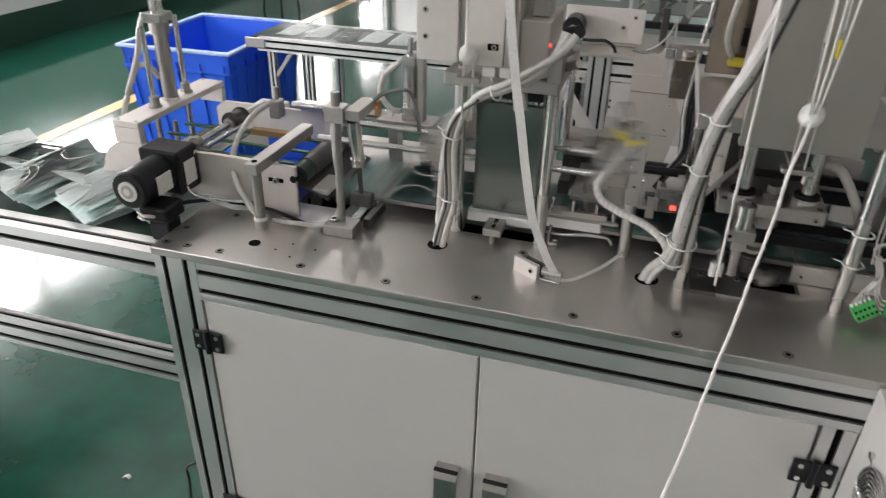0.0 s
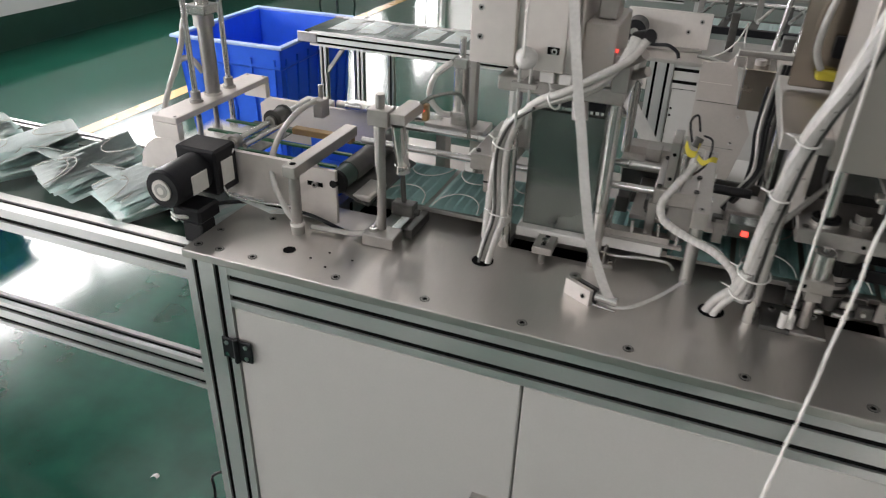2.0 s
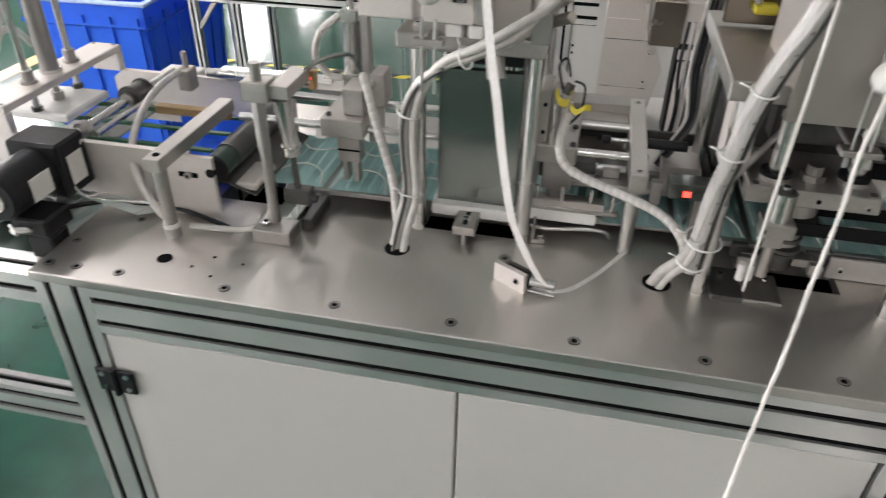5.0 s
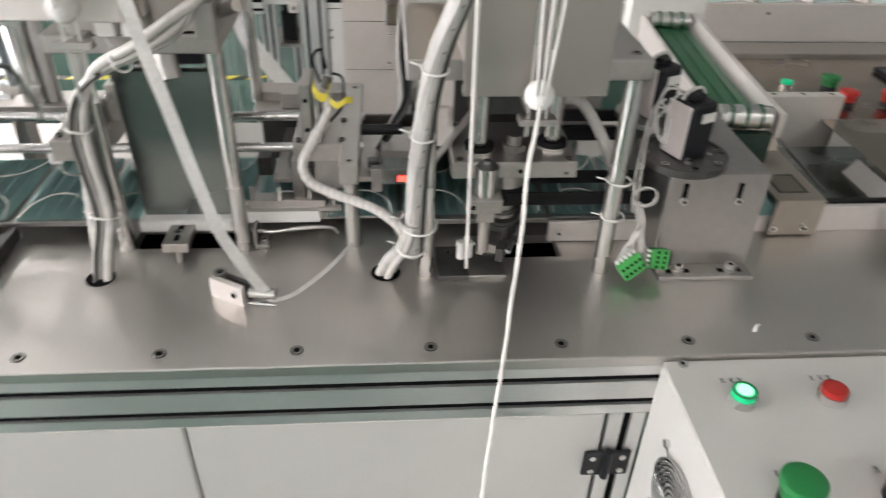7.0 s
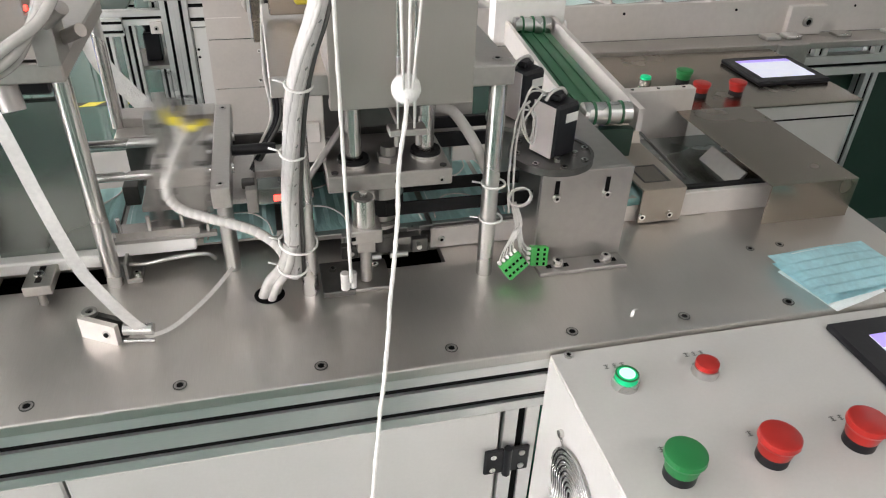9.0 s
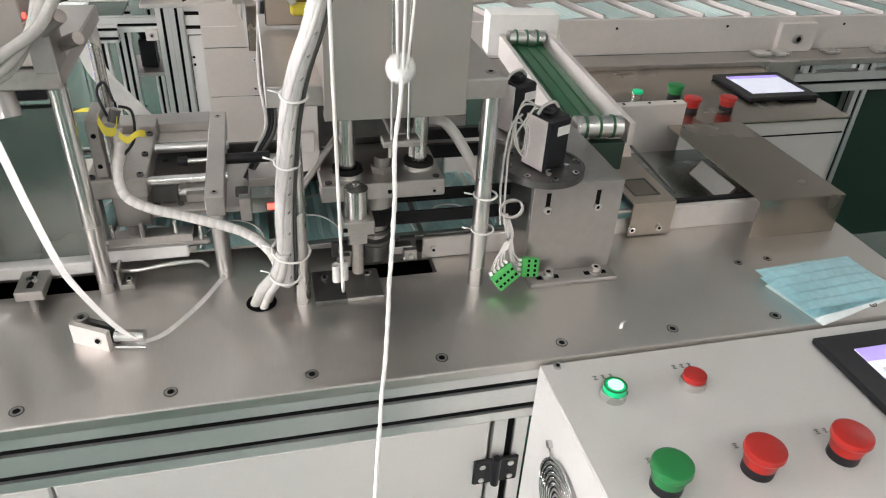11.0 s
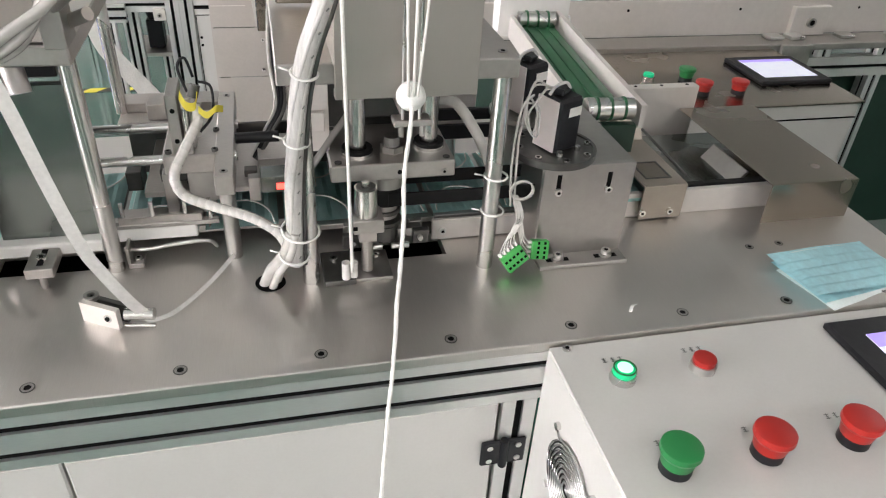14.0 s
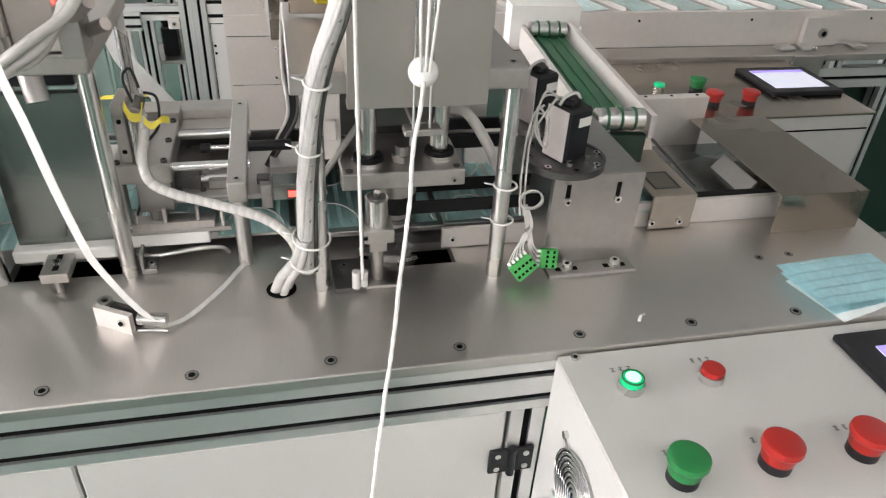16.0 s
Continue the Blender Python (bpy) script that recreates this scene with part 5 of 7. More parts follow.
    part("air_hose", Mesh().tube([(-0.244, 0.386, 0.986), (-0.261, 0.34, 0.976), (-0.260, 0.28, 0.962), (-0.248, 0.22, 0.941), (-0.230, 0.18, 0.920), (-0.196, 0.14, 0.899), (-0.160, 0.118, 0.873), (-0.138, 0.116, 0.858)], 0.0058, 10), TUBE, s, "milky air hose in a wide bend")
    # pillar and cross arm
    p = thing("cross_arm", (-0.13, 0.1, TOP), "steel cross arm on a round pillar", "cross arm")
    part("pillar", Mesh().cyl((-0.132, 0.100, TOP), (-0.132, 0.100, 0.958), 0.0095, 20).cyl((-0.132, 0.100, TOP), (-0.132, 0.100, 0.866), 0.0115, 20), STEEL, p)
    part("arm", Mesh().box(-0.144, -0.120, 0.085, 0.305, 0.958, 0.978, 0.0012), ALU, p)
    bolt(p, (-0.132, 0.1, 0.978), r=0.0055, h=0.0008, mat=HOLE)
    part("wrapped_hose", Mesh().tube([(-0.115, 0.115, 0.859), (-0.075, 0.118, 0.859), (-0.035, 0.122, 0.860), (-0.012, 0.13, 0.866), (0.002, 0.142, 0.885), (0.004, 0.148, 0.93), (0.0, 0.146, 0.99), (-0.002, 0.147, 1.05)], 0.0048, 10), TUBE, p, "taped milky hose")
    part("black_cable", Mesh().tube([(-0.33, 0.10, 0.862), (-0.27, 0.135, 0.866), (-0.2, 0.150, 0.864), (-0.14, 0.148, 0.862), (-0.06, 0.13, 0.855)], 0.0035, 6), BLACK, p)
    part("sleeve", Mesh().cyl((-0.132, 0.100, TOP + 0.016), (-0.132, 0.100, TOP + 0.022), 0.0125, 20), WHITE, p, "white tape round the pillar foot")


def press():
    s = thing("outlet_press", (-0.44, 0.30, 0.948), "air press with a chrome cylinder, guide rods and a white pad", "press")
    x = -0.438
    part("bridge", Mesh().box(-0.467, -0.410, 0.164, 0.463, 0.979, 0.991, 0.0015), ALU_WHITE, s)
    part("upright", Mesh().box(-0.467, -0.410, 0.164, 0.179, 0.9475, 0.9785, 0.001), ALU_WHITE, s)
    part("upright", Mesh().box(-0.467, -0.410, 0.448, 0.463, 0.9455, 0.9785, 0.001), ALU_WHITE, s)
    for bx, by in ((-0.458, 0.172), (-0.419, 0.172), (-0.458, 0.455), (-0.419, 0.455)):
        bolt(s, (bx, by, 0.991), r=0.0035, h=0.0006, mat=STEEL)
    barrel = part("cylinder", Mesh().cyl((x, 0.31, 0.997), (x, 0.31, 1.125), 0.0145, 24).cyl((x, 0.31, 1.125), (x, 0.31, 1.147), 0.0195, 24), STEEL, s, "round steel air cylinder")
    part("head_block", Mesh().box(x - 0.021, x + 0.021, 0.289, 0.331, 1.1475, 1.166, 0.002), CHROME, barrel)
    part("cylinder_nut", Mesh().cyl((x, 0.31, 0.9912), (x, 0.31, 0.9972), 0.018, 6, smooth=False), CHROME, s)
    part("top_fitting", Mesh().cyl((x, 0.31, 1.1662), (x, 0.31, 1.188), 0.013, 8), CHROME, s)
    part("port_fitting", Mesh().cyl((x - 0.02, 0.31, 1.157), (x - 0.036, 0.308, 1.157), 0.006, 10), CHROME, s)
    for y in (0.258, 0.362):
        part("bush", Mesh().cyl((x, y, 0.9912), (x, y, 1.012), 0.0095, 16).cyl((x, y, 0.9912), (x, y, 0.996), 0.013, 16), STEEL, s)
    part("side_hose", Mesh().tube([(x - 0.03, 0.305, 1.157), (x - 0.040, 0.30, 1.13), (x - 0.044, 0.29, 1.09), (x - 0.052, 0.275, 1.05), (x - 0.064, 0.262, 1.01), (x - 0.078, 0.255, 0.965), (x - 0.085, 0.25, 0.90)], 0.006, 10).tube([(x - 0.014, 0.305, 1.035), (x - 0.03, 0.295, 1.062), (x - 0.05, 0.285, 1.058), (x - 0.06, 0.275, 1.03)], 0.0055, 8), TUBE, s, "milky air hose beside the cylinder")
    pad = thing("press_pad", (x, 0.31, 0.93), "white press pad hung on two steel guide rods", "press pad")
    part("pad", Mesh().box(x - 0.048, x + 0.056, 0.252, 0.365, 0.930, 0.944, 0.003), WHITE, pad)
    for y in (0.258, 0.362):
        rod = part("guide_rod", Mesh().cyl((x, y, 0.944), (x, y, 1.215), 0.0055, 12), CHROME, pad)
        part("rod_nut", Mesh().cyl((x, y, 0.9442), (x, y, 0.952), 0.009, 6, smooth=False), GUNMETAL, rod)
    part("piston_rod", Mesh().cyl((x, 0.31, 0.944), (x, 0.31, 1.01), 0.005, 12).cyl((x, 0.31, 0.944), (x, 0.31, 0.958), 0.010, 12), STEEL, pad)
    return pad


def gear_motor():
    s = thing("gear_motor", (-0.34, 0.1, 0.86), "black gear motor with a silver end disc", "motor")
    c = Vector((-0.338, 0, 0.926))
    part("gearbox", Mesh().box(-0.380, -0.296, 0.105, 0.167, 0.884, 0.968, 0.004), BLACK, s)
    part("motor_body", Mesh().cyl((c.x, 0.022, c.z), (c.x, 0.1048, c.z), 0.0345, 36).cyl((c.x, 0.016, c.z), (c.x, 0.022, c.z), 0.0315, 36, 0.0345), BLACK, s)
    part("end_disc", Mesh().cyl((c.x, 0.013, c.z), (c.x, 0.0165, c.z), 0.0185, 28), ALU_WHITE, s, "silver end disc")
    part("disc_groove", Mesh().cyl((c.x, 0.0122, c.z), (c.x, 0.0132, c.z), 0.0125, 24), STEEL, s)
    part("disc_hub", Mesh().cyl((c.x, 0.0113, c.z), (c.x, 0.0124, c.z), 0.0065, 20), ALU_WHITE, s)
    part("type_label", Mesh().box(-0.3042, -0.3026, 0.05, 0.09, 0.908, 0.942), LABEL, s)
    part("type_label", Mesh().box(-0.2958, -0.2948, 0.12, 0.152, 0.90, 0.945), LABEL, s)
    part("terminal_box", Mesh().box(-0.340, -0.283, 0.032, 0.088, 0.862, 0.8905, 0.004), BLACK, s)
    part("terminal_cover", Mesh().box(-0.326, -0.286, 0.036, 0.075, 0.8225, 0.8618, 0.003), BLACK, s)
    part("cable", Mesh().tube([(-0.335, 0.025, 0.882), (-0.312, 0.012, 0.884), (-0.30, 0.022, 0.880), (-0.315, 0.03, 0.876), (-0.338, 0.028, 0.872), (-0.318, 0.016, 0.874)], 0.0024, 6), TUBE, s, "loop of grey motor cable")
    part("cable_run", Mesh().tube([(-0.296, 0.16, 0.955), (-0.306, 0.13, 0.92), (-0.288, 0.12, 0.885), (-0.24, 0.135, 0.872), (-0.17, 0.145, 0.873)], 0.0028, 6), CHROME, s, "grey cable along the frame")


def probe_post():
    s = thing("cylinder_post", (0.015, 0.13, TOP), "slim steel post carrying a small air cylinder", "cylinder post")
    part("foot", Mesh().box(-0.012, 0.045, 0.110, 0.152, TOP, 0.871, 0.0015), STEEL, s)
    bolt(s, (0.003, 0.128, 0.871), r=0.008, h=0.006)
    part("post", Mesh().cyl((0.012, 0.14, 0.871), (0.012, 0.14, 1.105), 0.0075, 18), STEEL, s)
    part("clamp", Mesh().box(-0.006, 0.03, 0.128, 0.158, 1.055, 1.082, 0.0012).box(0.03, 0.056, 0.134, 0.21, 1.06, 1.078, 0.001), ALU, s)
    part("cylinder", Mesh().cyl((0.038, 0.15, 1.055), (0.040, 0.16, 0.985), 0.0115, 20).cyl((0.040, 0.16, 0.985), (0.040, 0.161, 0.972), 0.0135, 20), CHROME, s)
    part("piston_rod", Mesh().cyl((0.040, 0.161, 0.972), (0.041, 0.166, 0.915), 0.0045, 10).box(0.022, 0.062, 0.155, 0.177, 0.892, 0.916, 0.002).cyl((0.02, 0.166, 0.9), (0.068, 0.166, 0.9), 0.006, 10), GUNMETAL, s)
    part("slide_rail", Mesh().box(0.046, 0.060, 0.155, 0.235, 0.852, 0.870, 0.001), GUNMETAL, s)
    part("slide_rail", Mesh().box(0.02, 0.036, 0.155, 0.24, 0.852, 0.866, 0.001), DARK_STEEL, s)
    part("brass_sensor", Mesh().box(0.052, 0.062, 0.211, 0.222, 1.045, 1.072, 0.001), BRASS, s)
    part("sensor_led", Mesh().cyl((0.0555, 0.2108, 1.062), (0.0555, 0.2098, 1.062), 0.0016, 8), LAMP_RED, s)
    part("hose", Mesh().tube([(0.052, 0.20, 1.075), (0.07, 0.225, 1.085), (0.10, 0.26, 1.08), (0.108, 0.28, 1.03), (0.11, 0.285, 1.0)], 0.0036, 8), DARK_STEEL, s)
    # rear cylinder with its elbow tubes
    r = thing("rear_cylinder", (0.045, 0.42, TOP), "upright chrome air cylinder with milky tubes", "air cylinder")
    part("stand", Mesh().box(-0.02, 0.10, 0.395, 0.455, 0.95, 0.965, 0.001).box(0.0, 0.02, 0.41, 0.44, TOP, 0.95).box(0.07, 0.09, 0.41, 0.44, TOP, 0.95), ALU, r)
    part("barrel", Mesh().cyl((0.045, 0.42, 0.99), (0.045, 0.42, 1.075), 0.0145, 22).box(0.03, 0.06, 0.405, 0.435, 0.965, 0.992, 0.001).box(0.031, 0.059, 0.406, 0.434, 1.075, 1.095, 0.002), CHROME, r)
    part("side_bar", Mesh().box(0.064, 0.076, 0.41, 0.43, 0.965, 1.10, 0.001), STEEL, r)
    part("elbow", Mesh().cyl((0.045, 0.42, 1.095), (0.045, 0.42, 1.13), 0.006, 12).cyl((0.03, 0.41, 1.085), (0.0, 0.40, 1.06), 0.006, 12), CHROME, r)
    part("tube", Mesh().tube([(0.03, 0.41, 1.085), (0.0, 0.40, 1.06), (-0.01, 0.395, 1.02), (0.01, 0.40, 0.99), (0.03, 0.405, 0.985)], 0.006, 8), TUBE, r)


# ---- moving carriages ----
def carriage_left(x):
    s = thing("carriage", (x, 0.30, 0.97), "sliding aluminium carriage with a gripper and hose", "carriage", "carriages on the rods")
    part("block", Mesh().box(x - 0.035, x + 0.03, 0.232, 0.372, 0.961, 0.99, 0.0015), ALU, s)
    part("riser", Mesh().box(x - 0.004, x + 0.026, 0.25, 0.30, 0.9905, 1.03, 0.001).box(x + 0.03, x + 0.05, 0.28, 0.32, 0.995, 1.045, 0.001), ALU, s)
    part("gripper", Mesh().box(x - 0.012, x + 0.022, 0.238, 0.262, 0.92, 0.9605, 0.001).box(x - 0.006, x + 0.001, 0.24, 0.258, 0.887, 0.92).box(x + 0.010, x + 0.018, 0.24, 0.258, 0.887, 0.92), ALU, s)
    part("pad", Mesh().box(x - 0.052, x - 0.036, 0.255, 0.30, 0.945, 0.972, 0.001), WHITE, s)
    for dx, y in ((-0.025, 0.245), (0.02, 0.315), (-0.025, 0.36), (0.02, 0.36)):
        bolt(s, (x + dx, y, 0.99), r=0.0042, mat=GUNMETAL)
    part("fitting", Mesh().cyl((x + 0.034, 0.279, 1.03), (x + 0.034, 0.262, 1.03), 0.005, 10), CHROME, s)
    part("groove", Mesh().box(x - 0.0125, x + 0.0225, 0.2374, 0.2379, 0.938, 0.941), HOLE, s)
    return s


def carriage_right(x):
    s = thing("carriage", (x, 0.30, 0.97), "sliding aluminium carriage with a sensor and yellow tape", "carriage", "carriages on the rods")
    part("block", Mesh().box(x - 0.045, x + 0.025, 0.232, 0.372, 0.958, 0.984, 0.0015), ALU, s)
    part("upright", Mesh().box(x - 0.032, x - 0.018, 0.24, 0.30, 0.9845, 1.06, 0.001).box(x - 0.017, x - 0.004, 0.25, 0.30, 0.9845, 1.052, 0.001), ALU, s)
    part("gripper", Mesh().box(x - 0.02, x + 0.022, 0.236, 0.27, 0.915, 0.9575, 0.001).cyl((x, 0.245, 0.9), (x, 0.245, 0.915), 0.012, 14), STEEL, s)
    for dx, y in ((-0.038, 0.24), (0.018, 0.24), (-0.038, 0.364), (0.018, 0.364), (0.018, 0.30)):
        bolt(s, (x + dx, y, 0.984), r=0.0042, mat=GUNMETAL)
    bolt(s, (x - 0.025, 0.24, 1.04), (0, -1, 0), 0.003, 0.001, HOLE)
    bolt(s, (x - 0.025, 0.24, 1.0), (0, -1, 0), 0.003, 0.001, HOLE)
    part("tower_rod", Mesh().cyl((x - 0.010, 0.236, 0.985), (x - 0.010, 0.236, 1.045), 0.004, 12), CHROME, s)
    part("finger", Mesh().box(x - 0.05, x - 0.035, 0.235, 0.255, 0.89, 0.957, 0.001), STEEL, s)
    t = Mesh().ribbon([(x - 0.012, 0.222, 1.068), (x - 0.006, 0.217, 1.056), (x + 0.004, 0.219, 1.054), (x + 0.007, 0.226, 1.064)], 0.010, (0.2, 0.3, 1), 0.0012).ribbon([(x + 0.008, 0.216, 1.051), (x + 0.017, 0.212, 1.045), (x + 0.028, 0.216, 1.051), (x + 0.035, 0.224, 1.047)], 0.008, (0.1, 0.5, 1), 0.0012)
    part("yellow_tape", t, YELLOW, s, "yellow insulating tape")
    part("sensor_plug", Mesh().cyl((x + 0.001, 0.232, 1.060), (x + 0.006, 0.236, 1.074), 0.0065, 14), GUNMETAL, s)
    part("cable_end", Mesh().tube([(x + 0.001, 0.222, 1.015), (x + 0.004, 0.222, 1.035), (x + 0.006, 0.226, 1.055)], 0.0055, 8), TUBE, s)
    part("sensor_wire", Mesh().tube([(x - 0.004, 0.236, 1.065), (x - 0.012, 0.245, 1.092), (x - 0.003, 0.25, 1.102), (x + 0.004, 0.245, 1.08)], 0.0018, 6), BLACK, s)
    part("sensor_wire", Mesh().tube([(x + 0.010, 0.235, 1.078), (x + 0.024, 0.232, 1.072), (x + 0.022, 0.225, 1.04), (x + 0.006, 0.216, 1.022)], 0.0018, 6), BLACK, s)
    return s


def hose_links(name, label, shape_a, shape_b, r, n, mat):
    """A hose of rigid links between two shapes that it takes in turn. Gives the links with their two poses."""
    def cut(pts):
        line = smooth_line(pts, 12)
        acc = [0.0]
        for p, q in zip(line, line[1:]):
            acc.append(acc[-1] + (q - p).length)
        out = []
        for k in range(n + 1):
            want = acc[-1] * k / n
            i = min(max(j for j in range(len(acc)) if acc[j] <= want + 1e-9), len(line) - 2)
            f = (want - acc[i]) / max(acc[i + 1] - acc[i], 1e-9)
            out.append(line[i].lerp(line[i + 1], f))
        return out
    a, b = cut(shape_a), cut(shape_b)
    length = max((a[1] - a[0]).length, (b[1] - b[0]).length)
    hose = thing(name, a[0], label, "hose")
    links = []
    for k in range(n):
        poses = []
        for s in (a, b):
            d = (s[k + 1] - s[k]).normalized()
            q = Vector((0, 0, 1)).rotation_difference(d)
            poses.append(Matrix.Translation((s[k] + s[k + 1]) / 2 - a[0]) @ q.to_matrix().to_4x4())
        data = bpy.data.meshes.new("hose_link")
        m = Mesh().cyl((0, 0, -length / 2), (0, 0, length / 2), r, 12).ball((0, 0, -length / 2), r * 0.99, 12).ball((0, 0, length / 2), r * 0.99, 12)
        m.bm.to_mesh(data)
        m.bm.free()
        data.materials.append(mat)
        ob = new("hose_link", data)
        ob.parent = hose
        links.append((ob, poses))
    return links


# ---- strip of masks on the track ----
PITCH, PERIOD = 0.103, 1.2


def mask_track():
    """The track, and the masks that step along it."""
    s = thing("mask_track", (0.4, 0.3, TOP), "low steel track that carries the masks", "track")
    part("bed", Mesh().box(-0.010, 0.20, 0.235, 0.415, 0.868, 0.876, 0.001), STEEL, s)
    part("bed", Mesh().box(0.36, 0.59, 0.255, 0.415, 0.862, 0.874, 0.001), STEEL, s)
    part("bed", Mesh().box(0.78, 1.06, 0.23, 0.41, 0.868, 0.876, 0.001), STEEL, s)
    part("bed", Mesh().box(0.201, 0.359, 0.265, 0.415, 0.868, 0.876, 0.001), STEEL, s)
    part("bed", Mesh().box(0.591, 0.779, 0.228, 0.402, 0.868, 0.876, 0.001), STEEL, s)
    part("leg", Mesh().box(0.10, 0.13, 0.30, 0.36, TOP, 0.868), ALU, s)
    part("leg", Mesh().box(0.45, 0.48, 0.30, 0.36, TOP, 0.862), ALU, s)
    part("leg", Mesh().box(0.90, 0.93, 0.30, 0.36, TOP, 0.868), ALU, s)
    part("lower_ledge", Mesh().box(0.37, 0.47, 0.222, 0.262, 0.897, 0.902, 0.0005).box(0.37, 0.47, 0.222, 0.226, 0.902, 0.912), ALU, s)
    part("white_block", Mesh().box(0.358, 0.462, 0.226, 0.254, 0.8745, 0.8965, 0.002), WHITE, s, "white plastic guide block")
    part("cross_plate", Mesh().box(0.40, 0.62, 0.26, 0.42, 0.918, 0.926, 0.001), ALU, s)
    part("label_plate", Mesh().box(0.545, 0.60, 0.30, 0.36, 0.9262, 0.945, 0.001), ALU, s)
    led = part("sensor_head", Mesh().box(0.548, 0.60, 0.205, 0.235, 0.945, 0.968, 0.001), DARK_STEEL, s)
    part("sensor_glow", Mesh().box(0.567, 0.577, 0.2032, 0.2045, 0.950, 0.958), LAMP_RED, led, "lit red sensor")
    part("sensor_white", Mesh().box(0.604, 0.614, 0.19, 0.2, 0.925, 0.931), LAMP_WHITE, led)
    part("sensor_post", Mesh().box(0.585, 0.60, 0.21, 0.23, 0.876, 0.945), ALU, led)
    # clamp near the cable bundle
    part("blue_clip", Mesh().box(0.60, 0.612, 0.17, 0.19, 0.876, 0.9), BLACK, s)
    masks = []
    for k in range(0, 26):
        m = mask(pose(-0.10 + PITCH * k, 0.322, 0.878, 0, 0, 90), "teal pleated face mask lying across the track", "masks on the track", True, False)
        masks.append((m, k))
    return masks


# ---- collecting conveyor at the left ----
def collecting_conveyor():
    s = thing("collecting_conveyor", (-0.9, 0.18, 0), "collecting conveyor of slotted aluminium with a dark belt", "conveyor")
    profile(s, "near_rail", "x", -1.62, -0.2725, 0.0, 0.052, 0.772, 0.820)
    profile(s, "far_rail", "x", -1.62, -0.2725, 0.335, 0.365, 0.762, 0.822)
    profile(s, "lower_rail", "x", -1.55, -0.2695, -0.02, 0.01, 0.547, 0.608)
    profile(s, "lower_rail", "x", -1.55, -0.2695, 0.335, 0.365, 0.547, 0.608)
    for x in (-1.6,):
        for y in (0.0, 0.335):
            profile(s, "leg", "z", 0.03, 0.762, x, x + 0.03, y, y + 0.03)
            part("foot", Mesh().cyl((x + 0.015, y + 0.015, 0), (x + 0.015, y + 0.015, 0.03), 0.02, 12), RUBBER, s)
    part("belt", Mesh().box(-1.6, -0.278, 0.053, 0.334, 0.795, 0.805, 0.002), BELT_DARK, s)


# ---- behind: crate, far conveyor, other machines ----
def crate(x, y, turn, label, group, w=0.52, d=0.83, h=0.55):
    """A ribbed tote: sloped walls, rim, vertical ribs."""
    t = 0.012
    c = thing("crate", (0, 0, 0), label, "crate", group)
    def wall(ax, sgn):
        m = Mesh()
        u = (w if ax == "x" else d) / 2
        v = (d if ax == "x" else w) / 2
        lo = 0.9
        pts = [(-v * lo, u * lo, 0.012), (v * lo, u * lo, 0.012), (v, u, h), (-v, u, h)]
        inn = [(-v * lo, u * lo - t, 0.012), (v * lo, u * lo - t, 0.012), (v, u - t, h), (-v, u - t, h)]
        def put(p):
            a, b, z = p
            return (sgn * b, a, z) if ax == "x" else (a, sgn * b, z)
        f = [m.bm.verts.new(put(p)) for p in pts]
        g = [m.bm.verts.new(put(p)) for p in inn]
        m.bm.faces.new(f)
        m.bm.faces.new(g[::-1])
        for k in range(4):
            m.bm.faces.new((f[k], f[(k + 1) % 4], g[(k + 1) % 4], g[k]))
        bmesh.ops.recalc_face_normals(m.bm, faces=m.bm.faces[:])
        wl = part("wall", m, BLUE, c)
        n = 5 if ax == "y" else 7
        for k in range(n):
            a = -v * 0.88 + 2 * v * 0.88 * k / (n - 1)
            r = Mesh()
            o = 0.010
            q = [(a * lo - 0.005, u * lo, 0.03), (a * lo + 0.005, u * lo, 0.03), (a + 0.005, u - 0.001, h - 0.05), (a - 0.005, u - 0.001, h - 0.05)]
            f = [r.bm.verts.new(put(p)) for p in q]
            g = [r.bm.verts.new(put((p[0], p[1] + o, p[2]))) for p in q]
            r.bm.faces.new(f)
            r.bm.faces.new(g[::-1])
            for i in range(4):
                r.bm.faces.new((f[i], f[(i + 1) % 4], g[(i + 1) % 4], g[i]))
            bmesh.ops.recalc_face_normals(r.bm, faces=r.bm.faces[:])
            part("rib", r, BLUE, wl)
        band = Mesh()
        for zz in (h - 0.10,):
            f = [put((-v, u * 0.985, zz)), put((v, u * 0.985, zz)), put((v, u * 0.985 + 0.012, zz + 0.012)), put((-v, u * 0.985 + 0.012, zz + 0.012))]
            vs = [band.bm.verts.new(p) for p in f] + [band.bm.verts.new((p[0], p[1], p[2] + 0.01)) for p in f]
            for q in ((0, 1, 2, 3), (7, 6, 5, 4), (0, 4, 5, 1), (1, 5, 6, 2), (2, 6, 7, 3), (3, 7, 4, 0)):
                band.bm.faces.new([vs[i] for i in q])
            bmesh.ops.recalc_face_normals(band.bm, faces=band.bm.faces[:])
        part("band", band, BLUE, wl)
    for ax in "xy":
        for sgn in (-1, 1):
            wall(ax, sgn)
    part("bottom", Mesh().box(-w * 0.45, w * 0.45, -d * 0.45, d * 0.45, 0.0, 0.012), BLUE, c)
    rim = Mesh().box(-w / 2 - 0.02, w / 2 + 0.02, -d / 2 - 0.02, -d / 2 + 0.008, h, h + 0.014, 0.003).box(-w / 2 - 0.02, w / 2 + 0.02, d / 2 - 0.008, d / 2 + 0.02, h, h + 0.014, 0.003)
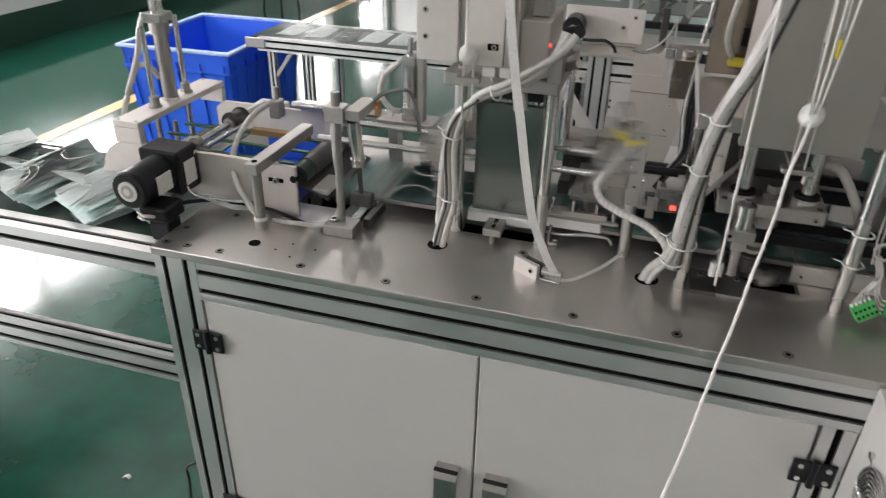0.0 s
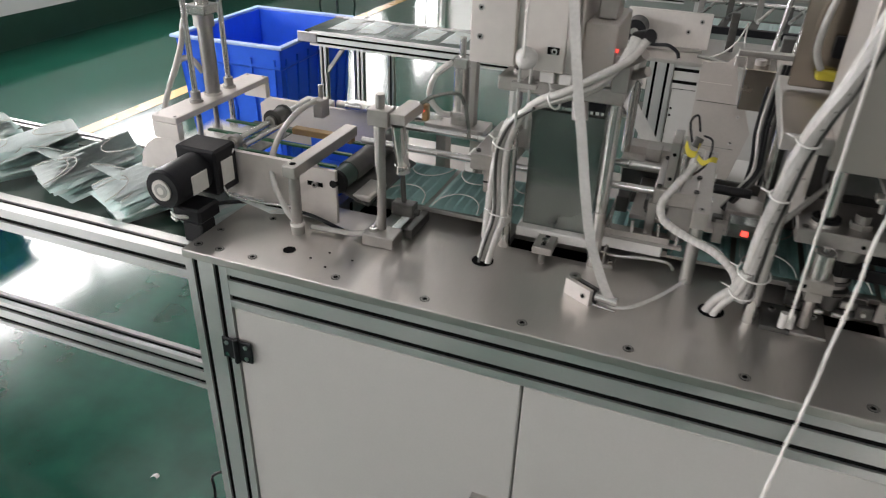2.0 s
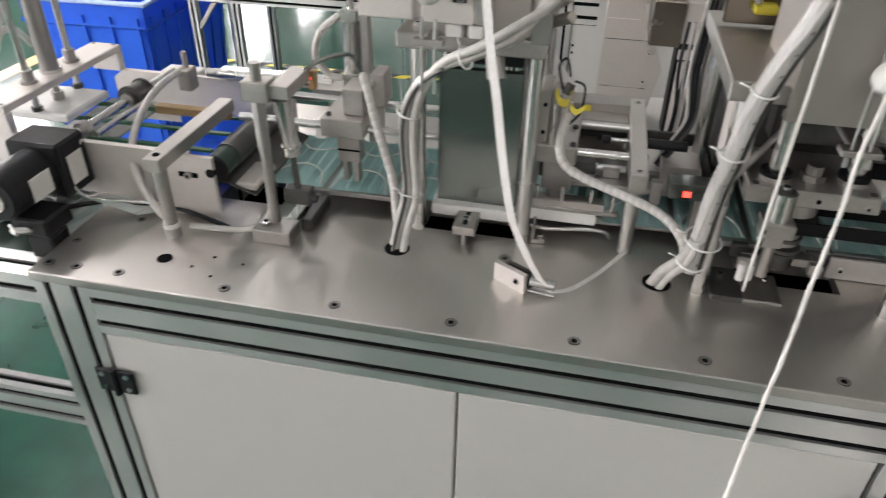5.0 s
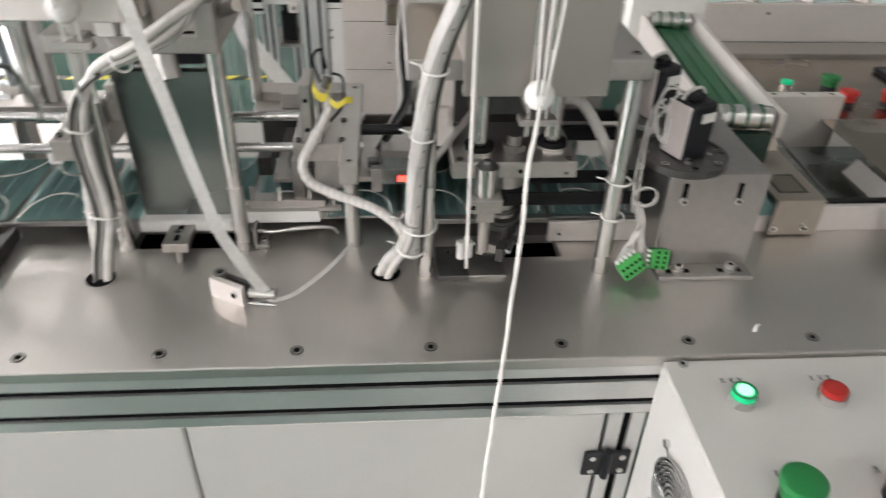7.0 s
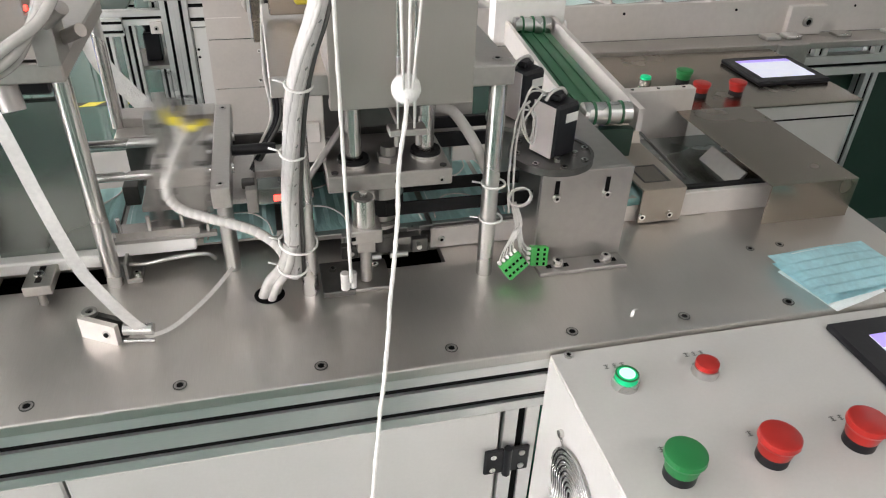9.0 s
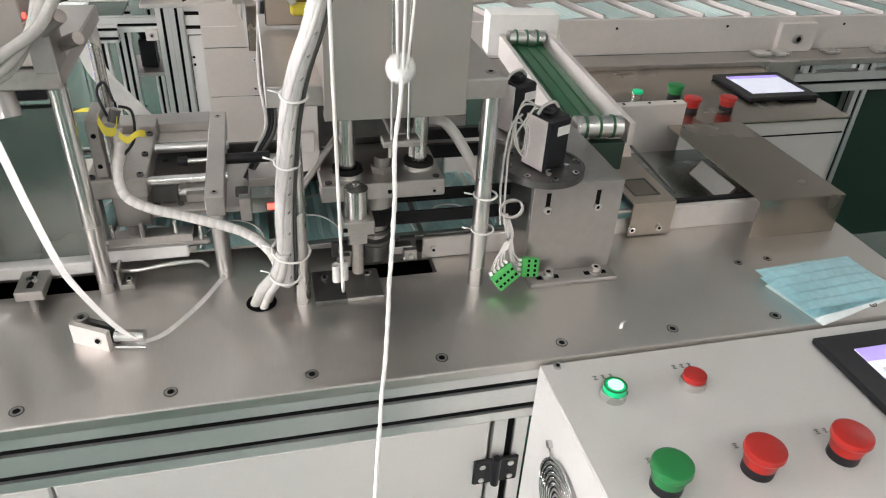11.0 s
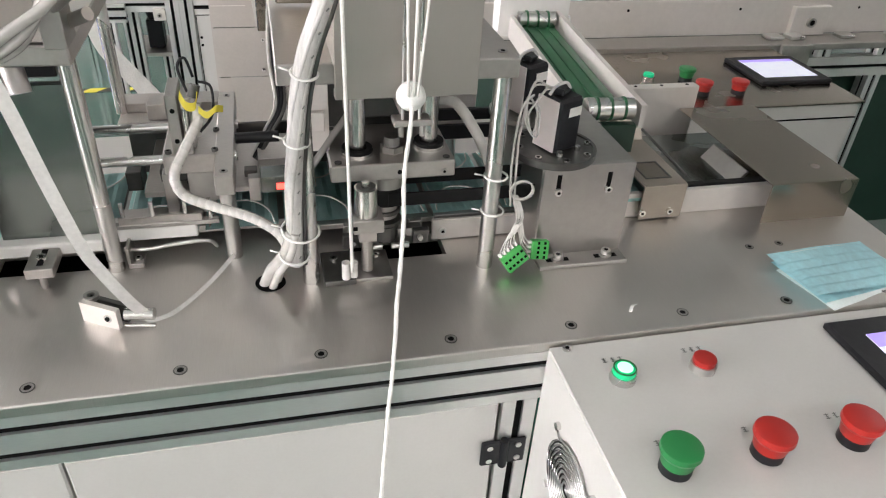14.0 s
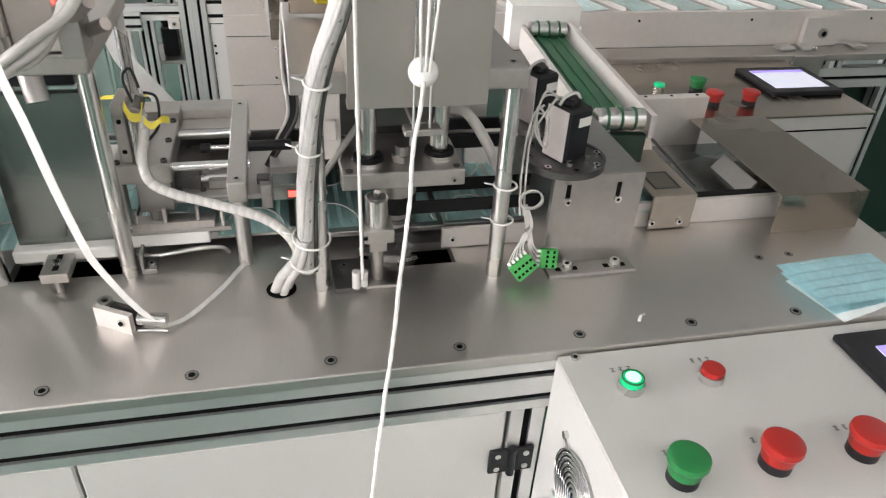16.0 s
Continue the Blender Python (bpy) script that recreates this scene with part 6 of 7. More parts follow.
    rim.box(-w / 2 - 0.02, -w / 2 + 0.008, -d / 2 + 0.008, d / 2 - 0.008, h, h + 0.014, 0.003).box(w / 2 - 0.008, w / 2 + 0.02, -d / 2 + 0.008, d / 2 - 0.008, h, h + 0.014, 0.003)
    part("rim", rim, BLUE_RIM, c, "pale rim")
    c.matrix_basis = pose(x, y, 0, 0, 0, turn)
    return c


def far_conveyor():
    s = thing("far_conveyor", (-0.9, 2.2, 0), "narrow outlet conveyor carrying teal masks over a crate", "conveyor")
    x0, x1, y0, y1, z = -1.293, 0.12, 1.985, 2.335, 0.687
    profile(s, "rail", "x", x0 + 0.06, x1, y0, y0 + 0.03, z - 0.06, z)
    profile(s, "rail", "x", x0 + 0.06, x1, y1 - 0.03, y1, z - 0.06, z)
    part("belt", Mesh().box(x0 + 0.02, x1, y0 + 0.031, y1 - 0.031, z - 0.012, z - 0.003), BELT_DARK, s)
    for y in (y0 - 0.004, y1 - 0.004):
        part("end_plate", Mesh().box(x0, x0 + 0.10, y, y + 0.008, z - 0.048, z - 0.002, 0.003), STEEL, s)
    part("end_roller", Mesh().cyl((x0 + 0.03, y0 + 0.03, z - 0.03), (x0 + 0.03, y1 - 0.03, z - 0.03), 0.024, 16), RUBBER, s)
    for x in (-1.185, -1.0, 0.05):
        for y in (y0, y1 - 0.03):
            profile(s, "leg", "z", 0.0, z - 0.06, x, x + 0.03, y, y + 0.03)
    profile(s, "tie_rail", "x", -1.154, -1.001, y0, y0 + 0.03, 0.30, 0.33)
    part("gusset", Mesh().prism([(-1.153, 0.53), (-1.085, 0.622), (-1.065, 0.622), (-1.153, 0.505)], "y", y0 + 0.005, y0 + 0.025), ALU, s)
    for k in range(9):
        mask(pose(-1.13 + 0.135 * k, 2.15, z + 0.002, 3, -7, 78 + (k * 37) % 11), "pale face mask on the far outlet belt", "masks on the far belt", True, data=MASK_SHEET_WHITE)


def louvred_cabinet():
    """The cabinet of the next machine: slotted posts, louvred grey panel, a bolted plate on top."""
    s = thing("next_machine_cabinet", (0.5, 2.0, 0), "next machine cabinet of slotted aluminium with a louvred grey panel", "machine cabinet")
    y = 2.0
    profile(s, "post", "z", 0.03, 0.737, 0.246, 0.290, y, y + 0.044)
    profile(s, "post", "z", 0.03, 0.737, 0.2905, 0.3345, y, y + 0.044)
    profile(s, "post", "z", 0.03, 0.655, 0.124, 0.154, y + 0.01, y + 0.04)
    profile(s, "post", "z", 0.03, 0.655, 0.172, 0.202, y + 0.30, y + 0.33)
    profile(s, "beam", "x", -0.35, 0.2455, y + 0.005, y + 0.035, 0.656, 0.705)
    profile(s, "low_beam", "x", -0.35, 0.2455, y + 0.005, y + 0.035, 0.12, 0.15)
    g = part("gusset", Mesh().box(0.205, 0.245, y - 0.004, y + 0.0045, 0.628, 0.668, 0.002), ALU_WHITE, s)
    bolt(g, (0.225, y - 0.004, 0.646), (0, -1, 0), 0.008, 0.003, STEEL)
    part("panel", Mesh().box(0.335, 0.86, y + 0.006, y + 0.018, 0.05, 0.737, 0.002), PAINT, s)
    for k in range(2):
        part("louvre", Mesh().box(0.338, 0.428, y + 0.0042, y + 0.0058, 0.664 + 0.047 * k, 0.676 + 0.047 * k), HOLE, s, "dark louvre slot")
    part("panel_edge", Mesh().box(0.340, 0.3425, y + 0.0042, y + 0.0058, 0.25, 0.644), DARK_STEEL, s)
    part("panel_edge", Mesh().box(0.343, 0.428, y + 0.0042, y + 0.0058, 0.642, 0.6445), DARK_STEEL, s)
    for z in (0.565, 0.538):
        part("vent_hole", Mesh().cyl((0.351, y + 0.0058, z), (0.351, y + 0.0044, z), 0.005, 8), HOLE, s)
    part("top", Mesh().box(0.20, 0.88, y - 0.006, y + 0.42, 0.7375, 0.752, 0.002), STEEL_PLATE, s)
    part("motor_box", Mesh().box(0.16, 0.215, y + 0.10, y + 0.17, 0.50, 0.60, 0.004), BLACK, s)
    part("hanging_cable", Mesh().tube([(0.165, y + 0.12, 0.655), (0.175, y + 0.12, 0.62), (0.185, y + 0.13, 0.585)], 0.012, 8), BLACK, s)
    part("motor_shelf", Mesh().box(0.12, 0.24, y + 0.05, y + 0.25, 0.485, 0.4995, 0.001), ALU, s)


def rear_cover():
    """Grey sheet metal cover of the machine behind, with the box and finned motor beside it."""
    s = thing("rear_cover", (0.53, 1.2, 0), "warm grey sheet metal cover with a notched top", "machine cover")
    y = 1.13
    part("stand", Mesh().box(0.44, 0.80, y + 0.03, y + 0.34, 0.0, 0.60, 0.004), PAINT, s)
    part("front_sheet", Mesh().prism([(0.447, 0.601), (0.575, 0.601), (0.572, 0.66), (0.600, 0.80), (0.572, 0.868), (0.549, 0.869), (0.545, 0.927), (0.534, 0.945), (0.534, 0.985), (0.524, 0.992), (0.510, 0.974), (0.449, 0.970)], "y", y, y + 0.006), COVER, s)
    part("upper_sheet", Mesh().box(0.4495, 0.542, y + 0.0065, y + 0.20, 0.868, 0.925, 0.002), COVER, s)
    part("side_sheet", Mesh().box(0.566, 0.572, y + 0.0065, y + 0.20, 0.601, 0.866), COVER, s)
    part("seam", Mesh().box(0.452, 0.568, y - 0.0010, y - 0.0002, 0.868, 0.8695), DARK_STEEL, s)
    part("seam", Mesh().box(0.452, 0.568, y - 0.0010, y - 0.0002, 0.748, 0.7492), DARK_STEEL, s)
    part("seam", Mesh().box(0.452, 0.530, y - 0.0010, y - 0.0002, 0.918, 0.9195), ALU_WHITE, s)
    for x, z in ((0.562, 0.838), (0.558, 0.765)):
        bolt(s, (x, y, z), (0, -1, 0), 0.0045, 0.0015)
    bx = part("dark_box", Mesh().box(0.553, 0.625, y - 0.05, y + 0.10, 0.874, 0.978, 0.002), HOOD, s, "brown steel box")
    part("pale_box", Mesh().box(0.6255, 0.697, y - 0.045, y + 0.10, 0.882, 0.978, 0.002), COVER, s)
    part("knob", Mesh().cyl((0.585, y + 0.0, 0.978), (0.585, y + 0.0, 0.992), 0.014, 18).cyl((0.60, y + 0.02, 0.978), (0.60, y + 0.02, 1.0), 0.008, 14), ALU, bx)
    part("top_bar", Mesh().box(0.528, 0.72, y - 0.03, y - 0.005, 1.002, 1.016, 0.002).box(0.524, 0.548, y - 0.031, y - 0.004, 0.975, 1.0015, 0.002), ALU, s)
    part("bar_post", Mesh().box(0.70, 0.72, y - 0.03, y + 0.10, 0.60, 1.0015, 0.001), ALU, s)
    mt = part("finned_motor", Mesh().box(0.628, 0.72, y + 0.02, y + 0.10, 0.62, 0.86, 0.004), BLACK, s, "black motor with silver fins")
    for k in range(3):
        part("fin", Mesh().box(0.636 + 0.028 * k, 0.652 + 0.028 * k, y + 0.013, y + 0.0198, 0.63, 0.82, 0.001), SILVER, mt)
    part("motor_cap", Mesh().box(0.632, 0.716, y + 0.012, y + 0.0198, 0.825, 0.85, 0.002), SILVER, mt)
    for k in range(4):
        part("inner_cable", Mesh().tube([(0.581 + 0.010 * k, 0.62, 1.062), (0.578 + 0.010 * k, 0.61, 0.98), (0.584 + 0.008 * k, 0.60, 0.91), (0.574 + 0.010 * k, 0.605, 0.80), (0.57 + 0.01 * k, 0.70, 0.61), (0.60, 1.155, 0.605)], 0.0032, 7), (BLACK, TUBE, GUNMETAL, BLACK)[k], s)
    d = thing("rear_side_plate", (0.62, 0.32, 1.1435), "tall brushed steel side plate with a yellow marked plug", "side plate")
    part("plate", Mesh().box(0.585, 0.69, 0.320, 0.328, 1.147, 1.45, 0.002), HOOD, d)
    part("plug", Mesh().box(0.616, 0.646, 0.300, 0.3195, 1.164, 1.177, 0.003), YELLOW, d)
    part("hose", Mesh().tube([(0.636, 0.305, 1.34), (0.614, 0.295, 1.27), (0.608, 0.295, 1.21), (0.620, 0.300, 1.18)], 0.005, 8), TUBE, d)
    part("outlet", Mesh().box(0.63, 0.655, 0.309, 0.3195, 1.195, 1.225, 0.002), BLACK, d)


def tape_sheet():
    s = thing("white_strip", (0.41, 0.45, 0.955), "wide white tape running down behind the rods", "tape")
    part("strip", Mesh().ribbon([(0.330, 0.462, 1.13), (0.340, 0.460, 1.09), (0.352, 0.456, 1.05), (0.376, 0.453, 1.015), (0.398, 0.45, 0.985), (0.414, 0.445, 0.958)], 0.026, (1, 0.0, 0.35), 0.0008), FELT, s)
    part("roller", Mesh().cyl((0.398, 0.446, 0.957), (0.432, 0.448, 0.960), 0.004, 10), CHROME, s)


def back_line():
    """The mask forming line beyond, with its own console."""
    s = thing("forming_line", (1.9, 1.3, 0), "long pale forming line bed with masks on top", "forming line")
    y = 1.22
    part("bed_front", Mesh().box(1.10, 3.6, y, y + 0.012, 0.745, 0.845, 0.002), ALU_WHITE, s)
    part("bed_top", Mesh().box(1.10, 3.6, y + 0.0125, y + 0.22, 0.80, 0.838, 0.001), STEEL, s)
    part("shelf", Mesh().box(1.10, 3.6, y - 0.09, y - 0.0005, 0.725, 0.745, 0.002), ALU, s)
    part("bed_back", Mesh().box(1.10, 3.6, y + 0.221, y + 0.233, 0.745, 0.86, 0.002), ALU_WHITE, s)
    for k in range(14):
        x = 1.20 + 0.155 * k
        m = Mesh().prism([(x, y + 0.014), (x + 0.006, y + 0.014), (x - 0.05, y + 0.218), (x - 0.056, y + 0.218)], "z", 0.839, 0.853)
        part("divider", m, ALU, s)
        mask(pose(x + 0.053, y + 0.115, 0.888, 0, 0, 102), "teal mask blank between dividers", "masks on the forming line", False, True)
    for x in (2.05, 2.22, 1.98, 2.4):
        part("clamp", Mesh().box(x, x + 0.05, y - 0.06, y - 0.02, 0.7455, 0.756, 0.002), CHROME, s)
    sp = part("bearing_plate", Mesh().box(2.07, 2.19, y - 0.02, y - 0.0006, 0.746, 0.83, 0.002), ALU_WHITE, s)
    part("bearing", Mesh().cyl((2.13, y - 0.021, 0.785), (2.13, y - 0.03, 0.785), 0.014, 18), STEEL, sp)
    part("bearing_bore", Mesh().cyl((2.13, y - 0.0302, 0.785), (2.13, y - 0.031, 0.785), 0.008, 14), HOLE, sp)
    for x in (1.55, 1.9, 2.3, 2.6):
        bolt(s, (x, y, 0.82), (0, -1, 0), 0.004, 0.001, HOLE)
    for x in (2.02, 2.14, 2.35, 2.85, 3.3, 1.2):
        profile(s, "post", "z", 0.04, 0.7245, x, x + 0.045, y - 0.08, y - 0.035)
    profile(s, "beam", "x", 2.1, 3.6, y - 0.085, y - 0.055, 0.64, 0.70)
    part("gusset", Mesh().box(2.0, 2.10, y - 0.1, y - 0.086, 0.66, 0.745, 0.002), ALU, s)
    part("dark_panel", Mesh().box(1.97, 3.6, y - 0.02, y - 0.015, 0.05, 0.64), BELT_DARK, s, "dark door panels under the bed")
    k = thing("far_console", (1.65, 0.9, 0), "far steel-topped console with lamps, buttons and a touch screen", "control console")
    part("body", Mesh().box(1.30, 1.967, 0.755, 1.128, -0.0364, 0.738, 0.003), PAINT, k)
    part("top_panel", Mesh().box(1.296, 1.975, 0.748, 1.128, 0.7385, 0.745, 0.002), HOOD, k)
    part("seam", Mesh().box(1.30, 1.967, 0.7535, 0.7547, 0.700, 0.704), HOLE, k)
    z = 0.745
    push_lamp(k, 1.487, 0.935, z, LAMP_GREEN, "lit green lamp")
    push_lamp(k, 1.474, 0.845, z, RED, "red push button")
    mushroom(k, 1.582, 0.92, z, GREEN, "green mushroom button")
    mushroom(k, 1.578, 0.832, z, RED, "red mushroom button")
    mushroom(k, 1.672, 0.828, z, RED, "red mushroom button")
    f = part("touch_screen", Mesh().box(1.762, 1.965, 0.862, 1.04, z, z + 0.012, 0.003), BLACK, k)
    part("screen", Mesh().box(1.786, 1.94, 0.89, 1.012, z + 0.0122, z + 0.013), SCREEN, f)
    part("screen_header", Mesh().box(1.786, 1.94, 0.995, 1.012, z + 0.0131, z + 0.0136), SCREEN_BAR, f)
    # rounded spare gear by the belt
    g = thing("hand_wheel", (1.30, 1.13, 0.745), "milky hand wheel with chrome fittings", "hand wheel")
    part("wheel", Mesh().cyl((1.315, 1.12, 0.80), (1.335, 1.115, 0.80), 0.045, 24), TUBE, g)
    part("hub", Mesh().cyl((1.25, 1.12, 0.80), (1.314, 1.12, 0.80), 0.012, 12).cyl((1.27, 1.12, 0.745), (1.27, 1.12, 0.80), 0.01, 10), CHROME, g)


def far_machinery():
    """Blocks and rails on the next machine's top, seen past the head housing, and the lines beyond it."""
    s = thing("next_machine", (0.45, 2.15, 0.752), "pale bolted plate, motor and rails on the next machine", "machine")
    part("plate", Mesh().box(0.12, 0.437, 2.15, 2.16, 0.765, 0.900, 0.002), ALU_WHITE, s)
    for x, z in ((0.40, 0.868), (0.356, 0.826)):
        bolt(s, (x, 2.15, z), (0, -1, 0), 0.009, 0.004, STEEL)
    part("plate_foot", Mesh().box(0.20, 0.42, 2.14, 2.18, 0.7525, 0.765, 0.002), ALU, s)
    part("motor", Mesh().cyl((0.165, 2.05, 0.83), (0.165, 2.149, 0.83), 0.042, 24), BLACK, s)
    part("motor_hub", Mesh().cyl((0.165, 2.035, 0.83), (0.165, 2.0498, 0.83), 0.015, 16), CHROME, s)
    part("cable", Mesh().tube([(0.21, 2.04, 0.790), (0.26, 2.03, 0.793), (0.30, 2.02, 0.797), (0.335, 2.015, 0.778), (0.345, 2.01, 0.756)], 0.0065, 8), BLACK, s)
    part("lever", Mesh().cyl((0.41, 2.02, 0.772), (0.53, 2.01, 0.760), 0.007, 10), STEEL, s)
    part("loose_wire", Mesh().tube([(0.44, 2.06, 0.756), (0.50, 2.05, 0.79), (0.54, 2.05, 0.84), (0.56, 2.06, 0.90)], 0.003, 6).tube([(0.56, 2.06, 0.90), (0.562, 2.05, 0.83), (0.575, 2.04, 0.79), (0.60, 2.05, 0.756)], 0.003, 6), TUBE, s)
    part("round_cap", Mesh().ball((0.60, 2.08, 0.765), 0.06, 18, (1, 0.8, 0.6)), BLACK, s)
    for px, r in ((0.665, 0.010), (0.74, 0.013)):
        part("pole", Mesh().cyl((px, 2.12, 0.752), (px + 0.037, 2.12, 1.15), r, 12), CHROME, s)
    part("clamp_block", Mesh().box(0.70, 0.79, 2.20, 2.26, 0.7525, 0.83, 0.003), GUNMETAL, s)
    part("clamp_post", Mesh().box(0.50, 0.53, 2.22, 2.26, 0.7525, 0.90, 0.002), GUNMETAL, s)
    q = thing("far_mask_track", (0.6, 2.9, 0), "dark far track with pale masks, clamps and a red box", "track")
    part("bed", Mesh().box(0.30, 1.55, 2.86, 3.12, 0.70, 0.715, 0.002), GUNMETAL, q)
    part("rail", Mesh().box(0.30, 1.55, 2.83, 2.859, 0.690, 0.722, 0.002), BLACK, q)
    part("rear_rail", Mesh().cyl((0.30, 3.10, 0.79), (1.55, 3.10, 0.79), 0.012, 12), CHROME, q)
    for x in (0.34, 1.42):
        part("stand", Mesh().box(x, x + 0.06, 2.9, 3.08, 0, 0.70), PROFILE, q)
    for k in range(9):
        x = 0.34 + 0.135 * k
        part("clamp", Mesh().box(x, x + 0.028, 3.06, 3.12, 0.7155, 0.80 + 0.03 * (k % 3), 0.002), (STEEL, GUNMETAL)[k % 2], q)
        part("cross_rod", Mesh().cyl((x + 0.01, 2.90, 0.745 + 0.012 * (k % 2)), (x + 0.07, 3.08, 0.78), 0.008, 8), (CHROME, GUNMETAL, TUBE)[k % 3], q)
        mask(pose(x + 0.07, 2.97, 0.717, 0, 0, 85), "pale teal face mask on the far dark track", "masks on the far track", False, True)
    part("red_box", Mesh().box(1.02, 1.06, 2.98, 3.03, 0.7155, 0.88, 0.003), RED, q, "red plastic box")
    b = thing("far_bench", (0.7, 3.7, 0), "far steel bench carrying teal masks and clamps", "bench")
    part("top", Mesh().box(0.30, 1.75, 3.55, 3.95, 0.745, 0.758, 0.002), STEEL, b)
    for x in (0.30, 1.72):
        for y in (3.55, 3.92):
            part("leg", Mesh().box(x, x + 0.03, y, y + 0.03, 0, 0.745), PROFILE, b)
    for k in range(8):
        part("clamp", Mesh().box(0.36 + 0.16 * k, 0.40 + 0.16 * k, 3.80, 3.84, 0.758, 0.85, 0.002).cyl((0.38 + 0.16 * k, 3.72, 0.84), (0.38 + 0.16 * k, 3.84, 0.84), 0.012, 10), STEEL, b)
        mask(pose(0.40 + 0.16 * k, 3.69, 0.760, 0, 0, 88), "teal face mask on the far bench", "masks on the far bench", True, True)
    r = thing("far_rack", (-0.9, 4.3, 0), "slim aluminium rack of slotted profiles far off", "rack")
    for x in (-0.95, -0.55):
        profile(r, "post", "z", 0.0, 1.2, x, x + 0.045, 4.3, 4.345)
    for z in (0.55, 0.85):
        profile(r, "bar", "x", -0.904, 0.2, 4.3, 4.33, z, z + 0.03)
    c = thing("stool", (-3.1, 5.6, 0), "dark slim-legged stool by the wall", "stool")
    part("seat", Mesh().cyl((-3.1, 5.6, 0.44), (-3.1, 5.6, 0.47), 0.16, 20), BLACK, c)
    for a in range(4):
        part("leg", Mesh().cyl((-3.1 + 0.12 * math.cos(a * 1.571 + 0.5), 5.6 + 0.12 * math.sin(a * 1.571 + 0.5), 0.44), (-3.1 + 0.17 * math.cos(a * 1.571 + 0.5), 5.6 + 0.17 * math.sin(a * 1.571 + 0.5), 0), 0.010, 8), BLACK, c)
    st = thing("floor_tape", (-0.7, 2.97, 0), "yellow and black striped warning tape stuck on the floor", "floor tape")
    for k in range(25):
        x = -1.9 + 0.075 * k
        m = Mesh().prism([(x, 2.965), (x + 0.075, 2.965), (x + 0.115, 3.015), (x + 0.04, 3.015)], "z", 0.0003, 0.0018)
        part("stripe", m, YELLOW if k % 2 else BLACK, st)


# ---- cords and tape ----
def cords():
    ball = thing("felt_ball", (0.708, 0.081, 1.145), "white felt ball tensioner on two guide wires", "tensioner")
    part("ball", Mesh().ball((0.708, 0.081, 1.145), 0.0155, 20), FELT, ball)
    part("cord", Mesh().tube([(0.703, 0.068, 1.15), (0.697, 0.06, 1.30), (0.69, 0.055, 1.62)], 0.0016, 6, 3).tube([(0.708, 0.068, 1.15), (0.708, 0.06, 1.30), (0.705, 0.055, 1.62)], 0.0018, 6, 3).tube([(0.712, 0.068, 1.15), (0.722, 0.06, 1.30), (0.735, 0.055, 1.62)], 0.0016, 6, 3), CORD, ball, "strands of white cord")
    rope = thing("ear_loop_cord", (0.708, 0.066, 1.145), "white twisted elastic cord hanging down in front of the doors", "cord")
    pts, rnd = [], random.Random(2)
    n = 40
    for k in range(n + 1):
        f = k / n
        wob = 0.0035 * f * (1 - f) * 4
        pts.append((0.708 - 0.19 * f + wob * math.sin(9 * f) + rnd.uniform(-0.0014, 0.0014), 0.066 - 0.475 * f, 1.145 - 1.10 * f))
    part("strand", Mesh().tube(pts, 0.0024, 7, 3, 0.12), CORD, rope)
    side = thing("ear_loop_cord", (0.64, 0.07, 1.2), "white elastic cord down to the small cylinder", "cord")
    part("strand", Mesh().tube([(0.636, 0.048, 1.62), (0.640, 0.062, 1.25), (0.645, 0.09, 1.05), (0.650, 0.116, 0.875)], 0.0021, 7, 8, 0.08), CORD, side)
    small = thing("felt_ball", (0.238, 0.135, 1.187), "white felt ball on two guide pins below the weld head", "tensioner")
    part("ball", Mesh().ball((0.238, 0.135, 1.187), 0.0155, 20), TAPE_WHITE, small)
    part("cord", Mesh().tube([(0.238, 0.120, 1.19), (0.240, 0.112, 1.30), (0.245, 0.11, 1.6)], 0.0014, 6, 3), CORD, small, "strand of white cord")
    return ball, rope, small


def tapes():
    t = thing("nose_tape", (0.404, 0.086, TOP + 0.02), "white tape from the weld head down to the roller", "tape")
    part("band", Mesh().ribbon([(0.408, 0.080, 0.858), (0.386, 0.081, 0.892), (0.365, 0.083, 0.935), (0.352, 0.085, 0.970), (0.338, 0.086, 1.04), (0.327, 0.087, 1.11), (0.315, 0.088, 1.18), (0.295, 0.09, 1.36), (0.285, 0.092, 1.6)], 0.0135, (0.5, -0.8, 0.2), 0.0006), TAPE_WHITE, t)
    sc = thing("paper_scrap", (-0.643, 0.137, 0), "small white scrap on the green floor", "scrap")
    part("curl", Mesh().ribbon([(-0.652, 0.137, 0.003), (-0.643, 0.141, 0.007), (-0.634, 0.139, 0.003)], 0.010, (0.2, 1, 0.1)), FELT, sc)
    u = thing("nose_tape", (0.41, 0.084, TOP + 0.02), "white tape end slack from the roller to the pillar", "tape")
    part("band", Mesh().ribbon([(0.410, 0.079, 0.858), (0.432, 0.090, 0.856), (0.452, 0.108, 0.858), (0.480, 0.142, 0.863), (0.507, 0.180, 0.872)], 0.0052, (-0.70, 0.38, 0.60), 0.0005), TAPE_WHITE, u)
    return t


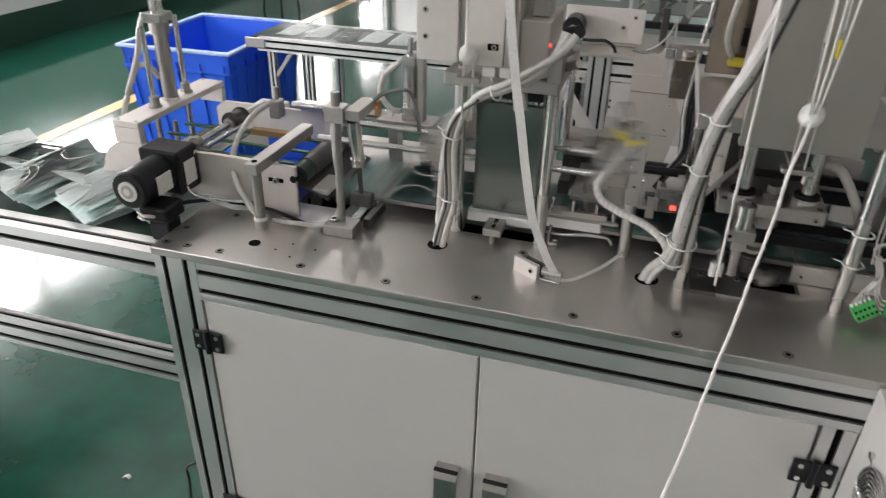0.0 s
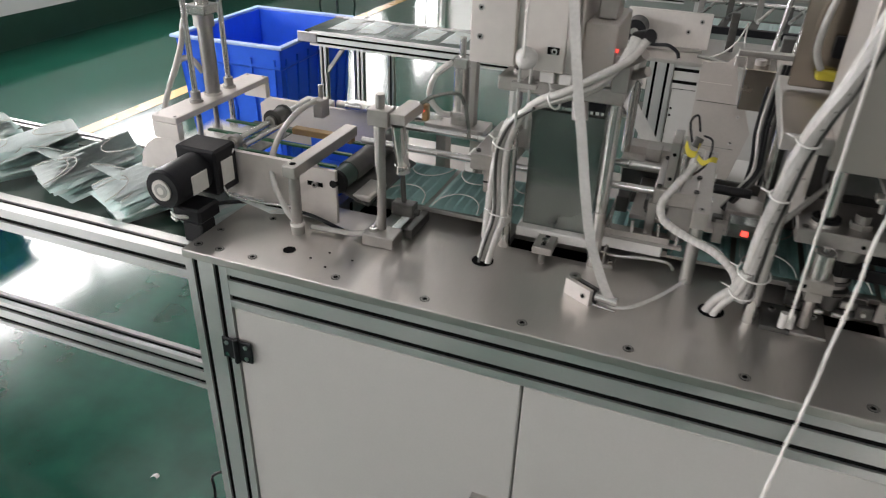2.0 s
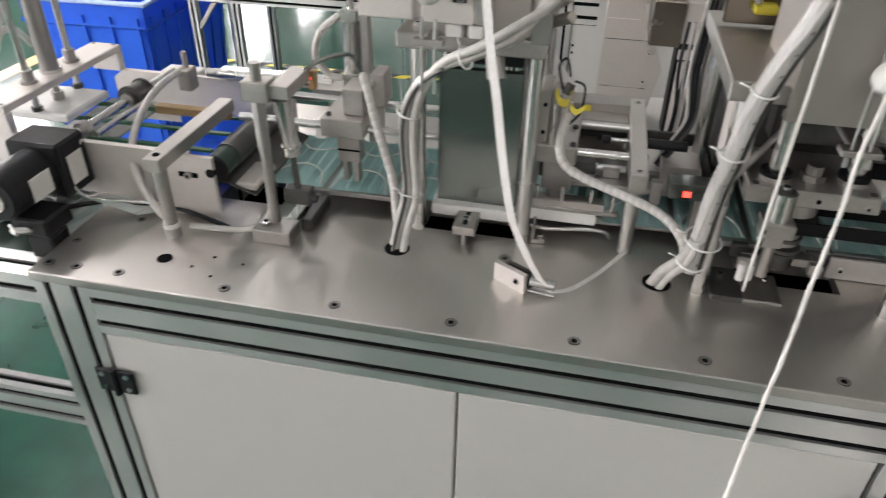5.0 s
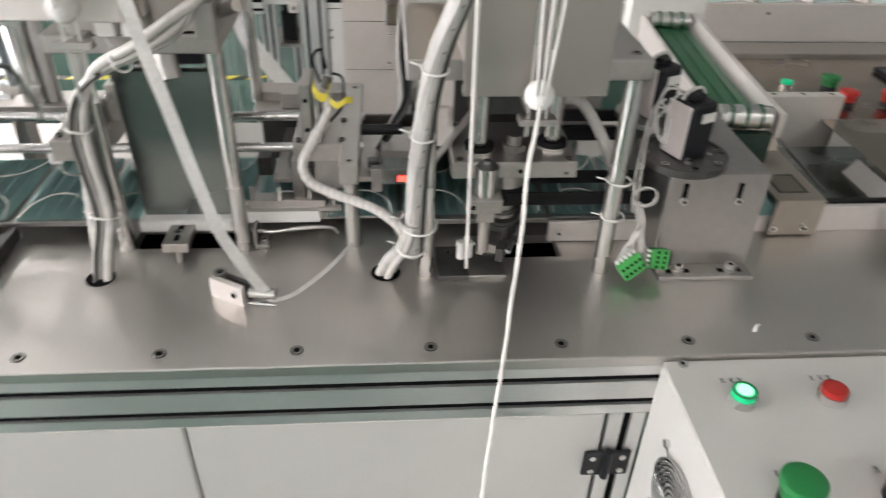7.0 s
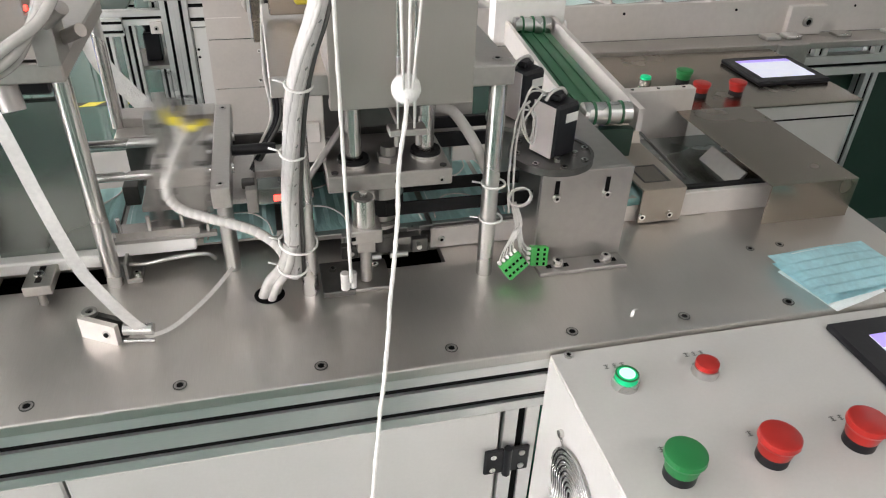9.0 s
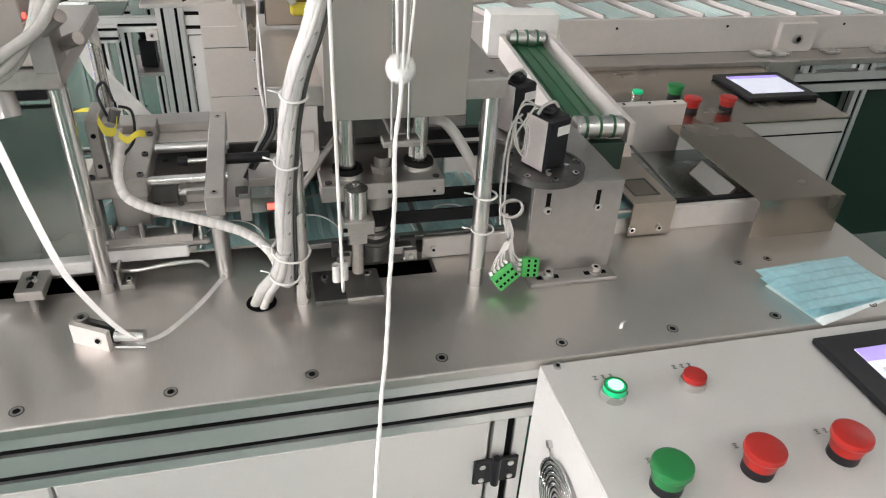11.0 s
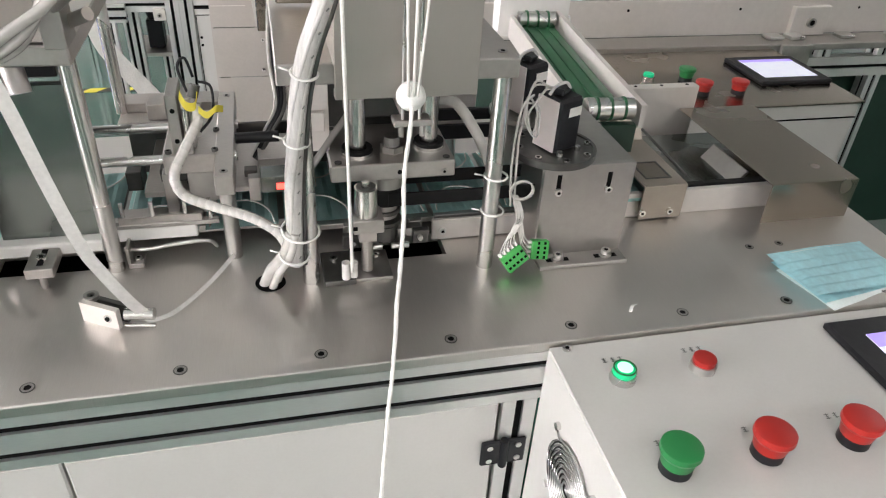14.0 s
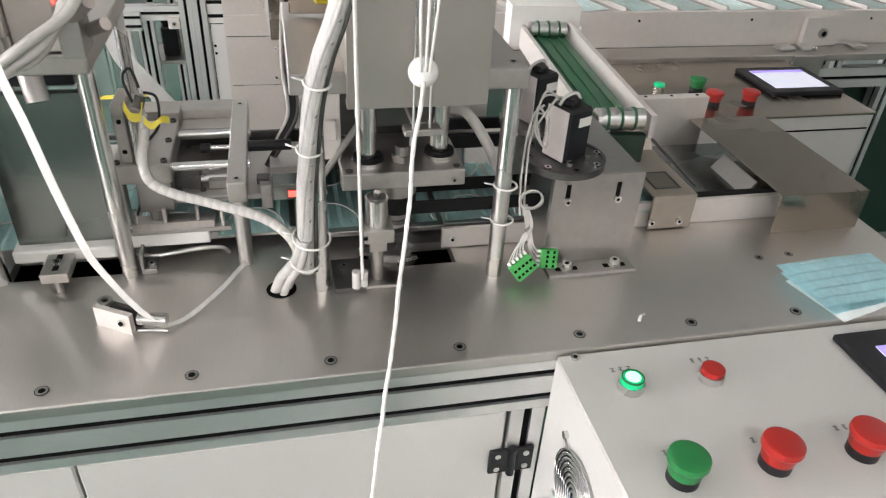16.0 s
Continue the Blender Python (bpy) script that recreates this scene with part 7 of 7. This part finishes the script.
hall()
base_cabinet()
console()
weld_station()
rods()
slide_fittings()
valve_island()
bracket_clip()
cable_bundle()
rotary_station()
THREAD_HEAD, ROTOR = thread_head(), loop_rotor()
motor_stand()
feed_hood()
infeed_belt()
outlet_frame()
PAD = press()
gear_motor()
probe_post()
LEFT, RIGHT = carriage_left(0.085), carriage_right(0.398)
TRAVEL = 0.078
HOSE_R = hose_links("carriage_hose", "milky hose from the taped carriage to the bundle",
                    [(0.404, 0.224, 1.035), (0.399, 0.205, 1.008), (0.405, 0.192, 0.985), (0.43, 0.185, 0.970), (0.475, 0.178, 0.957), (0.535, 0.155, 0.945), (0.566, 0.135, 0.925), (0.575, 0.125, 0.895)],
                    [(0.482, 0.224, 1.035), (0.462, 0.205, 1.005), (0.448, 0.192, 0.980), (0.456, 0.183, 0.958), (0.49, 0.172, 0.945), (0.535, 0.152, 0.937), (0.566, 0.135, 0.92), (0.575, 0.125, 0.895)], 0.0063, 26, TUBE)
HOSE_L = hose_links("carriage_hose", "milky hose from the gripper carriage down to the plate",
                    [(0.118, 0.245, 1.055), (0.126, 0.235, 1.04), (0.150, 0.21, 0.98), (0.172, 0.19, 0.93), (0.184, 0.165, 0.88)],
                    [(0.190, 0.245, 1.055), (0.181, 0.235, 1.03), (0.178, 0.212, 0.98), (0.180, 0.19, 0.93), (0.184, 0.165, 0.88)], 0.0066, 16, TUBE)
TRACK_MASKS = mask_track()
collecting_conveyor()
mask_stacks()
loose_masks()
crate(-1.605, 2.215, 2, "large blue ribbed plastic crate on the floor", "crates", 0.545, 0.70, 0.62)
crate(-2.38, 0.84, 4, "shallow blue plastic crate on the floor by the conveyor", "crates", 0.55, 0.4, 0.2)
far_conveyor()
louvred_cabinet()
rear_cover()
tape_sheet()
back_line()
far_machinery()
BALL, ROPE, BALL_2 = cords()
TAPE = tapes()


# ---- what moves: one cycle every 1.2 s ----
def cycle_rows(keys, make):
    """Rows over the whole clip from keys (phase, value) of one cycle; make(value) gives the pose."""
    rows = []
    for n in range(-1, 15):
        for p, v in keys:
            t = n * PERIOD + p
            if 0 <= t <= 16:
                rows.append((t, make(v)))
    def value(t):
        p = t % PERIOD
        ks = [(keys[-1][0] - PERIOD, keys[-1][1])] + list(keys) + [(keys[0][0] + PERIOD, keys[0][1])]
        for (a, u), (b, v) in zip(ks, ks[1:]):
            if a <= p <= b:
                return u + (v - u) * (p - a) / (b - a)
    if rows[0][0] > 0.02:
        rows.insert(0, (0.0, make(value(0.0))))
    if rows[-1][0] < 15.98:
        rows.append((16.0, make(value(16.0))))
    return rows


# how far the hanging cord leans, in degrees, as it sways
SWING = ((0, 0.8), (0.5, -0.2), (1, -4.2), (1.5, -0.3), (2, -0.2), (2.5, -4.3), (3, 0.6), (5.5, 0.8), (6, -0.3), (6.5, -1.2), (7, -2), (7.5, -2.8), (8, -1.3), (8.5, -2.2), (9, 0.2), (11.5, -2.7), (12, -2.2), (12.5, -1.9), (13, -1.6), (13.5, -1.1), (14, -1.7), (14.5, 0.2), (15, -2.1), (15.5, -1.7), (16, 0.8))
SHIFT = ((0.0, 1.0), (0.1, 0.0), (0.5, 0.0), (0.63, 1.0), (1.17, 1.0))


def motions():
    for ob in (LEFT, RIGHT):
        base = Vector(ob.location)
        walk(ob, cycle_rows(SHIFT, lambda v, b=base: Matrix.Translation(b + Vector((TRAVEL * v, 0, 0)))))
    for links in (HOSE_R, HOSE_L):
        for ob, (a, b) in links:
            walk(ob, cycle_rows(SHIFT, lambda v, a=a, b=b: a.lerp(b, v)))
    lift = ((0.0, 0.021), (0.1, 0.036), (0.2, 0.025), (0.3, 0.012), (0.42, 0.009), (0.5, 0.0), (0.6, -0.009), (0.7, -0.021), (0.8, -0.027), (1.0, -0.027), (1.1, -0.015))
    base = Vector(BALL.location)
    walk(BALL, cycle_rows(lift, lambda v: Matrix.Translation(base + Vector((0, 0, v)))))
    low = Vector(BALL_2.location)
    walk(BALL_2, cycle_rows(((0.0, 0.0), (0.1, 0.018), (0.2, 0.020), (0.3, 0.004), (0.38, 0.0), (1.15, 0.0)), lambda v: Matrix.Translation(low + Vector((0, 0, v)))))
    foot = Vector(ROPE.location)
    rows = cycle_rows(lift, lambda v: Matrix.Translation(foot + Vector((0, 0, v))))
    def sway(t):
        for (a, u), (b, v) in zip(SWING, SWING[1:]):
            if a <= t <= b:
                return u + (v - u) * (t - a) / (b - a)
        return SWING[-1][1]
    walk(ROPE, [(t, m @ pose(0, 0, 0, 0, sway(t), 0)) for t, m in rows])
    press_keys = ((0.0, -0.065), (0.06, -0.065), (0.18, 0.0), (0.74, 0.0), (0.86, -0.065))
    b2 = Vector(PAD.location)
    walk(PAD, cycle_rows(press_keys, lambda v: Matrix.Translation(b2 + Vector((0, 0, v)))))
    b4 = Vector(THREAD_HEAD.location)
    walk(THREAD_HEAD, cycle_rows(((0.0, 0.026), (0.2, 0.026), (0.3, 0.008), (0.38, 0.0), (0.82, 0.0), (0.92, 0.024)), lambda v: Matrix.Translation(b4 + Vector((0, 0, v)))))
    b5 = Matrix.Translation(ROTOR.location)
    spin = ((0.0, 130), (0.08, 180), (0.3, 180), (0.36, 120), (0.42, 50), (0.48, 0), (0.85, 0), (0.93, 45), (1.06, 75))
    walk(ROTOR, cycle_rows(spin, lambda v: b5 @ Matrix.Rotation(radians(v), 4, "Z")))
    twist = ((0.0, 1.0), (0.08, 0.6), (0.13, 0.4), (0.34, 0.4), (0.44, 0.5), (0.52, 0.7), (0.58, 1.0), (1.1, 1.2))
    b3 = Matrix.Translation(TAPE.location)
    axis = Vector((-0.085, 0.006, 0.31)).normalized()
    walk(TAPE, cycle_rows(twist, lambda v: b3 @ Matrix.Rotation(radians(55 * v), 4, axis)))
    # the masks step one pitch to the left in each cycle, and rest in the outlet
    for ob, k in TRACK_MASKS:
        rows = []
        def at(n, k=k):
            step = k - n
            x = 0.003 + PITCH * step
            if step > 10:
                return pose(1.108, 0.31, 0.8785 + 0.0017 * (step - 11), 0, 0, 90)
            if step < 0:
                return pose(-0.064, 0.315, 0.716 + 0.0035 * k, 0, 0, 90)
            return pose(x, 0.322, 0.878, 0, 0, 90)
        rows.append((0.0, at(0)))
        for n in range(0, 14):
            for t, m in ((n * PERIOD - 0.06 + 0.02, at(n - 1 + 1)), (n * PERIOD + 0.18, at(n + 1))):
                if 0.02 < t < 16:
                    rows.append((t, m))
        rows.append((16.0, rows[-1][1]))
        walk(ob, rows)


motions()
